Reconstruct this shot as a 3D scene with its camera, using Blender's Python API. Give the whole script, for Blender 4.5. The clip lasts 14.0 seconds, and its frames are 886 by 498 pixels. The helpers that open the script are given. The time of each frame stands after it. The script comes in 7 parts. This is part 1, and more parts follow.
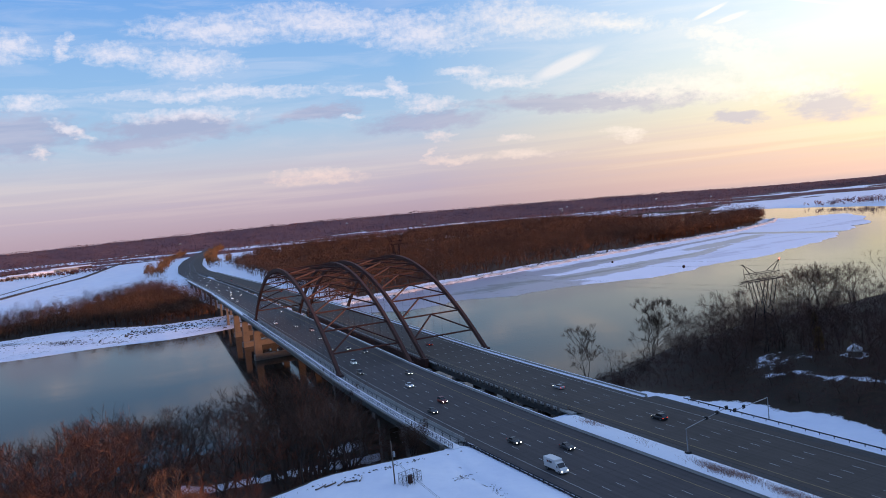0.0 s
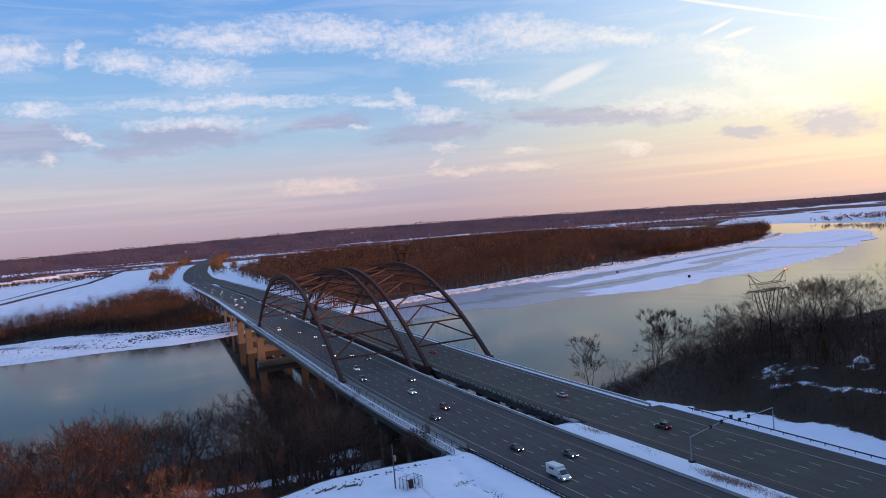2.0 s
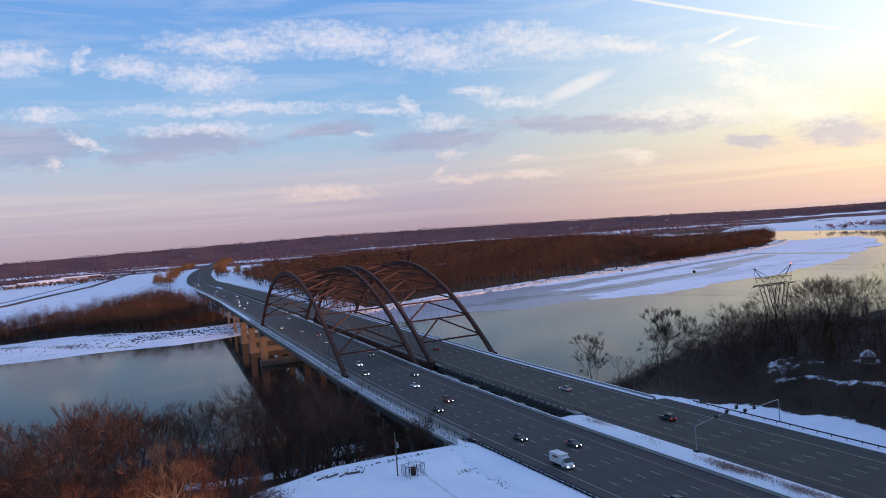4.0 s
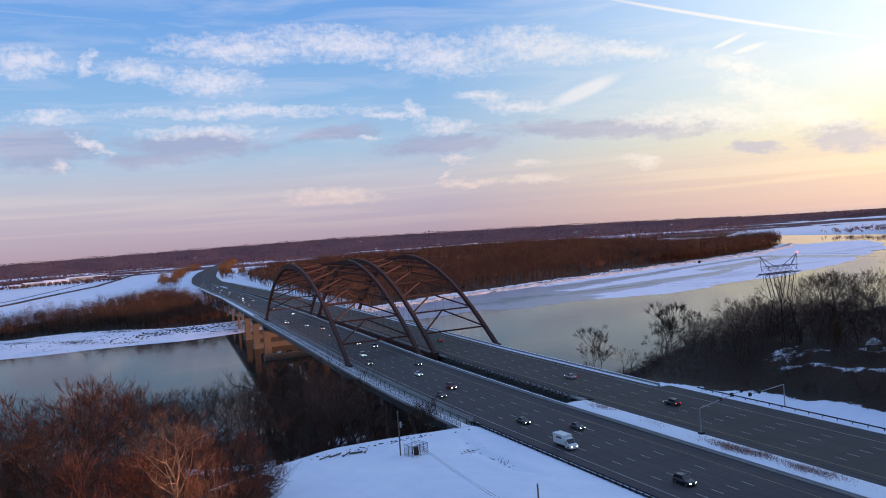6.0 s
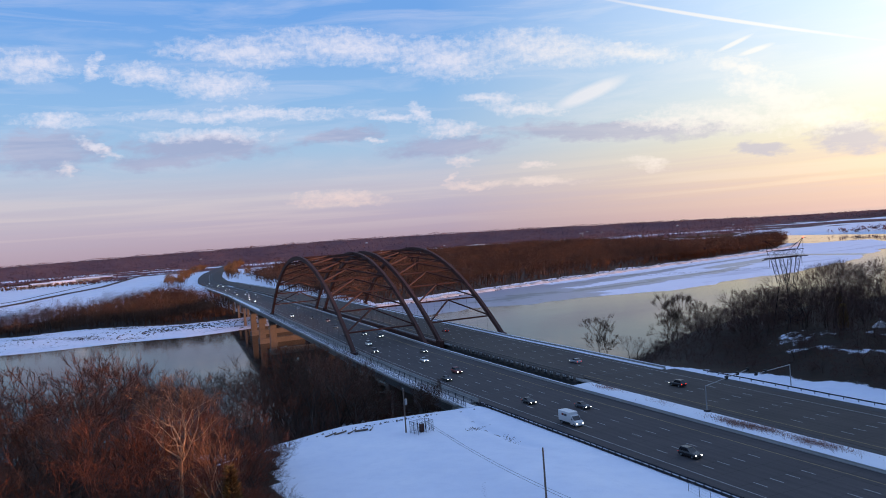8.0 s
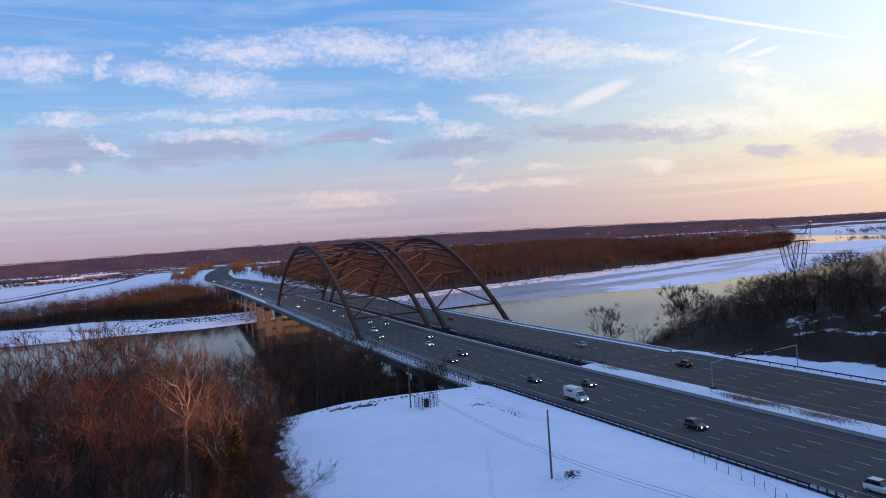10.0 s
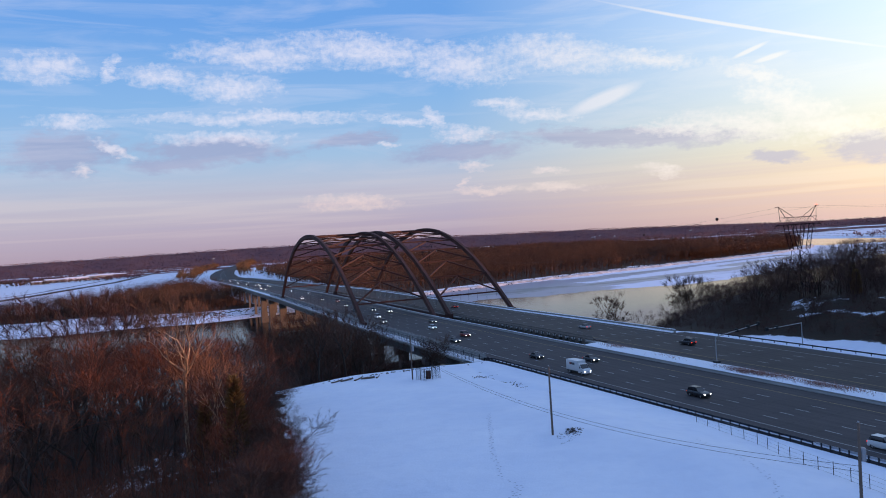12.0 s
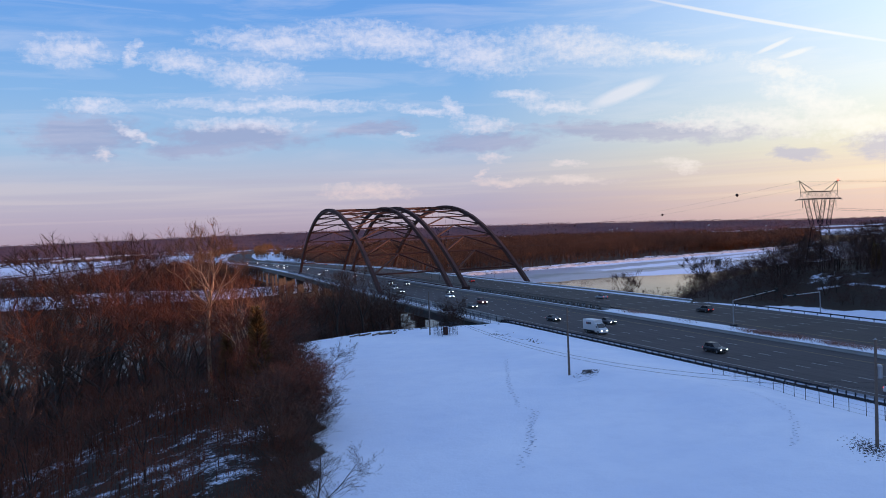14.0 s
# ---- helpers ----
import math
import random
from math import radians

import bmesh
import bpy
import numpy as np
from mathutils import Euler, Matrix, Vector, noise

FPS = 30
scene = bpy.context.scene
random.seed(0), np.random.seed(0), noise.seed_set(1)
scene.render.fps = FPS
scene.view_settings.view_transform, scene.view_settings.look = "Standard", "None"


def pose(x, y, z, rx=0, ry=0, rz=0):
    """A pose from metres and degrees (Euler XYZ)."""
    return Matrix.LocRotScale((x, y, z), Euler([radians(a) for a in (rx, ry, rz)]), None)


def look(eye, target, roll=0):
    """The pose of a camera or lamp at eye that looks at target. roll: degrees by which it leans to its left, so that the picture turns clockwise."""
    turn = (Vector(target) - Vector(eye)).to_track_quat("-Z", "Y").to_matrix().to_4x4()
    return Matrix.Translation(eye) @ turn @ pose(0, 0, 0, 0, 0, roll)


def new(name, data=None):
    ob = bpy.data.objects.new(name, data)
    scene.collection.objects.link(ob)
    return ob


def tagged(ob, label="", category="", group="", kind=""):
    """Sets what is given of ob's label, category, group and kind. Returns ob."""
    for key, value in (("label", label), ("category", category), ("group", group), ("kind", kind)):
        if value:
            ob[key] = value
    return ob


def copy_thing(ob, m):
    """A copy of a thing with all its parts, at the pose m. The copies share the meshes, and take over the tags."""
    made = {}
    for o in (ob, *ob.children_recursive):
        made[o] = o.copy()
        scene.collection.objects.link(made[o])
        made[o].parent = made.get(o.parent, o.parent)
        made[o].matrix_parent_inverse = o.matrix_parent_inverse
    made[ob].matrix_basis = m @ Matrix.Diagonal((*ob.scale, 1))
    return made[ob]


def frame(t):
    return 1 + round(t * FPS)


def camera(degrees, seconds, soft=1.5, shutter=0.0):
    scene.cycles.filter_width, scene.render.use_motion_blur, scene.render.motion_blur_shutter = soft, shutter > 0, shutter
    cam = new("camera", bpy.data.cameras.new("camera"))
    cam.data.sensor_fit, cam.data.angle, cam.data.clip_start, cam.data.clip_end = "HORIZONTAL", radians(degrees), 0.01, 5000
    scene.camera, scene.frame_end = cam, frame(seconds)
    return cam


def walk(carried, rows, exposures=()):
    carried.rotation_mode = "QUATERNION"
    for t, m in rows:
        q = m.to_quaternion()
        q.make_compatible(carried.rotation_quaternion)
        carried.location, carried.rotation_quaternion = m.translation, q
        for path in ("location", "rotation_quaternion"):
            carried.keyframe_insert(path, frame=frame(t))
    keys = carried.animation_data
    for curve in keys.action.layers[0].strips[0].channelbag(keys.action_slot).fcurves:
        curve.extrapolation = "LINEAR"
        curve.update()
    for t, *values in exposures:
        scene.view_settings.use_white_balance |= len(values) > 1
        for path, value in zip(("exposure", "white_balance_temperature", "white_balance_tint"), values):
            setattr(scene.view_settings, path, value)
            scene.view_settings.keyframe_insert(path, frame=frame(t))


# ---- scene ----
cam = camera(56.77, 14.0, soft=0.95)
PATH = [
    (0, (-97.97, -177.32, 61.52), (-53.69, -87.80, 56.52), -5.61),
    (0.5, (-98.07, -177.05, 61.65), (-53.70, -87.55, 57.01), -5.43),
    (1, (-97.84, -177.03, 61.72), (-53.77, -87.36, 57.49), -5.35),
    (1.5, (-97.79, -176.99, 60.98), (-53.71, -87.31, 57.14), -5.25),
    (2, (-97.59, -176.71, 59.70), (-53.73, -86.91, 56.13), -4.87),
    (2.5, (-97.88, -176.76, 58.28), (-54.16, -86.87, 55.46), -4.62),
    (3, (-97.79, -176.31, 57.25), (-54.19, -86.36, 54.51), -4.66),
    (5.5, (-97.54, -175.45, 50.75), (-54.32, -85.31, 48.33), -4.17),
    (6, (-97.78, -175.31, 49.36), (-54.73, -85.07, 47.24), -4.17),
    (6.5, (-97.97, -175.53, 47.94), (-55.12, -85.19, 46.04), -4.22),
    (7, (-97.63, -175.38, 46.33), (-54.92, -84.98, 44.48), -4.27),
    (7.5, (-97.87, -175.75, 44.81), (-55.46, -85.21, 43.15), -4.17),
    (8, (-98.25, -175.52, 43.81), (-55.80, -85.00, 42.03), -4.23),
    (10.5, (-98.38, -175.25, 36.04), (-56.84, -84.30, 34.55), -3.83),
    (11, (-98.34, -175.43, 34.13), (-56.89, -84.43, 33.01), -3.74),
    (11.5, (-98.33, -175.16, 32.99), (-57.09, -84.08, 31.46), -3.65),
    (12, (-98.06, -174.87, 30.88), (-56.89, -83.75, 29.76), -3.62),
    (12.5, (-98.70, -174.07, 28.70), (-57.33, -83.03, 28.06), -3.64),
    (13, (-98.21, -174.25, 26.57), (-57.34, -82.99, 26.17), -3.55),
    (13.5, (-98.57, -175.08, 24.87), (-58.14, -83.62, 24.66), -3.50),
    (14, (-99.68, -175.77, 23.52), (-60.38, -83.84, 21.37), -2.38),
]
walk(cam, [(t, look(eye, target, roll)) for t, eye, target, roll in PATH],
     exposures=((0, 0.08, 6480, 10), (3, 0.0, 6420, 10), (6, 0.0, 6350, 10), (8, 0.0, 6280, 10), (11, -0.02, 6150, 10), (14, -0.08, 5980, 10)))

# ---- world, sun ----
SUN_AZ, SUN_EL = 114.0, 3.4          # degrees clockwise from +y, degrees up


def lin(r, g, b):
    """Linear colour from 0..255 display values."""
    return tuple(((v / 255) / 12.92 if v < 10.3 else ((v / 255 + 0.055) / 1.055) ** 2.4) for v in (r, g, b)) + (1.0,)


class Nodes:
    """A short way to wire a node tree."""

    def __init__(self, tree):
        self.t = tree
        tree.nodes.clear()

    def add(self, kind, ins=None, **props):
        n = self.t.nodes.new(kind)
        for k, v in props.items():
            if k == "op":
                n.operation = v
            elif k == "blend":
                n.blend_type = v
            elif k == "gtype":
                n.gradient_type = v
            elif k == "dtype":
                n.data_type = v
            elif k == "clamp":
                n.use_clamp = v
        for k, v in (ins or {}).items():
            s = n.inputs[k]
            if isinstance(v, bpy.types.NodeSocket):
                self.t.links.new(v, s)
            else:
                s.default_value = v
        return n

    def math(self, op, a, b=0.0, c=0.0, clamp=False):
        n = self.add("ShaderNodeMath", {0: a, 1: b, 2: c}, op=op, clamp=clamp)
        return n.outputs[0]

    def mix(self, fac, a, b, blend="MIX"):
        n = self.add("ShaderNodeMixRGB", {0: fac, 1: a, 2: b}, blend=blend)
        return n.outputs[0]

    def noise(self, vec, scale, detail=4.0, rough=0.55, dist=0.0):
        n = self.add("ShaderNodeTexNoise", {"Vector": vec, "Scale": scale, "Detail": detail, "Roughness": rough, "Distortion": dist})
        return n.outputs["Fac"]

    def ramp(self, fac, stops):
        n = self.add("ShaderNodeValToRGB", {0: fac})
        e = n.color_ramp.elements
        while len(e) < len(stops):
            e.new(0.5)
        for el, (p, c) in zip(e, stops):
            el.position, el.color = p, c
        return n.outputs[0]

    def span(self, v, a, b, lo=0.0, hi=1.0):
        n = self.add("ShaderNodeMapRange", {0: v, 1: a, 2: b, 3: lo, 4: hi})
        return n.outputs[0]


# cloud, azimuth, elevation, half length, half height, tilt (degrees); c white, g grey, t vapour trail
CLOUDS = """
c 12.8 13.1 5.2 0.95 -1; c 19.8 13.2 5.8 1.19 -6; c 26.3 12.0 4.3 1.34 -8; c 33.4 12.0 5.0 1.19 -10; c 39.0 11.2 3.4 0.63 -12
c -0.8 12.3 2.7 1.03 -1; c 3.0 12.2 1.0 0.47 58; c 6.2 11.7 2.6 0.71 -2; c 10.8 11.0 3.3 1.03 -3; c 12.1 9.0 7.8 0.51 -1
c 0.4 8.9 2.3 0.55 -1; c 10.2 7.7 4.4 0.55 -2; g 9.4 6.9 5.1 0.95 -2; g 6.8 6.2 3.5 0.63 1; g -0.2 7.0 3.5 1.58 -1
c 2.7 7.1 1.3 0.36 -25; c 1.0 5.9 0.7 0.40 9; g 18.5 7.3 3.1 0.55 5; c 20.8 6.9 0.9 0.20 -4; c 22.3 8.4 1.8 0.36 -12
c 24.2 8.5 0.9 0.55 -54; c 26.6 7.2 2.2 0.59 -4; g 25.9 6.0 4.3 0.79 -0; c 29.1 9.1 1.8 0.40 -5; c 31.7 8.2 2.9 0.55 -9
t 35.9 8.8 2.7 0.55 18; g 37.6 6.1 8.6 0.67 -5; c 41.7 6.4 4.0 0.51 -2; c 45.8 9.3 3.2 0.63 -22; c 47.7 7.3 3.5 0.95 -26
t 45.5 10.9 1.2 0.16 19; t 46.7 10.3 1.2 0.20 11; t 44.6 12.6 8.9 0.13 -17; c 44.9 6.2 4.9 1.03 -7; g 46.8 4.0 1.9 0.40 -6
g 52.1 4.1 2.4 1.11 -11; c 49.9 5.7 3.6 1.11 -7; c 26.1 3.8 0.6 0.28 44; c 27.5 3.3 1.9 0.28 -4; c 32.5 3.1 2.5 0.36 -3
c 27.1 4.9 1.0 0.28 -4; c 31.9 4.4 1.2 0.28 -5; c 39.5 3.7 1.3 0.40 -15; c 18.2 3.0 3.1 0.55 -2
"""


def build_world():
    world = bpy.data.worlds.new("dusk_sky")
    scene.world = world
    world.use_nodes = True
    n = Nodes(world.node_tree)
    tc = n.add("ShaderNodeTexCoord").outputs["Generated"]
    sep = n.add("ShaderNodeSeparateXYZ", {0: tc})
    az = n.math("MULTIPLY", n.math("ARCTAN2", sep.outputs[0], sep.outputs[1]), 57.29578)
    el = n.math("MULTIPLY", n.math("ARCSINE", sep.outputs[2]), 57.29578)
    up = n.math("DIVIDE", el, 90.0, clamp=True)
    cool = n.ramp(up, [(0.0, lin(190, 168, 184)), (0.018, lin(200, 184, 200)), (0.036, lin(212, 204, 214)), (0.07, lin(176, 205, 234)), (0.11, lin(150, 194, 240)),
                       (0.17, lin(120, 174, 240)), (0.35, lin(130, 170, 231)), (1.0, lin(133, 165, 222))])
    warm = n.ramp(up, [(0.0, lin(240, 200, 176)), (0.02, lin(255, 218, 172)), (0.05, lin(255, 238, 190)), (0.09, lin(252, 250, 232)),
                       (0.15, lin(232, 246, 255)), (0.35, lin(170, 198, 238)), (1.0, lin(133, 165, 222))])
    side = n.math("COSINE", n.math("MULTIPLY", n.math("SUBTRACT", az, 80.0), 0.0174533))
    glow = n.span(side, 0.58, 0.96)
    base = n.mix(glow, cool, warm)
    nishita = n.add("ShaderNodeTexSky")
    nishita.sky_type, nishita.sun_disc = "NISHITA", False
    nishita.sun_elevation, nishita.sun_rotation = radians(SUN_EL), radians(SUN_AZ)
    real = n.mix(1.0, nishita.outputs[0], (0.12, 0.12, 0.12, 1), "MULTIPLY")
    base = n.mix(0.10, base, real)
    # clouds: soft ellipses in azimuth and elevation, torn by noise
    flat = n.add("ShaderNodeCombineXYZ", {0: az, 1: n.math("MULTIPLY", el, 2.2), 2: 0.0}).outputs[0]
    tear = n.add("ShaderNodeTexNoise", {"Vector": flat, "Scale": 0.42, "Detail": 5.0, "Roughness": 0.55})
    fine = n.add("ShaderNodeTexNoise", {"Vector": flat, "Scale": 1.7, "Detail": 4.0, "Roughness": 0.5})
    push = n.add("ShaderNodeVectorMath", {0: tear.outputs["Color"], 1: (0.5, 0.5, 0.5)}, op="SUBTRACT").outputs[0]
    push = n.add("ShaderNodeVectorMath", {0: push, 1: (3.2, 1.2, 0.0)}, op="MULTIPLY").outputs[0]
    push2 = n.add("ShaderNodeVectorMath", {0: fine.outputs["Color"], 1: (0.5, 0.5, 0.5)}, op="SUBTRACT").outputs[0]
    push2 = n.add("ShaderNodeVectorMath", {0: push2, 1: (1.1, 0.5, 0.0)}, op="MULTIPLY").outputs[0]
    ae = n.add("ShaderNodeCombineXYZ", {0: az, 1: el, 2: 0.0}).outputs[0]
    bent = n.add("ShaderNodeVectorMath", {0: ae, 1: push}, op="ADD").outputs[0]
    bent = n.add("ShaderNodeVectorMath", {0: bent, 1: push2}, op="ADD").outputs[0]
    total = {"c": None, "g": None, "t": None}
    for row in CLOUDS.replace("\n", ";").split(";"):
        if not row.split():
            continue
        kind, *v = row.split()
        a, e, half, tall, tilt = (float(s) for s in v)
        m = n.add("ShaderNodeMapping", {"Vector": ae if kind == "t" else bent, "Location": (a, e, 0), "Rotation": (0, 0, radians(tilt)),
                                        "Scale": (half * 1.35, tall * 1.28, 1)})
        m.vector_type = "TEXTURE"
        g = n.add("ShaderNodeTexGradient", {0: m.outputs[0]}, gtype="SPHERICAL").outputs[1]
        total[kind] = g if total[kind] is None else n.math("MAXIMUM", total[kind], g)
    comb = n.add("ShaderNodeMapping", {"Vector": flat, "Rotation": (0, 0, radians(28)), "Scale": (1.9, 0.75, 1)}).outputs[0]
    wisp = n.math("ADD", n.math("MULTIPLY", n.noise(comb, 1.5, 5.0, 0.6, 0.5), 0.36), n.math("MULTIPLY", n.noise(flat, 0.9, 8.0, 0.66, 0.3), 0.64))
    body = n.noise(flat, 0.8, 5.0, 0.6)
    # thin cloud elsewhere in the sky
    else_ = n.span(n.noise(flat, 0.11, 6.0, 0.6), 0.56, 0.85)
    away = n.span(n.math("ABSOLUTE", n.math("SUBTRACT", az, 26.0)), 34.0, 60.0)
    near_c = n.span(total["c"], 0.0, 0.22)
    white = n.math("MULTIPLY", n.math("MULTIPLY", n.span(n.math("ADD", total["c"], n.math("MULTIPLY", n.math("SUBTRACT", wisp, 0.5), 2.7)), 0.0, 1.0), near_c), 0.76)
    white = n.math("MAXIMUM", white, n.math("MULTIPLY", n.math("MULTIPLY", else_, away), 0.6))
    veil = n.noise(n.add("ShaderNodeMapping", {"Vector": flat, "Rotation": (0, 0, radians(6)), "Scale": (0.25, 1.0, 1)}).outputs[0], 0.35, 6.0, 0.6, 0.7)
    veil = n.math("MULTIPLY", n.math("MULTIPLY", n.span(veil, 0.46, 0.78), n.span(el, 3.0, 7.0)), 0.34)
    white = n.math("MAXIMUM", white, veil)
    white = n.math("MAXIMUM", white, n.math("MULTIPLY", n.span(n.math("ADD", total["t"], n.math("MULTIPLY", n.math("SUBTRACT", wisp, 0.5), 0.3)), 0.12, 0.6), 0.7))
    grey = n.math("MULTIPLY", n.math("MULTIPLY", n.span(n.math("ADD", total["g"], n.math("MULTIPLY", n.math("SUBTRACT", body, 0.5), 1.2)), 0.08, 0.6), n.span(total["g"], 0.0, 0.25)), 0.72)
    low = n.span(el, 1.5, 8.0)
    wcol = n.mix(low, lin(246, 214, 200), lin(240, 236, 246))
    wcol = n.mix(glow, wcol, lin(255, 246, 222))
    gcol = n.mix(glow, lin(168, 172, 202), lin(200, 190, 192))
    # long soft layers low in the sky
    layer = n.noise(n.add("ShaderNodeMapping", {"Vector": flat, "Rotation": (0, 0, radians(-2)), "Scale": (0.05, 0.75, 1)}).outputs[0], 0.9, 4.0, 0.5, 0.3)
    low_band = n.math("MULTIPLY", n.span(el, 0.3, 1.6), n.span(el, 5.2, 3.4))
    base = n.mix(n.math("MULTIPLY", n.math("MULTIPLY", n.span(layer, 0.44, 0.62), low_band), 0.30), base, n.mix(glow, lin(182, 174, 196), lin(224, 196, 190)))
    base = n.mix(n.math("MULTIPLY", n.math("MULTIPLY", n.span(layer, 0.50, 0.36), low_band), 0.30), base, n.mix(glow, lin(226, 210, 208), lin(255, 232, 200)))
    sky = n.mix(grey, base, gcol)
    sky = n.mix(white, sky, wcol)
    # below the horizon: dull snow light
    sky = n.mix(n.span(el, -0.2, -1.5), sky, lin(140, 140, 165))
    bg = n.add("ShaderNodeBackground", {0: sky, 1: n.math("ADD", n.math("MULTIPLY", n.math("POWER", glow, 2.0), 0.42), 0.97)})
    out = n.add("ShaderNodeOutputWorld", {0: bg.outputs[0]})
    return out


build_world()
sun_data = bpy.data.lights.new("sun", "SUN")
sun_data.energy, sun_data.angle, sun_data.color = 5.6, radians(0.6), (1.0, 0.47, 0.24)
sun = new("sun", sun_data)
sd = Vector((math.sin(radians(SUN_AZ)) * math.cos(radians(SUN_EL)), math.cos(radians(SUN_AZ)) * math.cos(radians(SUN_EL)), math.sin(radians(SUN_EL))))
sun.matrix_world = look(sd * 900, (0, 0, 0))

# ---- materials ----


def material(name, col, rough=0.7, metal=0.0, var=0.25, coarse=0.4, fine=6.0, bump=0.0, world=False, tint=None, spec=0.4, rnd=0.0, tone=False, sheer=0.0):
    """A surface with two scales of variation, grain and relief."""
    m = bpy.data.materials.new(name)
    m.use_nodes = True
    n = Nodes(m.node_tree)
    vec = n.add("ShaderNodeNewGeometry").outputs["Position"] if world else n.add("ShaderNodeTexCoord").outputs["Object"]
    a, b = n.noise(vec, coarse, 5.0, 0.6), n.noise(vec, fine, 4.0, 0.6)
    c = (*col, 1.0)
    t = (*(tint or tuple(v * 0.55 for v in col)), 1.0)
    f = n.math("ADD", n.math("MULTIPLY", n.span(a, 0.3, 0.7), 0.6), n.math("MULTIPLY", n.span(b, 0.3, 0.7), 0.4))
    mixed = n.mix(n.math("MULTIPLY", f, min(1.0, var * 2)), c, t)
    if rnd:
        r = n.add("ShaderNodeObjectInfo").outputs["Random"]
        mixed = n.mix(1.0, mixed, n.ramp(r, [(0.0, (1 - rnd, 1 - rnd, 1 - rnd, 1)), (0.5, (1, 1 - rnd * 0.15, 1 - rnd * 0.3, 1)), (1.0, (1 + rnd, 1 + rnd * 0.6, 1 + rnd * 0.4, 1))]), "MULTIPLY")
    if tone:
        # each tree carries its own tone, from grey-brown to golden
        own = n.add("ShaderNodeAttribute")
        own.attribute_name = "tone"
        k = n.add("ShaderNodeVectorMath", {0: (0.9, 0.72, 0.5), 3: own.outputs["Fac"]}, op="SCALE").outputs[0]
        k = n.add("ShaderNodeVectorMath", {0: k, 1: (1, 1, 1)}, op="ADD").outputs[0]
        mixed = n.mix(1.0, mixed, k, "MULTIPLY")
    p = n.add("ShaderNodeBsdfPrincipled", {"Base Color": mixed, "Metallic": metal, "Specular IOR Level": spec,
                                           "Roughness": n.span(b, 0.2, 0.8, max(0.02, rough - 0.1), min(1.0, rough + 0.1))})
    if bump:
        bm_ = n.add("ShaderNodeBump", {"Height": b, "Strength": 0.6, "Distance": bump})
        n.t.links.new(bm_.outputs[0], p.inputs["Normal"])
    if sheer:
        # sprays of fine twigs let part of the light through
        p = n.add("ShaderNodeMixShader", {0: sheer, 1: p.outputs[0], 2: n.add("ShaderNodeBsdfTranslucent", {0: mixed}).outputs[0]})
    n.add("ShaderNodeOutputMaterial", {0: p.outputs[0]})
    return m


def lamp_material(name, col, power):
    m = bpy.data.materials.new(name)
    m.use_nodes = True
    n = Nodes(m.node_tree)
    e = n.add("ShaderNodeEmission", {0: (*col, 1), 1: power})
    n.add("ShaderNodeOutputMaterial", {0: e.outputs[0]})
    return m


def ground_material():
    """Snow, and leaf litter where the attribute litter says so, broken up by noise."""
    m = bpy.data.materials.new("snow_and_litter")
    m.use_nodes = True
    n = Nodes(m.node_tree)
    pos = n.add("ShaderNodeNewGeometry").outputs["Position"]
    lit = n.add("ShaderNodeAttribute")
    lit.attribute_name = "litter"
    big, mid, fine = n.noise(pos, 0.035, 5, 0.6), n.noise(pos, 0.35, 5, 0.65), n.noise(pos, 3.0, 4, 0.6)
    grain = n.math("ADD", n.math("MULTIPLY", mid, 0.65), n.math("MULTIPLY", fine, 0.35))
    f = n.math("ADD", n.math("SUBTRACT", grain, 1.02), n.math("MULTIPLY", lit.outputs["Fac"], 1.05))
    f = n.span(f, 0.0, 0.10)
    snow = n.mix(n.span(big, 0.3, 0.7), lin(236, 238, 246), lin(216, 222, 238))
    snow = n.mix(n.math("MULTIPLY", n.span(mid, 0.45, 0.75), 0.25), snow, lin(200, 206, 224))
    soil = n.mix(n.span(mid, 0.3, 0.7), (0.022, 0.015, 0.010, 1), (0.06, 0.036, 0.023, 1))
    soil = n.mix(n.span(big, 0.35, 0.65), soil, (0.034, 0.025, 0.018, 1))
    col = n.mix(f, snow, soil)
    b = n.add("ShaderNodeBump", {"Height": n.math("ADD", n.math("MULTIPLY", mid, 1.0), n.math("MULTIPLY", fine, 0.35)), "Strength": 0.35, "Distance": 0.35})
    p = n.add("ShaderNodeBsdfPrincipled", {"Base Color": col, "Roughness": 0.85, "Specular IOR Level": 0.2, "Normal": b.outputs[0]})
    n.add("ShaderNodeOutputMaterial", {0: p.outputs[0]})
    return m


def water_material():
    m = bpy.data.materials.new("river_water")
    m.use_nodes = True
    n = Nodes(m.node_tree)
    pos = n.add("ShaderNodeNewGeometry").outputs["Position"]
    flow = n.add("ShaderNodeMapping", {"Vector": pos, "Rotation": (0, 0, radians(-22)), "Scale": (0.012, 0.05, 1)}).outputs[0]
    a, b, c = n.noise(pos, 0.45, 3, 0.5), n.noise(pos, 0.05, 3, 0.5), n.noise(flow, 1.0, 4, 0.55, 0.4)
    bump = n.add("ShaderNodeBump", {"Height": n.math("ADD", n.math("MULTIPLY", a, 0.5), n.math("MULTIPLY", b, 1.0)), "Strength": n.span(c, 0.35, 0.65, 0.04, 0.10), "Distance": 0.4})
    p = n.add("ShaderNodeBsdfPrincipled", {"Base Color": n.mix(b, (0.022, 0.018, 0.015, 1), (0.034, 0.027, 0.022, 1)), "Roughness": n.span(c, 0.35, 0.65, 0.03, 0.07),
                                           "IOR": 1.13, "Normal": bump.outputs[0]})
    n.add("ShaderNodeOutputMaterial", {0: p.outputs[0]})
    return m


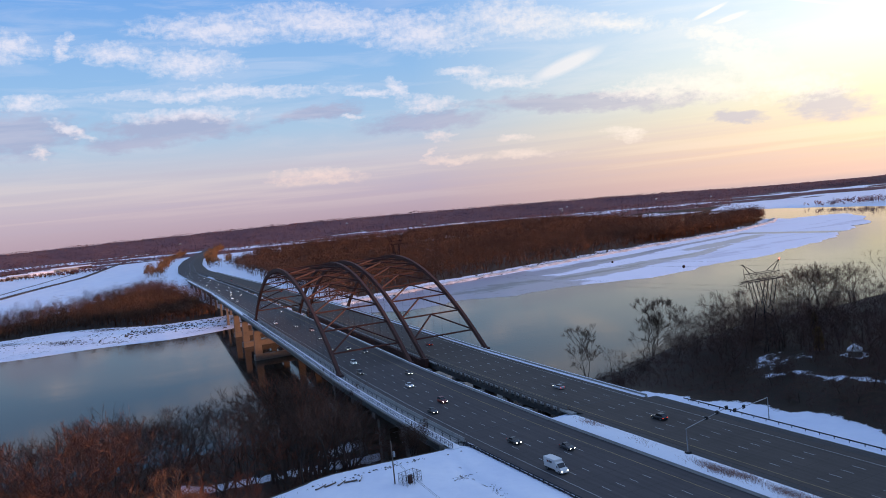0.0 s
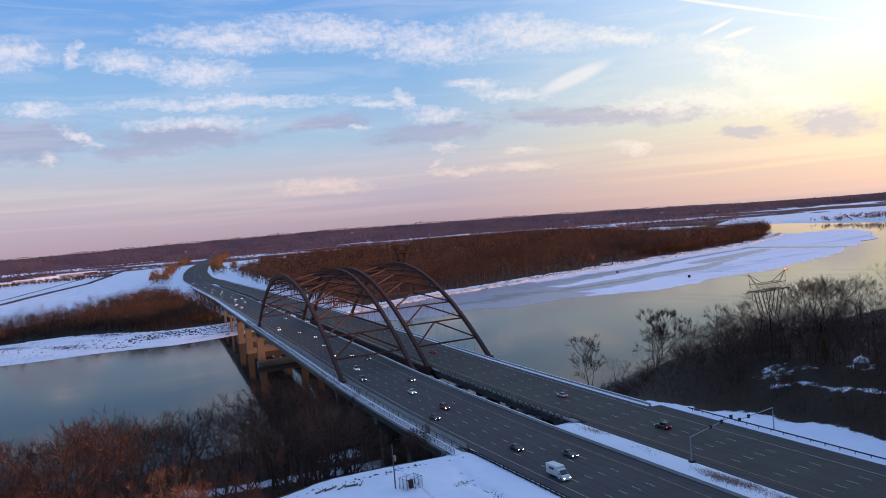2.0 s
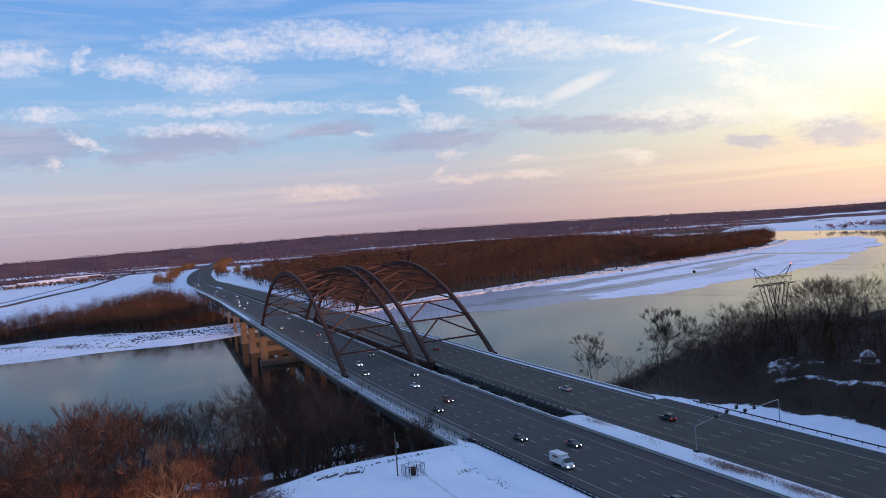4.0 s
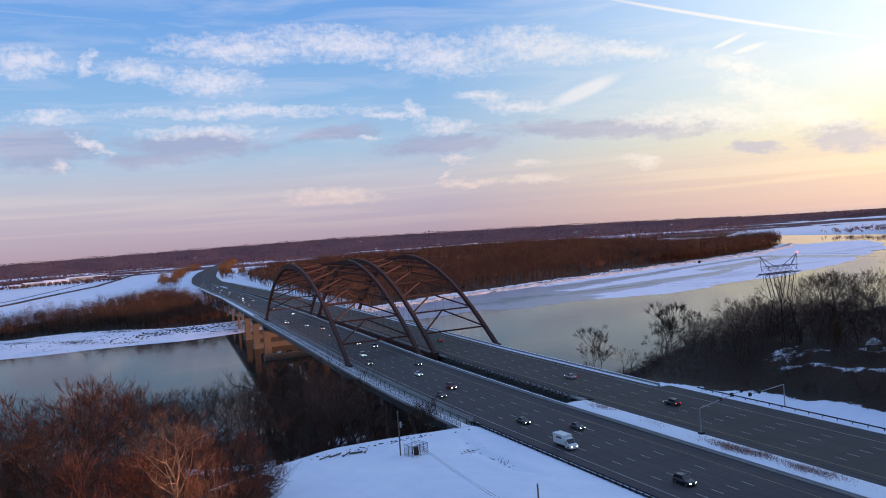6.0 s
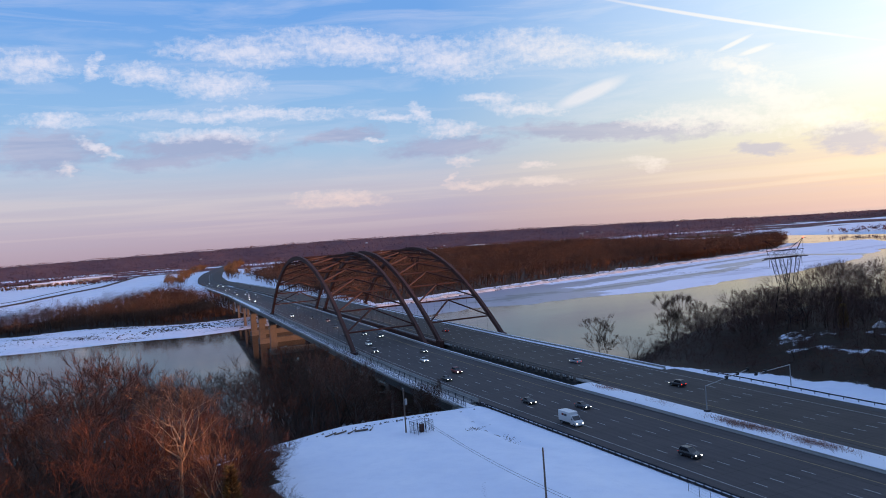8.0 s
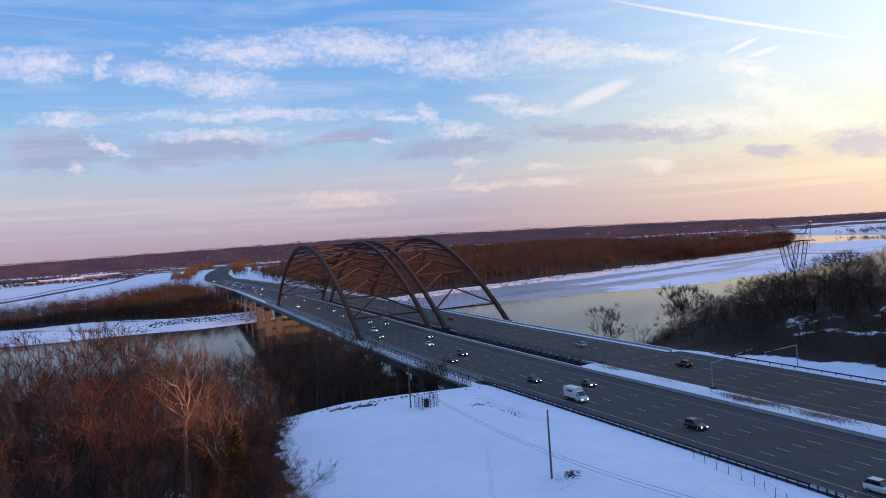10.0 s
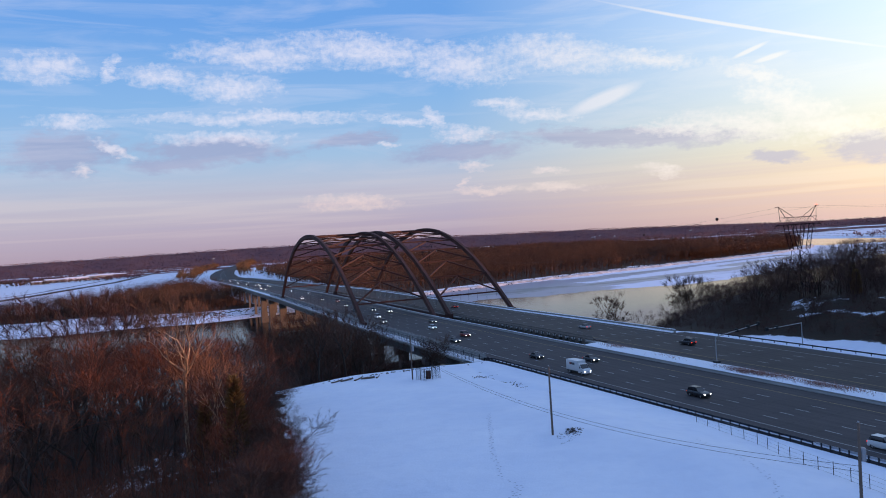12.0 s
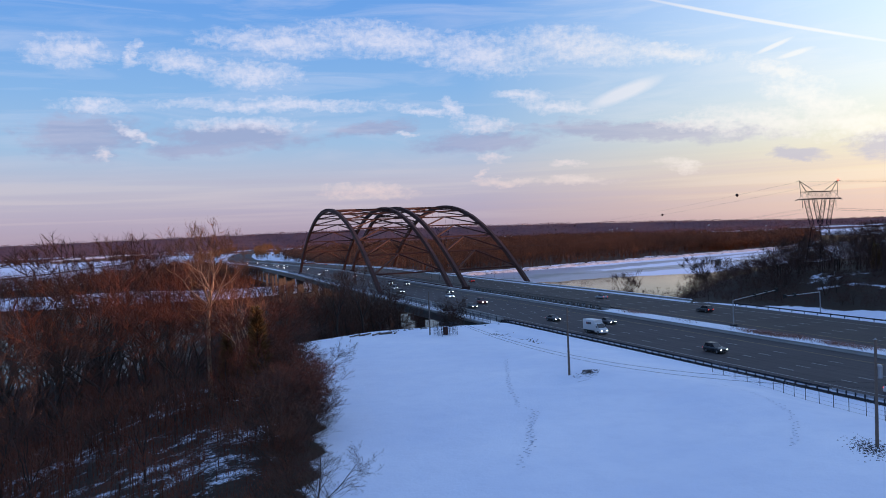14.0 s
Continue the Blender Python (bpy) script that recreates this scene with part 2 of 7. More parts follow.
def ice_material():
    m = bpy.data.materials.new("river_ice")
    m.use_nodes = True
    n = Nodes(m.node_tree)
    pos = n.add("ShaderNodeNewGeometry").outputs["Position"]
    turn = n.add("ShaderNodeMapping", {"Vector": pos, "Rotation": (0, 0, radians(-26)), "Scale": (0.0035, 0.02, 1)}).outputs[0]
    streak, fine = n.noise(turn, 1.0, 5, 0.55, 0.6), n.noise(pos, 0.06, 5, 0.6)
    thin = n.add("ShaderNodeAttribute")
    thin.attribute_name = "thin"
    torn = n.math("ADD", n.math("MULTIPLY", n.math("SUBTRACT", streak, 0.5), 1.0), n.math("MULTIPLY", n.math("SUBTRACT", fine, 0.5), 0.7))
    f = n.span(n.math("ADD", torn, thin.outputs["Fac"]), 0.38, 0.56)
    old = n.math("MULTIPLY", n.span(n.math("ADD", streak, n.math("MULTIPLY", fine, 0.2)), 0.62, 0.72), 0.35)
    col = n.mix(n.math("MAXIMUM", f, old), lin(228, 232, 246), lin(128, 124, 146))
    deep = n.span(n.math("ADD", torn, thin.outputs["Fac"]), 0.95, 1.1)
    col = n.mix(deep, col, lin(52, 48, 62))
    p = n.add("ShaderNodeBsdfPrincipled", {"Base Color": col, "Roughness": n.span(f, 0, 1, 0.8, 0.3)})
    n.add("ShaderNodeOutputMaterial", {0: p.outputs[0]})
    return m


def road_material(name, col, tint):
    """Worn concrete with wheel tracks along the lanes and joints across."""
    m = bpy.data.materials.new(name)
    m.use_nodes = True
    n = Nodes(m.node_tree)
    uv = n.add("ShaderNodeUVMap").outputs[0]
    pos = n.add("ShaderNodeNewGeometry").outputs["Position"]
    sep = n.add("ShaderNodeSeparateXYZ", {0: uv})
    track = n.math("ABSOLUTE", n.math("SINE", n.math("MULTIPLY", sep.outputs[0], 3.14159 * 2 / 3.66)))
    streak = n.noise(n.add("ShaderNodeMapping", {"Vector": uv, "Scale": (0.9, 0.03, 1)}).outputs[0], 1.0, 5, 0.6)
    fine, big = n.noise(pos, 2.5, 4, 0.6), n.noise(pos, 0.06, 4, 0.6)
    joint = n.math("GREATER_THAN", n.math("FRACT", n.math("DIVIDE", sep.outputs[1], 6.1)), 0.975)
    f = n.math("ADD", n.math("MULTIPLY", n.span(streak, 0.3, 0.7), 0.5), n.math("MULTIPLY", n.span(big, 0.3, 0.7), 0.3))
    f = n.math("ADD", f, n.math("MULTIPLY", track, 0.16))
    f = n.math("ADD", f, n.math("MULTIPLY", n.math("SUBTRACT", fine, 0.5), 0.3), clamp=True)
    c = n.mix(f, (*col, 1), (*tint, 1))
    c = n.mix(n.math("MULTIPLY", joint, 0.4), c, (tint[0] * 0.5, tint[1] * 0.5, tint[2] * 0.5, 1))
    p = n.add("ShaderNodeBsdfPrincipled", {"Base Color": c, "Roughness": n.span(fine, 0.2, 0.8, 0.75, 0.92), "Specular IOR Level": 0.12})
    n.add("ShaderNodeOutputMaterial", {0: p.outputs[0]})
    return m


M_GROUND, M_WATER, M_ICE = ground_material(), water_material(), ice_material()
M_ROAD = road_material("worn_concrete", (0.102, 0.090, 0.088), (0.057, 0.051, 0.052))
M_ROAD2 = road_material("worn_tan_concrete", (0.108, 0.091, 0.080), (0.062, 0.053, 0.048))
M_SHOULDER = material("dirty_shoulder", (0.06, 0.056, 0.056), 0.85, var=0.4, coarse=0.2, fine=2.0, world=True)
M_CONC = material("pale_concrete", (0.34, 0.33, 0.31), 0.8, var=0.35, coarse=0.25, fine=2.5, bump=0.02, world=True)
M_CONC2 = material("stained_concrete", (0.20, 0.165, 0.138), 0.85, var=0.45, coarse=0.2, fine=1.5, bump=0.03, world=True, tint=(0.10, 0.09, 0.085))
M_SNOW = material("packed_snow", (0.80, 0.81, 0.86), 0.85, var=0.15, coarse=0.5, fine=4.0, bump=0.05, world=True, tint=(0.6, 0.62, 0.7))
M_RUST = material("weathered_brown_steel", (0.082, 0.036, 0.028), 0.75, metal=0.0, var=0.4, coarse=0.12, fine=1.5, world=True, tint=(0.036, 0.018, 0.016), spec=0.2)
M_GIRDER = material("grey_green_girder", (0.11, 0.11, 0.105), 0.6, var=0.35, coarse=0.15, fine=2.0, world=True)
M_PAINT = material("worn_white_paint", (0.44, 0.44, 0.43), 0.7, var=0.35, coarse=0.6, fine=8.0, world=True, tint=(0.3, 0.3, 0.3))
M_YELLOW = material("worn_yellow_paint", (0.42, 0.30, 0.12), 0.7, var=0.4, coarse=0.6, fine=8.0, world=True)
M_STEEL = material("galvanised_steel", (0.34, 0.35, 0.37), 0.45, metal=0.6, var=0.25, coarse=0.8, fine=10.0)
M_DARK = material("dark_steel_rail", (0.028, 0.027, 0.034), 0.55, metal=0.3, var=0.3, coarse=0.5, fine=6.0)
M_PYLON = material("dark_pylon_steel", (0.012, 0.011, 0.018), 0.9, var=0.3, coarse=0.5, fine=6.0, spec=0.1)
M_RAILBLUE = material("blue_grey_railing_paint", (0.055, 0.065, 0.10), 0.5, metal=0.2, var=0.3, coarse=0.5, fine=6.0)
M_BLACK = material("black_housing", (0.016, 0.016, 0.018), 0.5, var=0.3, coarse=1.0, fine=10.0)
M_POLE = material("weathered_pole_wood", (0.16, 0.12, 0.095), 0.85, var=0.45, coarse=0.8, fine=14.0, bump=0.02)
M_RUBBER = material("tyre_rubber", (0.018, 0.018, 0.018), 0.85, var=0.2)
M_GLASS = material("dark_car_glass", (0.012, 0.014, 0.018), 0.08, var=0.1, spec=0.8)
M_HEAD = lamp_material("headlight_glow", (1.0, 0.93, 0.82), 9.0)
M_TAIL = lamp_material("tail_light_glow", (1.0, 0.05, 0.03), 2.0)
M_BEACON = lamp_material("red_beacon", (1.0, 0.08, 0.05), 8.0)
M_DARKTWIG = material("dark_shaded_brush", (0.080, 0.038, 0.030), 0.95, var=0.4, coarse=0.1, fine=1.5, world=True)
M_BARK = material("grey_brown_bark", (0.052, 0.038, 0.031), 0.9, var=0.45, coarse=0.5, fine=8.0, bump=0.03, rnd=0.25)
M_PALEBARK = material("pale_sycamore_bark", (0.50, 0.33, 0.19), 0.8, var=0.5, coarse=0.5, fine=3.0, tint=(0.18, 0.12, 0.09))
M_TWIG = material("bare_brown_twigs", (0.078, 0.042, 0.029), 0.9, var=0.35, coarse=0.15, fine=2.0, rnd=0.35)
M_TWIG_RED = material("reddish_willow_twigs", (0.130, 0.042, 0.021), 0.9, var=0.35, coarse=0.15, fine=2.0, rnd=0.3)
# pale twigs with the low sun's orange put into their colour
M_TWIG_SUNLIT = material("pale_sycamore_twigs", (0.22, 0.10, 0.05), 0.85, var=0.3, coarse=0.3, fine=2.0)
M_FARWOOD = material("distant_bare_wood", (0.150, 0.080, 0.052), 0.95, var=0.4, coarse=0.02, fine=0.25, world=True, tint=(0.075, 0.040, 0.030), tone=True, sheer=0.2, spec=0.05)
# bare wood brown with the purple of distance haze mixed in
M_HAZEWOOD = material("distant_mixed_wood", (0.24, 0.130, 0.128), 0.95, var=0.5, coarse=0.004, fine=0.03, world=True, tint=(0.125, 0.076, 0.096), tone=True, sheer=0.3, spec=0.05)
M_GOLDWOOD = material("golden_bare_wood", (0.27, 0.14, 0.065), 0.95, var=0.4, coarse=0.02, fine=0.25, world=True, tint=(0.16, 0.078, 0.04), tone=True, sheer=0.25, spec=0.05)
# green cedar, its bronze lifted by low sunlight put into the colour
M_CEDAR = material("bronze_green_cedar", (0.20, 0.115, 0.030), 0.9, var=0.5, coarse=0.5, fine=4.0, rnd=0.3)
M_GRASS = material("dead_red_grass", (0.34, 0.185, 0.145), 0.9, var=0.4, coarse=0.5, fine=5.0)
M_ROCK = material("dark_wet_rock", (0.07, 0.06, 0.058), 0.85, var=0.4, coarse=0.6, fine=5.0)

# ---- geometry helpers ----


def mesh_object(name, verts, faces, mat, parent=None, label="", smooth=False):
    me = bpy.data.meshes.new(name)
    me.from_pydata([tuple(map(float, v)) for v in verts], [], [tuple(map(int, f)) for f in faces])
    me.materials.append(mat)
    if smooth:
        me.polygons.foreach_set("use_smooth", [True] * len(me.polygons))
    ob = new(name, me)
    if parent is not None:
        ob.parent = parent
    return tagged(ob, label)


def part(name, bm, mat, parent=None, label="", smooth=False):
    bmesh.ops.recalc_face_normals(bm, faces=bm.faces[:])
    me = bpy.data.meshes.new(name)
    bm.to_mesh(me)
    bm.free()
    me.materials.append(mat)
    if smooth:
        me.polygons.foreach_set("use_smooth", [True] * len(me.polygons))
    ob = new(name, me)
    if parent is not None:
        ob.parent = parent
    return tagged(ob, label)


def thing(name, label, category, group="", kind="", m=None):
    ob = tagged(new(name), label, category, group, kind)
    ob.empty_display_size = 0.2
    if m is not None:
        ob.matrix_world = m
    return ob


def box(bm, x0, y0, z0, x1, y1, z1, bevel=0.0):
    vs = [bm.verts.new((x, y, z)) for z in (z0, z1) for x, y in ((x0, y0), (x1, y0), (x1, y1), (x0, y1))]
    fs = [bm.faces.new([vs[i] for i in q]) for q in ((3, 2, 1, 0), (4, 5, 6, 7), (0, 1, 5, 4), (1, 2, 6, 5), (2, 3, 7, 6), (3, 0, 4, 7))]
    if bevel:
        bmesh.ops.bevel(bm, geom=list({e for f in fs for e in f.edges}), offset=bevel, segments=1, affect="EDGES")
    return bm


def tube(bm, a, b, ra, rb=None, n=6):
    """A tapered round bar from a to b with closed ends."""
    a, b = Vector(a), Vector(b)
    rb = ra if rb is None else rb
    d = (b - a).normalized()
    u = d.orthogonal().normalized()
    v = d.cross(u)
    rings = []
    for c, r in ((a, ra), (b, rb)):
        rings.append([bm.verts.new(c + r * (math.cos(2 * math.pi * i / n) * u + math.sin(2 * math.pi * i / n) * v)) for i in range(n)])
    for i in range(n):
        bm.faces.new([rings[0][i], rings[0][(i + 1) % n], rings[1][(i + 1) % n], rings[1][i]])
    bm.faces.new(rings[0][::-1])
    bm.faces.new(rings[1])
    return bm


def beam(bm, a, b, w, h, upv=(0, 0, 1)):
    """A square bar from a to b, w wide and h deep."""
    a, b = Vector(a), Vector(b)
    d = (b - a).normalized()
    s = d.cross(Vector(upv))
    s = s.normalized() if s.length > 1e-4 else Vector((1, 0, 0))
    t = s.cross(d).normalized()
    q = [bm.verts.new(c + s * (i * w / 2) + t * (j * h / 2)) for c in (a, b) for i, j in ((-1, -1), (1, -1), (1, 1), (-1, 1))]
    for f in ((3, 2, 1, 0), (4, 5, 6, 7), (0, 1, 5, 4), (1, 2, 6, 5), (2, 3, 7, 6), (3, 0, 4, 7)):
        bm.faces.new([q[i] for i in f])
    return bm


# ---- the line of the road: x and z along y ----
_ry = np.arange(-320.0, 4300.0, 8.0)
_rx = np.interp(_ry, [-320, 10, 60, 118, 150, 185, 225, 300, 350, 400, 764, 1314, 1620, 2000, 2400, 3100, 4300],
                [0, 0, 2.0, 6.8, 10.3, 14.2, 18.5, 26.2, 31.5, 37, 80, 136, 168, 225, 300, 460, 760])
_rz = np.interp(_ry, [-320, 0, 60, 130, 375, 1000, 1540, 2000, 4300], [-5.5, 0, 0.6, 0.3, -1.0, -11.5, -20.5, -23.0, -23.2])
for _ in range(4):
    _rx[1:-1] = (_rx[:-2] + 2 * _rx[1:-1] + _rx[2:]) / 4
    _rz[1:-1] = (_rz[:-2] + 2 * _rz[1:-1] + _rz[2:]) / 4


def RX(y):
    return float(np.interp(y, _ry, _rx))


def RZ(y):
    return float(np.interp(y, _ry, _rz))


def at_road(off, y, dz=0.0):
    return Vector((RX(y) + off, y, RZ(y) + dz))


def stations(y0, y1):
    """Cross-sections along the road: closer where it bends."""
    out, y = [], y0
    while y < y1 - 0.01:
        out.append(y)
        y += 8.0 if y < 480 else 16.0 if y < 1400 else 40.0
    return out + [y1]


def sweep(name, profile, y0, y1, mat, parent=None, label="", step=None):
    """A closed profile of (offset, height) drawn along the road from y0 to y1."""
    ys = stations(y0, y1) if step is None else list(np.arange(y0, y1, step)) + [y1]
    k = len(profile)
    verts = [at_road(o, y, z) for y in ys for o, z in profile]
    faces = []
    for i in range(len(ys) - 1):
        for j in range(k):
            a, b = i * k + j, i * k + (j + 1) % k
            faces.append((a, b, b + k, a + k))
    faces.append(tuple(range(k))[::-1])
    faces.append(tuple(range((len(ys) - 1) * k, len(ys) * k)))
    ob = mesh_object(name, verts, faces, mat, parent, label)
    uv = ob.data.uv_layers.new(name="UVMap")
    idx = np.zeros(len(ob.data.loops), int)
    ob.data.loops.foreach_get("vertex_index", idx)
    o = np.array([p[0] for p in profile])[idx % k]
    yy = np.array(ys)[idx // k]
    uv.data.foreach_set("uv", np.stack([o, yy], 1).ravel().astype(np.float32))
    bm = bmesh.new()
    bm.from_mesh(ob.data)
    bmesh.ops.recalc_face_normals(bm, faces=bm.faces[:])
    bm.to_mesh(ob.data)
    bm.free()
    return ob

# ---- terrain ----
WATER = -28.0
_nx = [-900, -300, -150, 0, 70, 150, 250, 400, 600, 1000, 4900]
_ny = [150, 172, 170, 165, 150, 138, 150, 190, 225, 240, 240]
_fx = [-4900, -800, -250, -140, -50, -5, 40, 177, 320, 480, 725, 979, 1180, 1270]
_fy = [900, 800, 650, 574, 562, 548, 558, 608, 662, 708, 782, 842, 945, 1020]


def smooth01(t):
    t = np.clip(t, 0, 1)
    return t * t * (3 - 2 * t)


def wave(x, y, s, seed=0):
    """Cheap smooth unevenness."""
    return (np.sin(x / s + seed) * np.cos(y / (s * 1.3) + 2 * seed) + np.sin((x + y) / (s * 0.61) + 3 * seed) * 0.5 + np.cos((x - 1.7 * y) / (s * 0.37) + seed) * 0.25) / 1.75


def river_side(x, y):
    """Metres into the near land, and into the far land; both negative over the river."""
    near = np.interp(x, _nx, _ny) + 6 * wave(x, y, 40, 1) - y
    far = y - np.interp(x, _fx, _fy) + 5 * wave(x, y, 35, 2)
    far = np.where(x > 1270, np.minimum(far, 1270 - x), far)
    far = np.where((x > 1220) & (y > 1440), y - 1440, far)
    beyond = x - (1540 + 0.34 * (y - 975))
    return near, np.maximum(far, np.where(y > 500, beyond, -999))


def shore(x):
    """How far from the water the far-bank wood begins, left of the bridge."""
    return np.interp(x, [-300, -140, -90, -40, 10, 60], [140, 146, 160, 146, 110, 96])


def bluff(x, y):
    """How far down the bluff the near land has dropped: 0 on top, 1 at its foot."""
    d1 = y - np.interp(x, [-70, -58, -40, -10, 30, 62, 100, 160, 400], [-6, 0, 6, 6, 12, 16, 30, 42, 42])
    d2 = np.interp(y, [-1500, -400, -200, -107, -82, -29, 0], [-150, -112, -104, -84, -77, -67, -60]) - x
    return np.maximum(smooth01(d1 / np.interp(x, [-20, 60, 120], [62, 70, 110])), smooth01(d2 / 100.0))


def height(x, y):
    x, y = np.asarray(x, float), np.asarray(y, float)
    near, far = river_side(x, y)
    rz = np.interp(y, _ry, _rz)
    off = x - np.interp(y, _ry, _rx)
    field = 0.4 + 1.7 * smooth01((-y - 20) / 60) + 0.35 * wave(x, y, 22, 3)
    field = field + 0.16 * wave(x, y, 8, 11) - 0.75 * np.exp(-((x + 41) / 4.5) ** 2 - ((y + 76) / 4.0) ** 2) + 0.5 * np.exp(-((x + 34) / 3.0) ** 2 - ((y + 74) / 3.0) ** 2)
    field = field - 0.5 * np.exp(-((x + 31) / 3.5) ** 2 - ((y + 88) / 2.5) ** 2) - 0.4 * np.exp(-((x + 37) / 3.0) ** 2 - ((y + 97) / 2.2) ** 2)
    d = x - np.interp(y, [-36, -29, -11, 5], [-12.6, -14.5, -15.1, -11.2])          # a shallow gully beside the highway
    gully = smooth01((y + 40) / 8) * smooth01((9 - y) / 6)
    field = field + gully * (0.45 * np.exp(-((d - 4.2) / 2.2) ** 2) - 1.7 * np.exp(-(d / 1.7) ** 2))
    top = np.where(off < -30, field, rz - 0.9)
    side = smooth01((off + 30) / 24)
    top = np.where((off >= -30) & (off < -3.5), field * (1 - side) + side * (np.minimum(rz, 0) - 0.12), top)
    hill = smooth01((x - 70) / 42) * 7.0 + 0.9 * wave(x, y, 16, 5) * smooth01((x - 70) / 20)
    out = (-176 + (x + 98) * 0.70) - y                 # unseen climb beyond the wooded slope, added to block the low sun
    hill = hill + 17.0 * smooth01((out - 30) / 60) * smooth01((x - 92) / 45)
    top = np.where(off > 60.5, np.minimum(rz, 0) - 0.55 + hill, top)
    b = bluff(x, y)
    low = -24.5 + 1.2 * wave(x, y, 30, 4)
    z_near = top * (1 - b) + low * b
    z_near = np.where(near < 26, np.minimum(z_near, WATER - 1.2 + np.clip(near, -20, 26) * 0.17), z_near)
    inland = np.clip(far, -20, 4000)
    z_far = WATER - 0.9 + np.clip(inland, -20, 9) * 0.16 + smooth01((inland - 9) / 60) * 2.6 + 0.35 * wave(x, y, 60, 6) * smooth01(inland / 40)
    # road bank on the far plain
    bank = rz - 1.3 - np.clip(np.abs(off - 27) - 34, 0, 60) * 0.35
    z_far = np.where(y > 1180, np.maximum(z_far, bank), z_far)
    # hills that close the distance
    r = np.hypot(x + 98, y + 176)
    az = np.degrees(np.arctan2(x + 98, y + 176))
    crest = np.interp(az, [-180, -60, -3, 8, 18, 26, 34, 42, 48, 54, 70, 180], [60, 50, 43, 53, 57, 50, 38, 22, 4, -2, 50, 60]) + 25
    ridge = crest * (0.93 + 0.07 * wave(az * 40, r * 0.2, 34, 7) + 0.03 * wave(az * 40, r * 0.2, 9, 8))
    z_far = z_far + ridge * smooth01((r - 4250) / 560)
    return np.where(near > -30, z_near, z_far)


def litter(x, y):
    """Where leaf litter and brush cover the snow, 0 to 1; also the gully's painted shade."""
    near, far = river_side(x, y)
    off = x - np.interp(y, _ry, _rx)
    b = bluff(x, y)
    edge = np.interp(y, [-1500, -400, -200, -107, -82, -29, 0], [-150, -112, -104, -84, -77, -67, -60])
    v = np.where((b > 0.03) | ((y < 0) & (x < edge + 1.5)), 0.74 + 0.2 * wave(x, y, 14, 9), 0.0)
    near_wood = smooth01((-14 - y) / 30) * (x < edge - 3)
    v = v * (1 - near_wood) + near_wood * (0.64 + 0.14 * wave(x, y, 6, 4))
    crest = np.interp(x, [-70, -58, -40, -10], [-6, 0, 6, 6])
    v = np.where((y > crest + 6) & (off < -9), np.maximum(v, 0.72), v)
    d = x - np.interp(y, [-36, -29, -11, 5], [-12.6, -14.5, -15.1, -11.2])
    # shade of the gully floor, put in as litter
    v = np.where((y > -34) & (y < 4), np.maximum(v, 0.60 * np.exp(-(d / 0.9) ** 2) * (0.75 + 0.35 * wave(x, y, 2.2, 3))), v)
    right = (off > 60.5) & (near > 0)
    strip = np.interp(y, [-140, -60, -20, -8, 0, 12, 40], [78, 75, 75, 71, 66, 64.5, 62])
    v = np.where(right, 0.02 + (0.75 + 0.08 * wave(x, y, 9, 8)) * smooth01((x - strip + 3 + 3 * wave(x, y, 4, 2)) / 6), v)
    patch = np.hypot((x - 98) / 10, (y + 1) / 9)
    v = np.where(right & (patch < 1), 0.64 + 0.20 * wave(x, y, 3.1, 1), v)
    path = np.abs(x - 96 - 1.5 * np.sin(y / 7))
    v = np.where(right & (path < 1.5) & (y < -8) & (y > -46), 0.5 + 0.15 * wave(x, y, 2.5, 6), v)
    # snow lying on the flat under the trees beside the bridge
    snowy = np.exp(-((y - np.interp(x, [-62, -56, -20, 2], [108, 103, 97, 95])) / 4.0) ** 2) * (x > -64) + np.exp(-(((x + 6) / 9) ** 2 + ((y - 114) / 8) ** 2))
    v = np.where((near > 4) & (off < 0) & (b > 0.3), np.maximum(0.1, v - 0.55 * np.clip(snowy, 0, 1)), v)
    v = np.where((near > 0) & (np.hypot(x - 114, y + 15) < 4), 0.4, v)
    # far side
    inl = far
    f = np.zeros_like(v)
    f = np.where((inl > 8) & (inl < 110), 0.36 + 0.14 * wave(x, y, 18, 3), f)
    f = np.where((x < 70) & (inl > 20) & (inl < 150), 0.44 + 0.16 * wave(x, y, 13, 5), f)
    left_wood = (x < 62 + 0.02 * y) & (inl > shore(x) - 4) & (y < np.interp(x, [-500, -143, -65, 42, 80], [900, 900, 1000, 1250, 1200]))
    f = np.where(left_wood, 0.85, f)
    isle = (x > 130 + 0.12 * y) & (inl > 45) & (y < np.interp(x, [150, 300, 500, 900, 1250, 1400], [1250, 1750, 2300, 2500, 1700, 1500])) & (x < 1262)
    f = np.where(isle, 0.9, f)
    r = np.hypot(x + 98, y + 176)
    az = np.degrees(np.arctan2(x + 98, y + 176))
    f = np.where(r > 3000, np.where(wave(az * 30, r, 130, 2) > -0.1, 0.9, 0.3), f)
    f = np.where(r > 4250, 0.85, f)
    f = np.where((r > 1700) & (r <= 3000) & (az > 24) & (az < 45), np.where(wave(az * 30, r, 170, 5) > 0.2, 0.2, 0.85), f)
    return np.where(near > -30, v, f)


def axis(lo, hi, dense, step, grow):
    """Grid lines: evenly spaced in the dense stretch, wider and wider outside it."""
    mid = list(np.arange(dense[0], dense[1] + 0.01, step))
    for sign, end in ((1, hi), (-1, lo)):
        v, s, more = (mid[-1] if sign > 0 else mid[0]), step, []
        while abs(v - end) > 1e-6:
            s *= grow
            v = min(end, v + s) if sign > 0 else max(end, v - s)
            more.append(v)
        mid = mid + more if sign > 0 else more[::-1] + mid
    return np.array(mid)


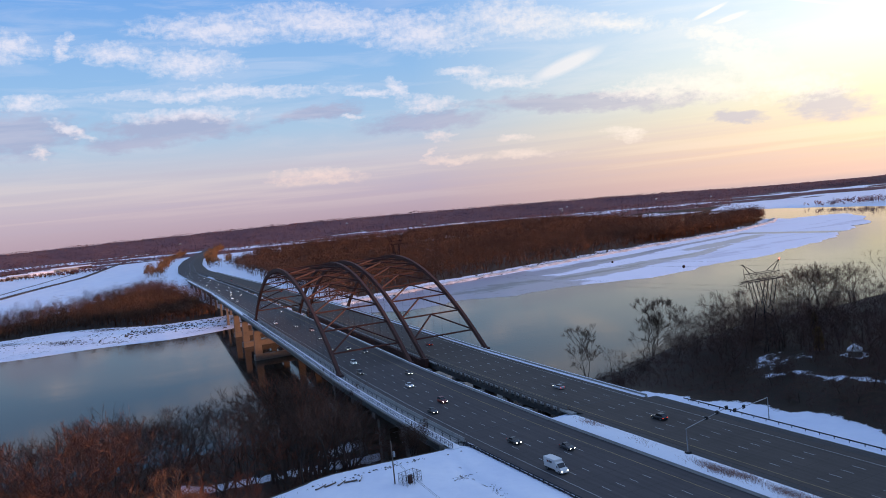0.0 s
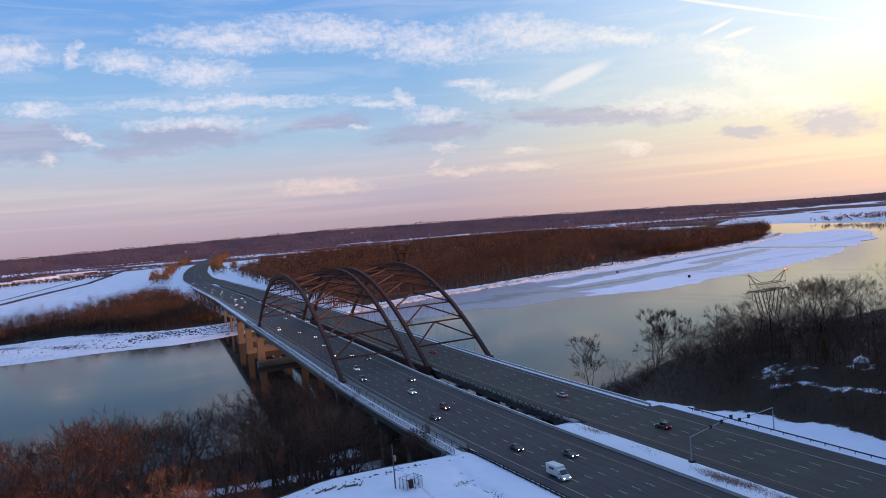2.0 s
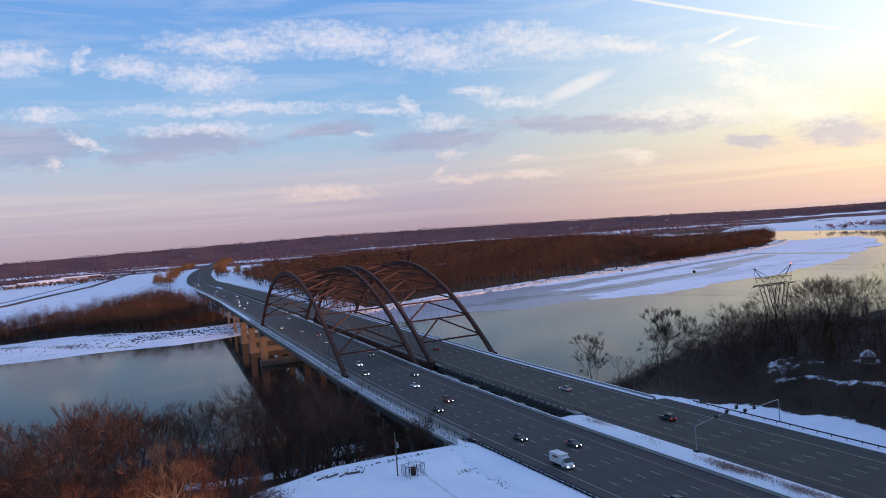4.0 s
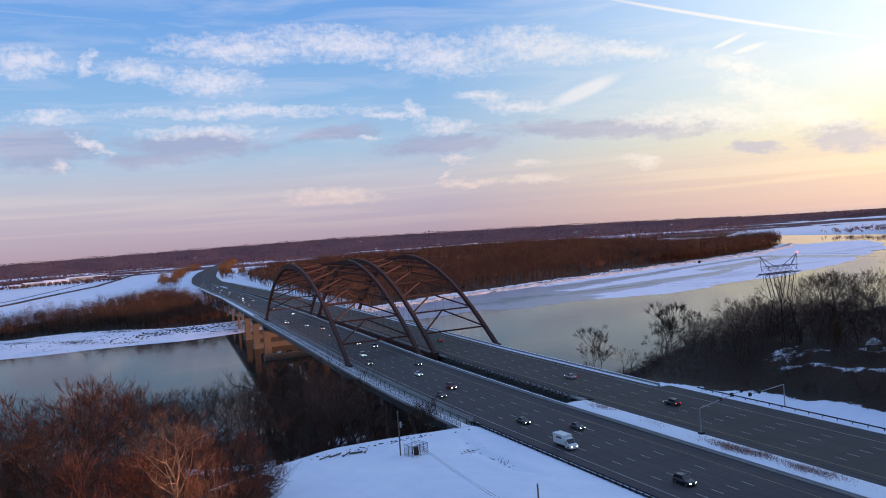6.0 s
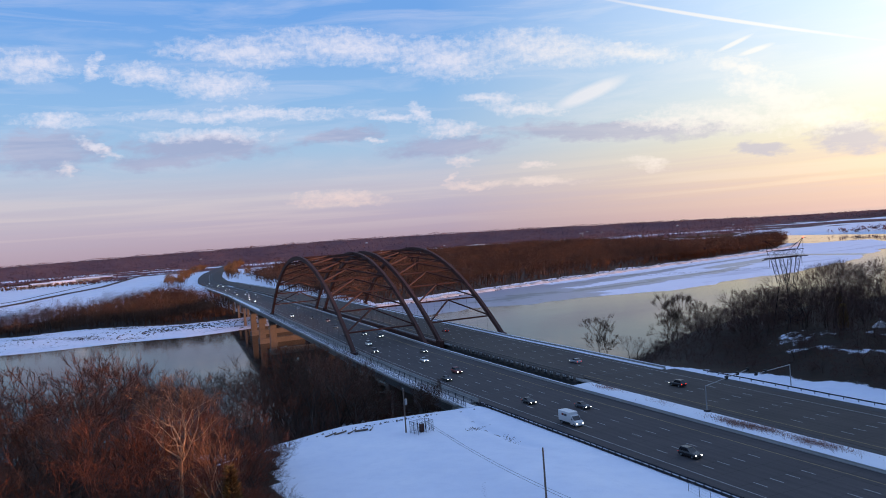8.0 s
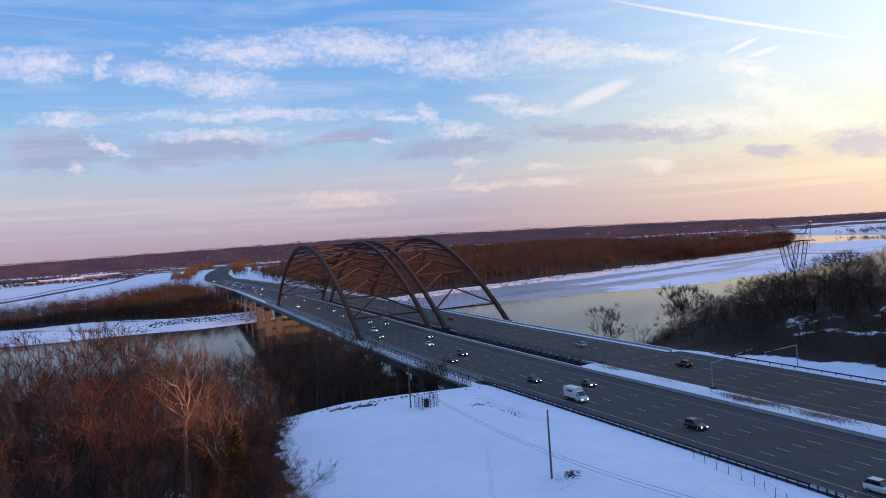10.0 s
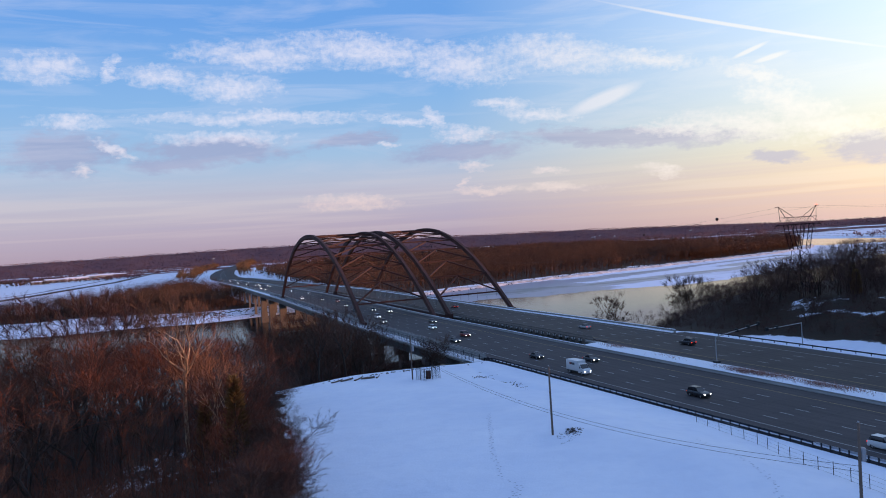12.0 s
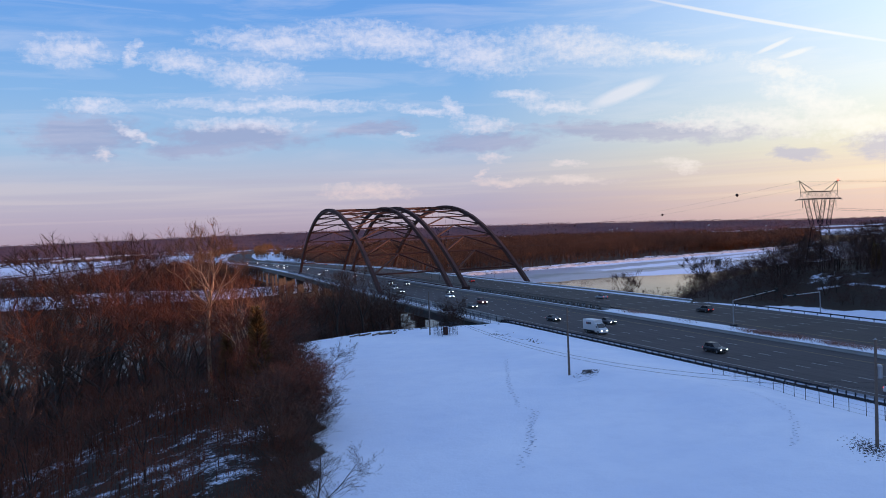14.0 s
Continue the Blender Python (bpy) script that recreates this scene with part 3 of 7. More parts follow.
def build_ground():
    xs = axis(-4750, 4750, (-150, 210), 2.5, 1.035)
    ys = axis(-1500, 4750, (-190, 210), 2.5, 1.03)
    xs = np.union1d(xs, np.arange(-22, -5, 0.7))
    ys = np.union1d(np.union1d(ys, np.arange(-42, 10, 1.0)), np.arange(540, 760, 6.0))
    X, Y = np.meshgrid(xs, ys)
    Z = height(X, Y)
    L = np.clip(litter(X, Y), 0, 1)
    nx, ny = len(xs), len(ys)
    me = bpy.data.meshes.new("ground")
    i = np.arange(nx * ny).reshape(ny, nx)
    f = np.stack([i[:-1, :-1], i[:-1, 1:], i[1:, 1:], i[1:, :-1]], -1).reshape(-1, 4)
    me.vertices.add(nx * ny)
    me.vertices.foreach_set("co", np.stack([X, Y, Z], -1).ravel().astype(np.float32))
    me.loops.add(f.size)
    me.loops.foreach_set("vertex_index", f.ravel().astype(np.int32))
    me.polygons.add(len(f))
    me.polygons.foreach_set("loop_start", (np.arange(len(f)) * 4).astype(np.int32))
    me.polygons.foreach_set("use_smooth", [True] * len(f))
    me.update(calc_edges=True)
    a = me.attributes.new("litter", "FLOAT", "POINT")
    a.data.foreach_set("value", L.ravel().astype(np.float32))
    me.materials.append(M_GROUND)
    me.materials.append(M_HAZEWOOD)
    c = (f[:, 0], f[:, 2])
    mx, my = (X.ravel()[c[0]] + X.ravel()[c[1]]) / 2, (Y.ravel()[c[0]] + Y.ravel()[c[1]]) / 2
    # wooded ground far off takes the wood colour that has haze in it
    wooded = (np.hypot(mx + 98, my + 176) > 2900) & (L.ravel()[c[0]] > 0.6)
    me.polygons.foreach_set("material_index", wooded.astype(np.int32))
    tagged(new("ground", me), "snow-covered bluff, river flats and distant wooded hills", "ground", kind="structure")


build_ground()

mesh_object("water", [(-4700, 100, WATER), (4740, 100, WATER), (4740, 2600, WATER), (-4700, 2600, WATER)], [(0, 1, 2, 3)], M_WATER)
tagged(bpy.data.objects["water"], "wide calm grey river reflecting the dusk sky", "river", kind="structure")


def build_ice():
    """The shelf of snow-covered ice along the far bank: an uneven outer edge and the bank as inner edge."""
    ex = [150, 191, 267, 303, 387, 459, 581, 691, 790, 986, 1100, 1180, 1230, 1270]
    ey = [560, 497, 521, 484, 488, 462, 487, 506, 542, 640, 745, 850, 930, 1020]
    xs = np.linspace(150, 1275, 330)
    rows, k = [], 44
    for x in xs:
        outer = np.interp(x, ex, ey) + 5 * wave(x, 0, 9, 2) + 9 * wave(x, 0, 31, 3)
        inner = np.interp(x, _fx, _fy) + 12
        if x > 1262:
            inner = outer + 6
        rows.append([(x, outer + (inner - outer) * j / (k - 1), WATER + (0.06 if j == 0 else 0.25)) for j in range(k)])
    verts = [v for r in rows for v in r]
    faces = [(i * k + j, (i + 1) * k + j, (i + 1) * k + j + 1, i * k + j + 1) for i in range(len(xs) - 1) for j in range(k - 1)]
    shelf = mesh_object("ice_shelf", verts, faces, M_ICE)
    # thin grey ice: a channel under the bank, a lead through the middle, a dull patch and a dark crack
    U, V = np.meshgrid(xs, np.arange(k) / (k - 1), indexing="ij")
    bump = lambda c, w: np.exp(-((V - c) / w) ** 2)
    bank = bump(np.interp(U, [150, 420, 720, 900], [0.70, 0.74, 0.80, 0.84]), np.interp(U, [150, 400, 620, 760, 860], [0.30, 0.17, 0.07, 0.04, 0.02])) * (U < 880)
    lead = bump(np.interp(U, [300, 450, 660, 760], [0.30, 0.42, 0.42, 0.47]), np.interp(U, [150, 350, 520, 640, 740], [0.20, 0.17, 0.11, 0.07, 0.02])) * (U < 760)
    dull = 0.8 * bump(np.interp(U, [660, 900], [0.56, 0.60]), 0.09) * smooth01((U - 650) / 60) * smooth01((960 - U) / 90)
    crack = 1.6 * np.exp(-((U - 932) / 13) ** 2) * (V < 0.86) + 1.1 * bump(0.80, 0.03) * smooth01((U - 700) / 60) * (U < 935)
    crack = crack + 1.3 * bump(0.44, 0.018) * smooth01((U - 560) / 30) * smooth01((680 - U) / 40)
    west = 0.95 * smooth01((455 - U + 60 * (V - 0.3)) / 90)
    thin = np.maximum.reduce([bank, lead, dull, crack, west])
    shelf.data.attributes.new("thin", "FLOAT", "POINT").data.foreach_set("value", thin.ravel().astype(np.float32))
    tagged(shelf, "snow-dusted river ice along the far bank", "ice", kind="structure")
    # the tip of the shelf that runs out beyond the wooded point
    bm = bmesh.new()
    ring = []
    for i in range(60):
        a = 2 * math.pi * i / 60
        r = 1 + 0.10 * math.sin(3 * a + 1) + 0.05 * math.sin(7 * a)
        ring.append(bm.verts.new((1150 + 160 * r * math.cos(a) * 1.0 + 60 * r * math.sin(a), 838 + 140 * r * math.sin(a) + 60 * math.cos(a), WATER + 0.3)))
    bm.faces.new(ring)
    tagged(part("ice_shelf_tip", bm, M_ICE), "snow-dusted river ice off the wooded point", "ice", kind="structure")


build_ice()

def cut_bank(name, label, x0, x1, inset, tall, run, seed):
    """A low steep bank of snow along the far shore, broken and uneven."""
    v, f = [], []
    xs = np.arange(x0, x1, 2.5)
    for i, x in enumerate(xs):
        y = float(np.interp(x, _fx, _fy)) + inset + 2.0 * float(wave(x, 0, 13, seed)) + 0.9 * float(wave(x, 3, 3.1, seed + 1))
        h = tall * (0.75 + 0.4 * float(wave(x, 5, 8, seed + 2)))
        g = float(height(x, y + run + 16))
        for dy, z in ((0, WATER + 0.2), (run * 0.45, WATER + 0.3 + h * 0.55), (run, WATER + 0.3 + h), (run + 3, WATER + 0.2 + h * 0.94), (run + 16, min(g, WATER + h) - 0.3)):
            v.append((x, y + dy, z))
        if i:
            f += [((i - 1) * 5 + j, i * 5 + j, i * 5 + j + 1, (i - 1) * 5 + j + 1) for j in range(4)]
    tagged(mesh_object(name, v, f, M_BANK, smooth=True), label, "river bank", kind="structure")


M_BANK = material("snow_and_earth_bank", (0.78, 0.79, 0.84), 0.9, var=0.5, coarse=0.12, fine=0.9, bump=0.25, world=True, tint=(0.20, 0.15, 0.13))
cut_bank("river_bank", "steep snowy cut bank below the island wood", 165, 1255, 8, 3.6, 6.0, 3)
cut_bank("river_bank", "low broken snow bank on the far shore", -70, 46, 34, 1.5, 4.0, 5)

# ---- roads and bridge ----
DECK0, DECK1 = 18.8, 1250.0
ARCH0, ARCH1, RISE = 127.0, 371.0, 37.4
NEAR_L, NEAR_R = -3.0, 23.3      # kerb lines of the near carriageway
FAR_L, FAR_R = 34.0, 57.6        # and of the far one


def carriageway(name, label, left, right, lane0, mat, yellow_off, white_off, y1=4200):
    road = sweep(name, [(left, 0), (right, 0), (right, -0.35), (left, -0.35)], -320, y1, mat)
    tagged(road, label, "road", kind="structure")
    for row in range(4):
        v, f = [], []
        o = lane0 + 3.66 * row
        for k in range(-45, 24):
            ya = -12.19 * k
            yb = ya - 3.05
            n = len(v)
            v += [at_road(o - 0.075, ya, 0.006), at_road(o + 0.075, ya, 0.006), at_road(o + 0.075, yb, 0.006), at_road(o - 0.075, yb, 0.006)]
            v += [at_road(o - 0.075, ya, 0.0), at_road(o + 0.075, ya, 0.0), at_road(o + 0.075, yb, 0.0), at_road(o - 0.075, yb, 0.0)]
            f += [(n, n + 3, n + 2, n + 1), (n, n + 1, n + 5, n + 4), (n + 1, n + 2, n + 6, n + 5), (n + 2, n + 3, n + 7, n + 6), (n + 3, n, n + 4, n + 7)]
        mesh_object("lane_line", v, f, M_PAINT, road, "broken white lane line")
    sweep("edge_line", [(white_off - 0.07, 0.006), (white_off + 0.07, 0.006), (white_off + 0.07, 0), (white_off - 0.07, 0)], -320, 1400, M_PAINT, road, "solid white edge line")
    sweep("edge_line", [(yellow_off - 0.07, 0.006), (yellow_off + 0.07, 0.006), (yellow_off + 0.07, 0), (yellow_off - 0.07, 0)], -320, 1400, M_YELLOW, road, "solid yellow edge line")
    bm = bmesh.new()
    a, b = at_road(left + 0.3, DECK0, 0.004), at_road(right - 0.3, DECK0, 0.004)
    box(bm, a.x, DECK0 - 0.22, a.z - 0.02, b.x, DECK0 + 0.22, a.z + 0.004)
    part("expansion_joint", bm, M_DARK, road, "dark steel expansion joint")
    return road


road_near = carriageway("road_1", "five-lane grey concrete highway with worn lane lines", NEAR_L, NEAR_R, 3.66, M_ROAD, 18.9, -0.3)
road_far = carriageway("road_2", "opposite five-lane tan-grey concrete highway", FAR_L, FAR_R, 39.6, M_ROAD2, 35.9, 54.8)


def barrier(name, label, off, y0, y1, h=0.85, snow=True, mat=None):
    b = sweep(name, [(off - 0.3, -0.4), (off - 0.3, 0.1), (off - 0.14, 0.3), (off - 0.1, h), (off + 0.1, h), (off + 0.14, 0.3), (off + 0.3, 0.1), (off + 0.3, -0.4)], y0, y1, mat or M_CONC)
    tagged(b, label, "barrier", kind="structure")
    if snow:
        sweep("snow_cap", [(off - 0.17, h + 0.004), (off - 0.12, h + 0.10), (off + 0.12, h + 0.12), (off + 0.17, h + 0.004)], y0, y1, M_SNOW, b, "snow lying on the barrier")
    return b


barrier("median_barrier", "concrete median barrier capped with snow", NEAR_R + 0.35, -320, 1400, 0.62)
barrier("median_barrier", "low dark-stained concrete barrier of the far carriageway", FAR_L - 0.35, DECK0, 1400, 0.8, False, M_CONC2)
barrier("outer_barrier", "concrete outer barrier banked with snow", FAR_R + 0.35, DECK0 - 6, 1400, 0.8)
barrier("kerb_barrier", "concrete barrier between road and footpath", NEAR_L - 0.35, DECK0 - 6, 1250, 0.8, False)
s_ = sweep("snow_bank", [(FAR_R - 0.75, 0.006), (FAR_R - 0.4, 0.12), (FAR_R - 0.05, 0.34), (FAR_R - 0.05, 0.006)], 13, 1250, M_SNOW)
tagged(s_, "ploughed snow along the outer barrier", "snow", kind="structure")


def deck(name, label, left, right, path):
    """A bridge deck on steel girders from the abutment to the far bank."""
    d = thing(name, label, "bridge deck", "twin bridge", m=pose(*at_road(left, DECK0, -0.4)))
    inv = d.matrix_world.inverted()
    lo = left - (5.6 if path else 0.9)
    slab = sweep("slab", [(lo, -0.36), (right + 0.9, -0.36), (right + 0.9, -0.85), (right + 0.1, -0.95), (lo + 0.8, -0.95), (lo, -0.85)], DECK0 - 4, DECK1, M_CONC, d, "pale concrete deck slab")
    parts = [slab]
    n = 5
    for i in range(n):
        o = lo + 1.4 + (right - lo - 1.6) * i / (n - 1)
        deep = -3.4
        parts.append(sweep("girder", [(o - 0.35, -0.96), (o + 0.35, -0.96), (o + 0.35, -1.06), (o + 0.05, -1.1), (o + 0.05, deep), (o + 0.35, deep), (o + 0.35, deep - 0.1), (o - 0.35, deep - 0.1), (o - 0.35, deep), (o - 0.05, deep), (o - 0.05, -1.1), (o - 0.35, -1.06)],
                           DECK0 - 3, DECK1, M_GIRDER, d))
    # cross frames between the girders
    for y in np.arange(26, 420, 8.0):
        bm = bmesh.new()
        beam(bm, at_road(lo + 1.4, y, -1.6), at_road(right - 0.2, y, -1.6), 0.16, 0.9)
        parts.append(part("cross_frame", bm, M_GIRDER, d))
    for p in parts:
        p.matrix_parent_inverse = inv
    return d


deck("bridge_deck", "concrete deck on deep steel girders with a footpath", NEAR_L - 0.65, NEAR_R + 0.65, True)
deck("bridge_deck", "concrete deck on deep steel girders", FAR_L - 0.65, FAR_R + 0.65, False)

# footpath beside the near carriageway, with its railing
PATH_L = -8.6
f_ = sweep("footpath", [(PATH_L, -0.10), (-6.1, -0.10), (-6.1, -0.358), (PATH_L, -0.358)], 9.0, 1200, M_SNOW)
tagged(f_, "snow-covered concrete footpath along the bridge", "footpath", kind="structure")


def railing(name, label, off, y0, y1, h, rails, gap, mat, post=0.05):
    """Posts with rails between; posts and rails are parts of the fence."""
    r = thing(name, label, "railing", m=pose(*at_road(off, y0)))
    inv = r.matrix_world.inverted()
    made = []
    for z in rails:
        made.append(sweep("rail", [(off - 0.035, z - 0.035), (off + 0.035, z - 0.035), (off + 0.035, z + 0.035), (off - 0.035, z + 0.035)], y0, y1, mat, r))
    base = None
    for y in np.arange(y0, y1 + 0.01, gap):
        if base is None:
            bm = bmesh.new()
            box(bm, -post, -post, -0.35, post, post, h)
            base = part("post", bm, mat, r)
            p = base
        else:
            p = new("post", base.data)
            p.parent = r
        p.matrix_parent_inverse = inv
        p.matrix_basis = pose(*at_road(off, y))
        made.append(p)
    for p in made:
        p.matrix_parent_inverse = inv
    return r


railing("footpath_railing", "blue-grey steel mesh railing along the footpath", PATH_L + 0.1, 9.5, 419.5, 1.35, [0.1, 0.35, 0.6, 0.85, 1.1, 1.33], 2.5, M_RAILBLUE, 0.045)
railing("barrier_rail", "dark steel rail beside the footpath", -5.6, 12.0, 412.0, 1.1, [0.55, 1.05], 5.0, M_DARK, 0.07)

# ---- arches ----


def arch_z(y):
    return RISE * (1 - ((y - (ARCH0 + ARCH1) / 2) / ((ARCH1 - ARCH0) / 2)) ** 2)


def arch_at(off, y):
    p = at_road(off, y)
    p.z = arch_z(y) + np.interp(y, [ARCH0, ARCH1], [0.2, -1.0])
    return p


NODES = [139.0 + 14.67 * i for i in range(16)]


def arch_pair(label, off_a, off_b):
    """Two steel box ribs with struts, bracing in K form and hangers."""
    a = thing("tied_arch", label, "bridge arch", "twin bridge", m=pose(*arch_at(off_a, ARCH0)))
    inv = a.matrix_world.inverted()
    made = []
    for off in (off_a, off_b):
        ys = np.linspace(ARCH0 - 1.5, ARCH1 + 1.5, 73)
        v, f = [], []
        for i, y in enumerate(ys):
            p, q = arch_at(off, y - 0.5), arch_at(off, y + 0.5)
            t = (q - p).normalized()
            c = arch_at(off, y)
            nrm = Vector((0, -t.z, t.y)).normalized()
            w, h = 0.62, 0.95
            v += [c + Vector((-w, 0, 0)) - nrm * h, c + Vector((w, 0, 0)) - nrm * h, c + Vector((w, 0, 0)) + nrm * h, c + Vector((-w, 0, 0)) + nrm * h]
            if i:
                n = 4 * i
                f += [(n - 4 + j, n - 4 + (j + 1) % 4, n + (j + 1) % 4, n + j) for j in range(4)]
        f += [(3, 2, 1, 0), tuple(range(len(v) - 4, len(v)))]
        made.append(mesh_object("rib", v, f, M_RUST, a, "weathered brown box rib"))
        made[-1].data.update()
        for y in np.arange(ARCH0 + 16, ARCH1 - 14, 12.2):
            bm = bmesh.new()
            tube(bm, at_road(off, y, 0.3), arch_at(off, y), 0.035, n=5)
            made.append(part("hanger", bm, M_DARK, a))
        # shoe at each foot
        for y in (ARCH0, ARCH1):
            bm = bmesh.new()
            c = at_road(off, y)
            box(bm, c.x - 0.9, y - 2.2, c.z - 3.0, c.x + 0.9, y + 2.2, c.z + 0.6, 0.12)
            made.append(part("arch_shoe", bm, M_RUST, a))
        # tie girder under the deck edge
        made.append(sweep("tie_girder", [(off - 0.55, -0.45), (off + 0.55, -0.45), (off + 0.55, -3.3), (off - 0.55, -3.3)], ARCH0, ARCH1, M_RUST, a, "steel tie girder"))
    for i, y in enumerate(NODES):
        bm = bmesh.new()
        beam(bm, arch_at(off_a, y), arch_at(off_b, y), 0.62, 0.62)
        made.append(part("strut", bm, M_RUST, a))
        up = NODES[i + 1] if i < 7 else NODES[i - 1] if i > 8 else None
        if up is not None:
            mid = (arch_at(off_a, up) + arch_at(off_b, up)) / 2
            for off in (off_a, off_b):
                bm = bmesh.new()
                beam(bm, arch_at(off, y), mid, 0.55, 0.55)
                made.append(part("diagonal_brace", bm, M_RUST, a))
    for p in made:
        p.matrix_parent_inverse = inv
    return a


arch_pair("weathered brown steel tied arch over the near carriageway", -5.3, 24.9)
arch_pair("weathered brown steel tied arch over the far carriageway", 31.4, 60.4)


def pier(y, off0, off1, label, wall=False):
    """Columns on a footing, under a cap beam."""
    z = RZ(y) - 3.55
    g = float(height(RX(y) + (off0 + off1) / 2, y)) - 1.5
    p = thing("bridge_pier", label, "bridge pier", "bridge piers", m=pose(RX(y) + (off0 + off1) / 2, y, g))
    half = (off1 - off0) / 2
    H = z - g
    bm = bmesh.new()
    box(bm, -half - 0.6, -1.3, H - 2.2, half + 0.6, 1.3, H, 0.15)
    part("cap_beam", bm, M_CONC2, p)
    n = 2 if wall else 4
    for i in range(n):
        x = -half + 1.8 + (2 * half - 3.6) * i / (n - 1)
        bm = bmesh.new()
        w = 2.4 if wall else 1.0
        q0 = [bm.verts.new((x + sx * w * 1.15, sy * 1.2, 0)) for sx, sy in ((-1, -1), (1, -1), (1, 1), (-1, 1))]
        q1 = [bm.verts.new((x + sx * w * 0.85, sy * 0.95, H - 2.15)) for sx, sy in ((-1, -1), (1, -1), (1, 1), (-1, 1))]
        bm.faces.new(q0[::-1])
        bm.faces.new(q1)
        for j in range(4):
            bm.faces.new([q0[j], q0[(j + 1) % 4], q1[(j + 1) % 4], q1[j]])
        part("column", bm, M_CONC2, p)
    bm = bmesh.new()
    box(bm, -half - 1.2, -2.4, -1.0, half + 1.2, 2.4, (9.5 if wall else 1.2) , 0.3)
    part("footing", bm, M_CONC2, p, "water-stained concrete footing")


for y_ in (46, 74, 100):
    pier(y_, -7.6, 23.5, "concrete column bent on the wooded bank")
    pier(y_, 33.5, 58.5, "concrete column bent on the wooded bank")
for y_ in (ARCH0 + 1, ARCH1 - 1, 440, 505):
    pier(y_, -7.6, 24.5, "massive tan concrete river pier", True)
    pier(y_, 31.5, 60.0, "massive tan concrete river pier", True)
for y_ in (590, 660, 730, 800, 880, 960, 1040, 1130):
    pier(y_, -7.6, 23.5, "concrete column bent on the far bank")
    pier(y_, 33.5, 58.5, "concrete column bent on the far bank")


def abutment(off0, off1, label):
    a = at_road(off0, DECK0)
    b = at_road(off1, DECK0)
    bm = bmesh.new()
    box(bm, a.x, DECK0 - 7, -9, b.x, DECK0 - 1.2, a.z - 0.97, 0.1)
    tagged(part("abutment", bm, M_CONC), label, "abutment", kind="structure")


abutment(-8.8, 24.4, "pale concrete abutment of the near deck")
abutment(32.6, 59.0, "pale concrete abutment of the far deck")

# median strip between the carriageways
m_ = sweep("median", [(23.6, 0.02), (25.4, -0.05), (28.3, 0.12), (31.5, 0.1), (33.9, -0.004), (33.9, -1.6), (23.6, -1.6)], -320, 11.0, M_SHOULDER)
tagged(m_, "dark gravel shoulders of the median", "median", kind="structure")
m_ = sweep("median_snow", [(25.2, -0.03), (26.6, 0.18), (28.6, 0.3), (30.5, 0.27), (31.6, 0.10), (31.6, -0.6), (25.2, -0.6)], -320, 11.6, M_SNOW)
tagged(m_, "snow lying on the grassy median", "snow", kind="structure")
m_ = sweep("median", [(23.9, 0.0), (28.5, -0.12), (33.6, 0.0), (33.6, -0.8), (23.9, -0.8)], 1262, 4180, M_SHOULDER)
tagged(m_, "dark gravel median of the far highway", "median", kind="structure")
m_ = sweep("shoulder", [(FAR_R, 0.0), (FAR_R + 1.6, -0.03), (FAR_R + 3.4, -0.15), (FAR_R + 3.4, -1.0), (FAR_R, -1.0)], -320, 12.0, M_SHOULDER)
tagged(m_, "dark wet outer shoulder of the highway", "shoulder", kind="structure")
m_ = sweep("shoulder", [(NEAR_L - 0.9, -0.03), (NEAR_L, 0.0), (NEAR_L, -1.0), (NEAR_L - 0.9, -1.0)], -320, 12.0, M_SHOULDER)
tagged(m_, "dark gravel edge of the highway", "shoulder", kind="structure")


def bank(name, label, pts, width, tall, mat):
    """A low bank or track laid over the plain."""
    v, f = [], []
    n = 40
    for i in range(n + 1):
        u = i / n * (len(pts) - 1)
        k = min(int(u), len(pts) - 2)
        (x0, y0), (x1, y1) = pts[k], pts[k + 1]
        x, y = x0 + (x1 - x0) * (u - k), y0 + (y1 - y0) * (u - k)
        d = Vector((x1 - x0, y1 - y0, 0)).normalized()
        s = Vector((d.y, -d.x, 0))
        z = max(float(height(x + s.x * k2 * width, y + s.y * k2 * width)) for k2 in (-1, 0, 1))
        c = Vector((x, y, z))
        v += [c - s * width - Vector((0, 0, 1.5)), c - s * width * 0.45 + Vector((0, 0, tall)), c + s * width * 0.45 + Vector((0, 0, tall)), c + s * width - Vector((0, 0, 1.5))]
        if i:
            a = 4 * i
            f += [(a - 4 + j, a - 3 + j, a + 1 + j, a + j) for j in range(3)]
    tagged(mesh_object(name, v, f, mat), label, "levee", kind="structure")


M_LEVEE = material("dark_bare_earth", (0.06, 0.045, 0.045), 0.9, var=0.4, coarse=0.01, fine=0.2, world=True)
bank("levee", "dark earth levee across the snow-covered fields", [(-420, 800), (-168, 1482), (-125, 1638), (-3, 2041), (231, 3293)], 11, 1.6, M_LEVEE)
bank("track", "dark farm track across the snow-covered fields", [(-480, 900), (-174, 1630), (-65, 2132), (190, 3350)], 5, 0.5, M_LEVEE)

# ---- trees ----


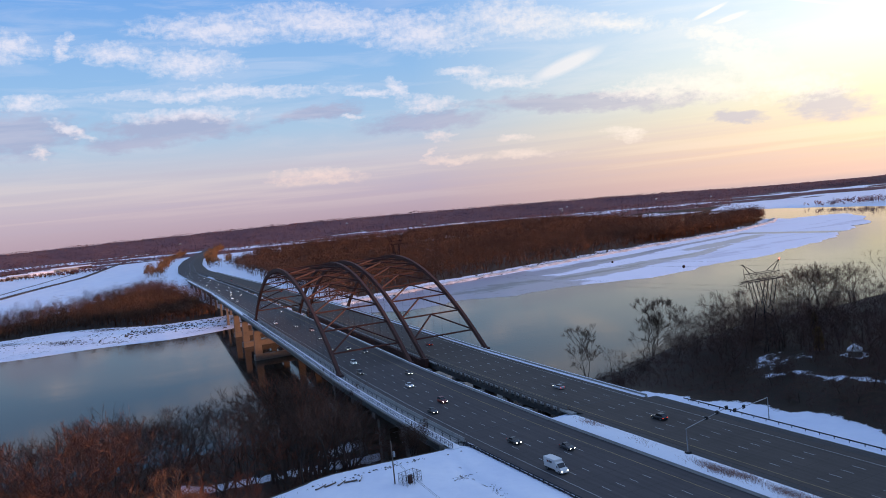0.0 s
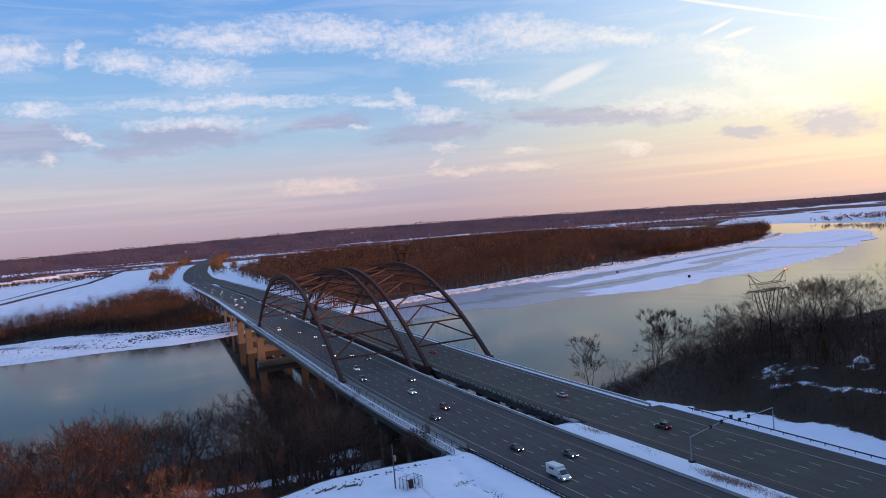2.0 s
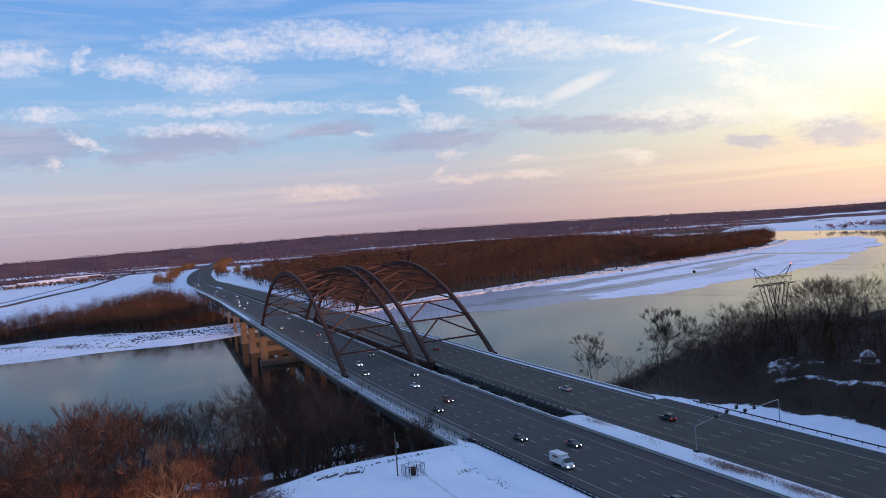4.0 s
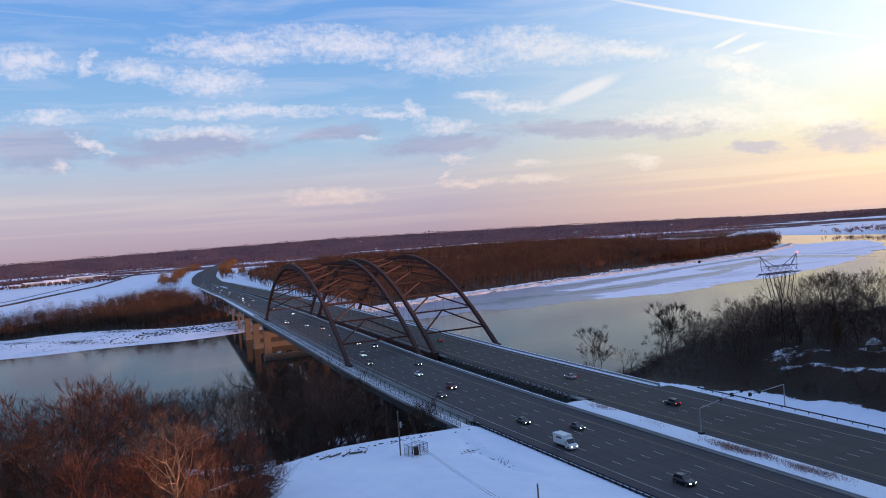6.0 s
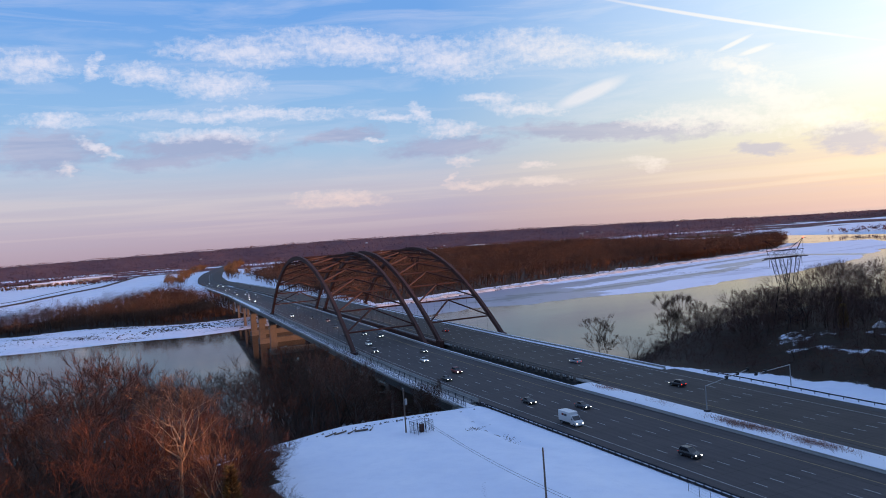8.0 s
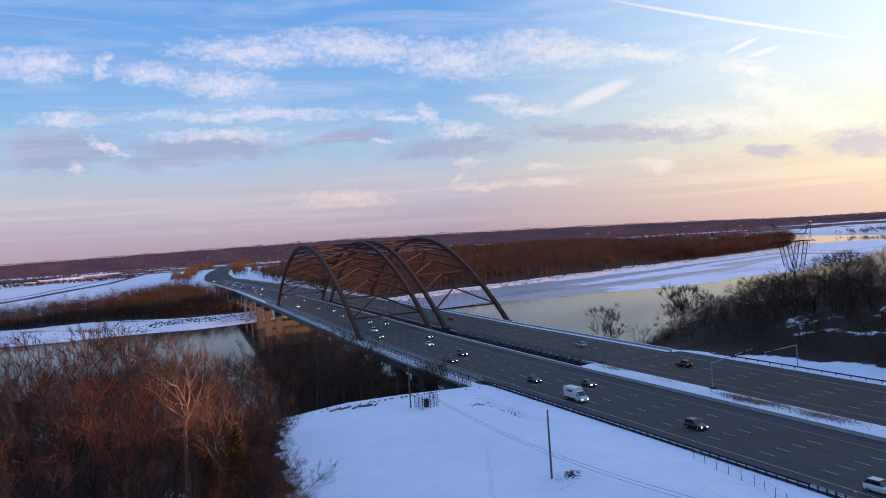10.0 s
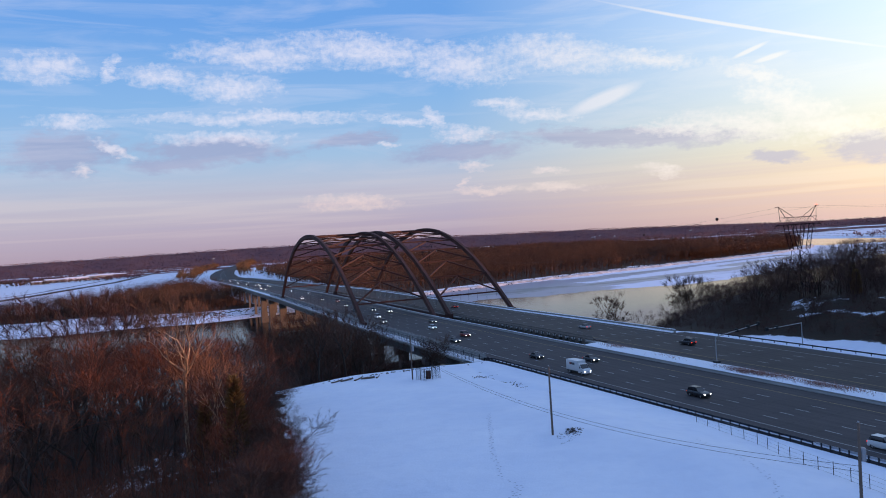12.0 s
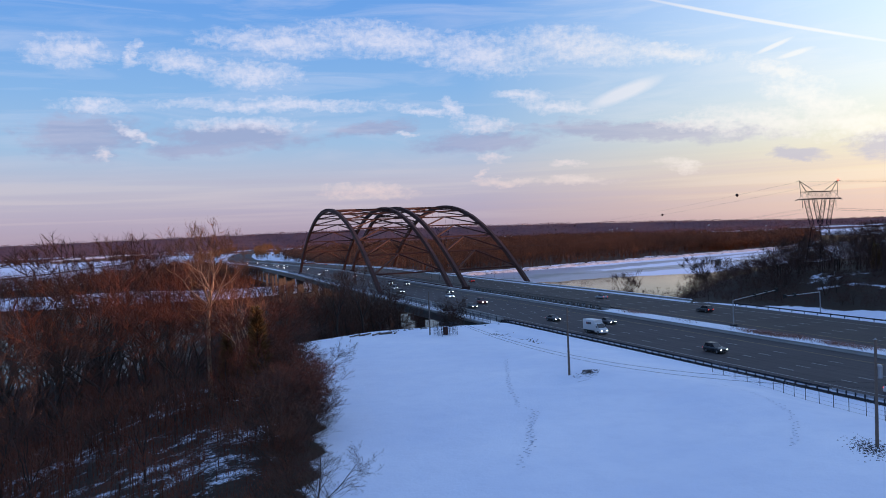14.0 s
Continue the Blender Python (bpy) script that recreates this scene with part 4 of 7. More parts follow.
class Twigs:
    """Collects tapered tubes and slivers as plain vertex and face lists."""

    def __init__(self):
        self.v, self.f = [], []

    def limb(self, pts, radii, n):
        prev = None
        for i, (p, r) in enumerate(zip(pts, radii)):
            d = (pts[min(i + 1, len(pts) - 1)] - pts[max(i - 1, 0)]).normalized()
            u = d.orthogonal().normalized()
            w = d.cross(u)
            base = len(self.v)
            for k in range(n):
                a = 2 * math.pi * k / n
                self.v.append(p + r * (math.cos(a) * u + math.sin(a) * w))
            if prev is not None:
                self.f += [(prev + k, prev + (k + 1) % n, base + (k + 1) % n, base + k) for k in range(n)]
            prev = base

    def sliver(self, a, b, w, rng):
        d = (b - a)
        s = d.cross(Vector((rng.uniform(-1, 1), rng.uniform(-1, 1), rng.uniform(-1, 1)))).normalized() * w
        n = len(self.v)
        self.v += [a - s, a + s, b]
        self.f.append((n, n + 1, n + 2))


def grow(rng, start, way, length, radius, level, wood, crown, spec):
    """One branch and, in turn, its smaller ones."""
    segs = (5, 3, 2, 1)[level]
    pts, radii = [start.copy()], [radius]
    d = way.normalized()
    for i in range(segs):
        bend = Vector((rng.gauss(0, 1), rng.gauss(0, 1), rng.gauss(0, 0.5))) * spec["wobble"] * (0.6 if level == 0 else 1)
        d = (d + bend + Vector((0, 0, spec["lift"] * (0 if level == 0 else 1)))).normalized()
        pts.append(pts[-1] + d * (length / segs))
        radii.append(radius * (1 - (i + 1) / segs * (0.65 if level == 0 else 0.8)))
    (wood if level < 2 else crown).limb(pts, radii, 6 if level == 0 else 4 if level == 1 else 3)
    last = level == spec["levels"] - 1
    count = spec["count"][level]
    for k in range(count):
        u = rng.uniform(spec["bare"] if level == 0 else 0.2, 1.0)
        i = min(int(u * segs), segs - 1)
        p = pts[i].lerp(pts[i + 1], u * segs - i)
        axis_ = (pts[i + 1] - pts[i]).normalized()
        side = axis_.orthogonal().normalized()
        side.rotate(Matrix.Rotation(rng.uniform(0, 2 * math.pi), 3, axis_))
        ang = radians(rng.uniform(*spec["angle"]))
        w = (axis_ * math.cos(ang) + side * math.sin(ang)).normalized()
        ln = length * rng.uniform(*spec["ratio"]) * (1.1 - 0.45 * u)
        if last:
            crown.sliver(p, p + w * ln * 0.9 + Vector((0, 0, 0.12 * ln)), spec["twig"], rng)
        else:
            grow(rng, p, w, ln, max(0.02, radii[i] * 0.55), level + 1, wood, crown, spec)


def sprout(rng, start, way, length, radius, level, wood, crown, spec):
    """A limb that bends, sheds side twigs and then forks into two or more, up to the last tips."""
    segs = 4 if level == 0 else 2
    d, pts, radii = way.normalized(), [start.copy()], [radius]
    for i in range(segs):
        d = (d + Vector((rng.gauss(0, 1), rng.gauss(0, 1), rng.gauss(0, 0.6))) * spec["wobble"] * (0.35 if level == 0 else 1.0) + Vector((0, 0, spec["lift"] if level else 0))).normalized()
        pts.append(pts[-1] + d * (length / segs))
        radii.append(radius * (1 - 0.32 * (i + 1) / segs))
    (wood if level < spec.get("bole", 3) else crown).limb(pts, radii, 7 if level == 0 else 5 if level == 1 else 3)
    ends = level == spec["levels"]
    shed = spec["tips"] if ends else spec["shed"] if level >= 2 else 0
    for k in range(shed):
        u = rng.uniform(0.25, 1.0)
        i = min(int(u * segs), segs - 1)
        p = pts[i].lerp(pts[i + 1], u * segs - i)
        w = (d + Vector((rng.gauss(0, 1), rng.gauss(0, 1), rng.gauss(0.25, 0.8))) * 0.62).normalized()
        crown.sliver(p, p + w * rng.uniform(0.6, 1.25) * spec["tip"], spec["twig"], rng)
    if ends:
        return
    n = rng.choice(spec["first"] if level == 0 else spec["forks"])
    side = d.orthogonal().normalized()
    turn = rng.uniform(0, 2 * math.pi)
    for k in range(n):
        s = side.copy()
        s.rotate(Matrix.Rotation(turn + 2 * math.pi * k / n + rng.gauss(0, 0.35), 3, d))
        ang = radians(rng.uniform(*spec["angle"]) * (0.35 if k == 0 and level and rng.random() < 0.6 else 1.0))
        ln = (spec["limb"] * length / spec["trunk"] if level == 0 else length) * rng.uniform(*spec["ratio"])
        sprout(rng, pts[0].lerp(pts[-1], rng.uniform(spec["low"], 1.0)) if level == 0 and k else pts[-1], d * math.cos(ang) + s * math.sin(ang), ln, max(0.03, radii[-1] * (0.66 if level == 0 else 0.76)), level + 1, wood, crown, spec)


def tree(name, label, seed, h, spec, bark, twig, stems=1, group="bare trees"):
    """A bare tree: a trunk with its limbs, and a crown of fine branches."""
    rng = random.Random(seed)
    t = thing(name, label, "tree", group)
    wood, crown = Twigs(), Twigs()
    shape = sprout if "forks" in spec else grow
    for s in range(stems):
        a = 2 * math.pi * s / stems + rng.uniform(0, 1)
        lean = 0.0 if stems == 1 else 0.28
        shape(rng, Vector((0.3 * math.cos(a) * (stems > 1), 0.3 * math.sin(a) * (stems > 1), -0.8)), Vector((lean * math.cos(a) + rng.uniform(-0.05, 0.05), lean * math.sin(a) + rng.uniform(-0.05, 0.05), 1)), h * spec["trunk"], h * spec["thick"] / (stems ** 0.4), 0, wood, crown, spec)
    k = h / max(v.z for v in crown.v)
    wood.v, crown.v = [v * k for v in wood.v], [v * k for v in crown.v]
    mesh_object("trunk", wood.v, wood.f, bark, t, smooth=True)
    mesh_object("crown", crown.v, crown.f, twig, t)
    return t


TALL = dict(levels=5, first=(3, 4), forks=(2, 2, 3), tips=5, shed=1, tip=1.5, angle=(14, 34), ratio=(0.70, 0.88), wobble=0.13, lift=0.10, trunk=0.36, limb=0.24, low=0.72, thick=0.015, twig=0.018)
WIDE = dict(levels=5, first=(4, 5), forks=(2, 3), tips=6, shed=2, tip=1.5, angle=(20, 44), ratio=(0.68, 0.86), wobble=0.20, lift=0.06, trunk=0.24, limb=0.26, low=0.7, thick=0.018, twig=0.018)
THIN = dict(levels=4, first=(3, 4), forks=(2, 3), tips=7, shed=2, tip=1.5, angle=(10, 26), ratio=(0.75, 0.95), wobble=0.12, lift=0.10, trunk=0.40, limb=0.20, low=0.5, thick=0.011, twig=0.018)
BUSH = dict(levels=3, count=(14, 8, 7), bare=0.15, angle=(20, 60), ratio=(0.35, 0.6), wobble=0.16, lift=0.08, trunk=0.8, thick=0.010, twig=0.024)
FORK = dict(levels=5, first=(3, 4), forks=(2, 2, 3), tips=6, shed=1, tip=1.4, angle=(16, 42), ratio=(0.70, 0.88), wobble=0.20, lift=0.07, trunk=0.28, limb=0.25, low=0.7, thick=0.018, twig=0.015)
GLOBE = dict(levels=6, first=(6,), forks=(2, 2, 3), tips=6, shed=2, tip=1.3, angle=(22, 58), ratio=(0.70, 0.90), wobble=0.17, lift=0.15, trunk=0.62, limb=0.15, low=0.84, bole=5, thick=0.014, twig=0.016)
DENSE = dict(FORK, tips=11, shed=4, tip=1.6, twig=0.017, thick=0.014, angle=(16, 46))
THICKET = dict(BUSH, count=(22, 12, 10), twig=0.03)
HERO = dict(FORK, levels=6, first=(4, 5), tips=6, trunk=0.22, thick=0.018, twig=0.024)

STORE = pose(0, -600, -60)
KINDS = {
    "tall": [tree("bare_tree", "tall bare brown deciduous tree on the wooded bank", s, 20, TALL, M_BARK, M_TWIG) for s in (1, 2, 3)],
    "wide": [tree("bare_tree", "broad bare deciduous tree with spreading limbs", s, 20, WIDE, M_BARK, M_TWIG) for s in (4, 5)],
    "thin": [tree("bare_tree", "slender bare tree with dense upright twigs", s, 20, THIN, M_BARK, M_TWIG) for s in (6, 7, 8)],
    "red": [tree("bare_tree", "bare tree with reddish-brown twigs", s, 20, THIN, M_BARK, M_TWIG_RED) for s in (9, 10)],
    "fork": [tree("bare_tree", "bare deciduous tree with forking limbs and a rounded crown", s, 20, FORK, M_BARK, M_TWIG) for s in (14, 15, 16)],
    "redfork": [tree("bare_tree", "bare round-crowned tree with reddish twigs", s, 20, FORK, M_BARK, M_TWIG_RED) for s in (17, 18)],
    "dense": [tree("bare_tree", "bare tree with a close crown of fine brown twigs", s, 20, DENSE, M_BARK, M_TWIG) for s in (19, 20)],
    "reddense": [tree("bare_tree", "bare tree with a close crown of fine reddish twigs", s, 20, DENSE, M_BARK, M_TWIG_RED) for s in (21, 22)],
    "sapling": [tree("bare_sapling", "young bare tree with fine dark twigs", s, 20, dict(DENSE, bole=1), M_BARK, M_DARKTWIG, 1, "bare saplings") for s in (23, 24, 25)],
    "bush": [tree("bare_shrub", "bare multi-stemmed shrub on the bank", s, 20, BUSH, M_BARK, M_TWIG, 4) for s in (11, 12)],
    "redbush": [tree("bare_shrub", "reddish bare multi-stemmed shrub", s, 20, BUSH, M_BARK, M_TWIG_RED, 4) for s in (13,)],
}
USED = set()


def plant(kind, x, y, top, rng, wide=1.0):
    """A copy of a tree with its foot on the ground and its top at the height given."""
    g = float(height(x, y))
    src = rng.choice(KINDS[kind])
    s = max(0.12, (top - g) / 20.0)
    m = pose(x, y, g, 0, 0, rng.uniform(0, 360)) @ Matrix.Diagonal((s * wide, s * wide, s, 1))
    if src.name not in USED:
        USED.add(src.name)
        src.matrix_basis = m
        return src
    basis = src.matrix_basis.copy()
    src.matrix_basis = Matrix()
    c = copy_thing(src, m)
    src.matrix_basis = basis
    return c


def far_trees(name, label, pts, heights, mat, m, width, seed, spread=1.0):
    """Many distant bare trees in one mesh: a thin stem each and a spray of slender branches."""
    rng = np.random.default_rng(seed)
    n = len(pts)
    x, y = pts[:, 0], pts[:, 1]
    z = height(x, y)
    base = np.stack([x, y, z], 1)
    # points through an egg-shaped crown; branches run up and outwards
    a = rng.uniform(0, 2 * np.pi, (n, m))
    q = rng.uniform(0, 1, (n, m)) ** 0.45
    e = rng.uniform(-1, 1, (n, m))
    reach = heights[:, None] * rng.uniform(0.22, 0.34, (n, 1)) * spread
    ring = q * np.sqrt(1 - e * e) * reach
    lift = heights[:, None] * (0.56 + 0.36 * e * q)
    p = base[:, None, :] + np.stack([np.cos(a) * ring, np.sin(a) * ring, lift], -1)
    tilt = np.clip(0.3 + 0.9 * ring / reach + rng.normal(0, 0.5, (n, m)), -1.2, 1.9)
    ln = rng.uniform(0.06, 0.16, (n, m)) * heights[:, None]
    a = a + rng.normal(0, 0.7, (n, m))
    d = np.stack([np.cos(a) * np.sin(tilt), np.sin(a) * np.sin(tilt), np.cos(tilt)], -1) * ln[..., None]
    p = p - d * 0.5
    side = np.stack([-np.sin(a), np.cos(a), rng.uniform(-0.6, 0.6, (n, m))], -1) * width * rng.uniform(0.6, 1.4, (n, m, 1))
    tri = np.stack([p - side, p + side, p + d], 2).reshape(-1, 3)
    foot = np.stack([np.minimum(0.22, 0.009 * heights), 0 * x, 0 * x], 1)
    stem = np.stack([base + foot - [0, 0, 0.5], base - foot - [0, 0, 0.5], base + np.stack([0 * x, 0 * x, heights * 0.7], 1)], 1).reshape(-1, 3)
    v = np.concatenate([tri, stem]).astype(np.float32)
    me = bpy.data.meshes.new(name)
    k = len(v)
    me.vertices.add(k)
    me.vertices.foreach_set("co", v.ravel())
    me.loops.add(k)
    me.loops.foreach_set("vertex_index", np.arange(k, dtype=np.int32))
    me.polygons.add(k // 3)
    me.polygons.foreach_set("loop_start", (np.arange(k // 3) * 3).astype(np.int32))
    me.update(calc_edges=True)
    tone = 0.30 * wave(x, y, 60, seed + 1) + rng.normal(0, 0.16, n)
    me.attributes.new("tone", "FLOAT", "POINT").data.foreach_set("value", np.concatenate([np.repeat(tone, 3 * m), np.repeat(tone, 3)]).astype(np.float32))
    me.materials.append(mat)
    return tagged(new(name, me), label, "wood", kind="stuff")


def far_wood(name, label, pts, heights, mat, m, size, seed, spread=1.0):
    """Distant bare trees in one mesh: each a stem and a lumpy crown of many small sprays of twigs."""
    rng = np.random.default_rng(seed)
    n = len(pts)
    x, y = pts[:, 0], pts[:, 1]
    base = np.stack([x, y, height(x, y)], 1)
    H = heights[:, None]
    reach = H * rng.uniform(0.15, 0.30, (n, 1)) * spread
    lumps = 6
    la, le, lq = rng.uniform(0, 2 * np.pi, (n, lumps)), rng.uniform(-0.7, 1.0, (n, lumps)), rng.uniform(0.35, 0.75, (n, lumps))
    ring = np.sqrt(1 - le * le) * lq
    centre = np.stack([np.cos(la) * ring * reach, np.sin(la) * ring * reach, H * (0.54 + 0.38 * le * lq)], -1)
    which = rng.integers(0, lumps, (n, m))
    c = np.take_along_axis(centre, which[..., None].repeat(3, 2), 1)
    u = rng.normal(0, 1, (n, m, 3)) + [0, 0, 0.35]
    u /= np.linalg.norm(u, axis=-1, keepdims=True)
    rad = reach[..., None] * rng.uniform(0.36, 0.62, (n, m, 1))
    p = base[:, None, :] + c + u * rad * [1, 1, 1.15]
    # sprays: a short leaning triangle each, its face outwards
    w = u + rng.normal(0, 0.45, (n, m, 3))
    w /= np.linalg.norm(w, axis=-1, keepdims=True)
    t = np.cross(w, rng.normal(0, 1, (n, m, 3)))
    t /= np.linalg.norm(t, axis=-1, keepdims=True)
    b = np.cross(w, t)
    s = size * rng.uniform(0.55, 1.35, (n, m, 1))
    up = u * s * rng.uniform(0.3, 1.2, (n, m, 1))
    tri = np.stack([p - t * s * 0.6 - b * s * 0.4, p + t * s * 0.6 - b * s * 0.4, p + b * s * 0.9 + up], 2)
    whole = c + u * rad - [0, 0, 1] * (H * 0.56)[..., None]
    whole /= np.linalg.norm(whole, axis=-1, keepdims=True) + 1e-6
    nrm = u * 0.6 + whole * 0.6 + rng.normal(0, 0.12, (n, m, 3))
    nrm = np.repeat(nrm[:, :, None, :], 3, 2).reshape(-1, 3)
    foot = np.stack([np.minimum(0.25, 0.010 * heights), 0 * x, 0 * x], 1)
    stem = np.stack([base + foot - [0, 0, 0.5], base - foot - [0, 0, 0.5], base + np.stack([0 * x, 0 * x, heights * 0.75], 1)], 1).reshape(-1, 3)
    v = np.concatenate([tri.reshape(-1, 3), stem]).astype(np.float32)
    nrm = np.concatenate([nrm, np.tile([0.3, -0.9, 0.3], (len(stem), 1))])
    nrm /= np.linalg.norm(nrm, axis=-1, keepdims=True)
    me = bpy.data.meshes.new(name)
    k = len(v)
    me.vertices.add(k)
    me.vertices.foreach_set("co", v.ravel())
    me.loops.add(k)
    me.loops.foreach_set("vertex_index", np.arange(k, dtype=np.int32))
    me.polygons.add(k // 3)
    me.polygons.foreach_set("loop_start", (np.arange(k // 3) * 3).astype(np.int32))
    me.polygons.foreach_set("use_smooth", [True] * (k // 3))
    me.update(calc_edges=True)
    me.normals_split_custom_set_from_vertices(nrm.tolist())
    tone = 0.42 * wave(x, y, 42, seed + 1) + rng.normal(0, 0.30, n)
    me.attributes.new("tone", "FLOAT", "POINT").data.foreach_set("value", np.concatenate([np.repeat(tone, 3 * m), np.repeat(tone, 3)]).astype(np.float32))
    me.materials.append(mat)
    return tagged(new(name, me), label, "wood", kind="stuff")


def wood_edge(y):
    return float(np.interp(y, [-400, -200, -107, -82, -29, 0], [-112, -104, -84, -77, -67, -60]))


def left_top(x, y):
    """How high the trees of the wooded bank reach."""
    lit = np.interp(y, [-100, -60, -45, -30, 0, 30, 60, 100, 140], [8, 9, 13, 16, 14, 10, 7, 3, -3])
    return float(lit - np.interp(x, [-110, -80, -60, -40, -20], [0, 0, 2, 4, 6]) * (y < 60))



def left_woods():
    rng = random.Random(21)
    spots = []
    while len(spots) < 95:
        x, y = rng.uniform(-190, -14), rng.uniform(-100, 158)
        if x < -112 and y < 0 and rng.random() < 0.7:
            continue
        b = float(bluff(x, y))
        if (b < 0.05 and not (y < 0 and x < wood_edge(y) + 1)) or x - RX(y) > -13 or math.hypot(x + 98, y + 176) < 66:
            continue
        if any((x - u) ** 2 + (y - w) ** 2 < 45 for u, w in spots):
            continue
        spots.append((x, y))
        lim = left_top(x, y) + (rng.uniform(0.5, 4.0) if rng.random() < 0.3 else -rng.uniform(0.0, 7.0))
        if y < 10:
            lim = min(lim, 4 + max(0.0, wood_edge(y) + 2 - x) * 3.0)
        g = float(height(x, y))
        kind = rng.choices(["tall", "wide", "thin", "red", "fork", "redfork", "redbush"], [1, 2, 0.8, 1.4, 5.5, 4.5, 1.5])[0]
        if kind in ("bush", "redbush"):
            lim = min(lim, g + rng.uniform(7, 12))
        plant(kind, x, y, max(g + 5, lim), rng)
    for k in range(26):
        y = -104 + k * 3.9
        x = wood_edge(y) - rng.uniform(0.0, 3.5)
        plant(rng.choice(["bush", "redbush", "bush"]), x, y, float(height(x, y)) + rng.uniform(5, 9.5), rng, 1.5)
    for k in range(18):
        y = -118 + k * 3.4
        x = wood_edge(y) - rng.uniform(-0.5, 2.5)
        plant(rng.choice(["bush", "redbush"]), x, y, float(height(x, y)) + rng.uniform(3.5, 6.5), rng, 1.5)
    for x, y, top, kind in ((-38, 22, 17, "tall"), (-30, 37, 14, "wide"), (-47, 13, 16, "tall"), (-24, 62, 9, "tall"), (-20, 92, 5, "wide"), (-55, 27, 14, "thin"), (-41, 50, 10, "wide"), (-109, 30, 19, "fork"), (-87, 18, 25, "fork"), (-97, 44, 18, "wide"), (-84, 60, 15.5, "fork"), (-106, 66, 15, "fork"), (-113, 52, 16, "wide"), (-92, 84, 13.5, "fork"), (-76, 76, 12, "redfork"), (-66, 88, 9, "fork"), (-118, 20, 17, "redfork"), (-103, -4, 20, "redfork"), (-112, 4, 18, "fork"), (-55, 70, 9, "redfork"), (-30, 70, 7, "fork"), (-22, 78, 5, "redfork"), (-31, 100, 12.5, "fork"), (-26, 112, 11, "redfork"), (-22, 102, 11.5, "fork"), (-18, 118, 9, "fork"), (-27, 90, 13, "redfork"), (-14, 104, 7, "fork"), (-20, 128, 8, "wide"), (-36, 92, 9.5, "fork"), (-24, 80, 13.5, "fork"), (-30, 122, 9, "fork"), (-12, 90, 7, "redfork"), (-10, 112, 4, "fork"), (-33, 108, 10, "fork"), (-28, 104, 12, "redfork"), (-20, 112, 9, "fork"), (-24, 94, 12, "fork"), (-16, 98, 6, "redfork"), (-42, 112, 2, "redfork"), (-46, 126, 0.5, "fork"), (-52, 116, 2.5, "redfork"), (-38, 130, 0, "fork"), (-58, 100, 5, "fork"), (-66, 120, 4, "redfork"), (-50, 100, 4, "fork"),
                            (-20, 60, 7, "fork"), (-34, 56, 8, "redfork"), (-60, 112, 5, "wide"), (-16, 140, 0, "redfork"), (-120, 40, 16, "redfork"), (-116, 0, 18, "redfork"), (-124, 12, 17, "fork"), (-108, 14, 20, "redfork"), (-99, 26, 20, "redfork"), (-114, -22, 17, "redfork"), (-122, -14, 17, "fork"), (-104, 54, 17, "fork"), (-87, -14, 17, "redfork"),
                            (-74, -24, 18, "redfork"), (-79, -58, 11, "redfork"), (-88, -60, 11, "redfork"), (-84, -66, 13, "redfork"), (-80, -72, 12, "redfork"), (-92, -64, 13, "fork"), (-37, 40, 10.5, "fork"), (-31, 46, 9.5, "fork"), (-27, 40, 7, "redfork"), (-44, 36, 12, "redfork"), (-22, 48, 6, "fork"), (-76, -70, 11, "red"), (-84, -78, 12, "red"), (-93, -66, 11, "red"),
                            (-86, -84, 10, "reddense"), (-78, -62, 12, "reddense"), (-73, -44, 17, "reddense"), (-92, -78, 10, "dense"), (-98, -70, 11, "reddense"), (-84, -94, 12, "dense"), (-90, -34, 19, "reddense"), (-104, -60, 13, "dense"), (-110, -76, 11, "dense"), (-96, -92, 11, "dense"), (-106, -90, 11, "dense"), (-73, -34, 17, "dense"), (-80, -30, 19, "reddense"), (-70, -12, 12, "dense"), (-118, -64, 14, "dense"), (-97, -26, 18, "dense"), (-112, -40, 17, "dense"), (-103, -18, 18, "dense"),
                            (-89, -45, 20, "redfork"), (-79, -43, 19, "redfork"), (-94, -50, 20, "reddense"), (-99, -43, 22, "redfork"), (-85, -38, 22, "reddense"), (-82, -57, 16, "reddense"), (-88, -55, 17, "redfork"), (-106, -48, 20, "redfork"), (-94, -38, 22, "redfork"), (-75, -50, 14, "redfork")):
        plant(kind, x, y, top, rng)


def brush(name, label, seed, n, x0, x1, y0, y1, keep, tops, lo, hi, mat, m, width, spread=1.0):
    """Dense saplings and brush between the trees."""
    p = scatter(seed, n, x0, x1, y0, y1, keep)
    r = np.random.default_rng(seed)
    h = np.minimum(r.uniform(lo, hi, len(p)) * np.clip(1 + 0.5 * wave(p[:, 0], p[:, 1], 4.5, seed), 0.45, 1.5), np.maximum(2.5, tops(p[:, 0], p[:, 1]) - height(p[:, 0], p[:, 1])) * np.clip(1 + 0.4 * wave(p[:, 0], p[:, 1], 3.4, seed + 2), 0.5, 1.5))
    return far_trees(name, label, p, h, mat, m, width, seed, spread)


def scatter(seed, n, x0, x1, y0, y1, keep):
    rng = np.random.default_rng(seed)
    p = np.stack([rng.uniform(x0, x1, n), rng.uniform(y0, y1, n)], 1)
    return p[keep(p[:, 0], p[:, 1])]


def heights_for(p, mean, dev, seed):
    r = np.random.default_rng(seed)
    return np.clip(r.normal(mean, dev, len(p)) * (1 + 0.20 * wave(p[:, 0], p[:, 1], 38, 2)), mean * 0.35, mean * 1.7)


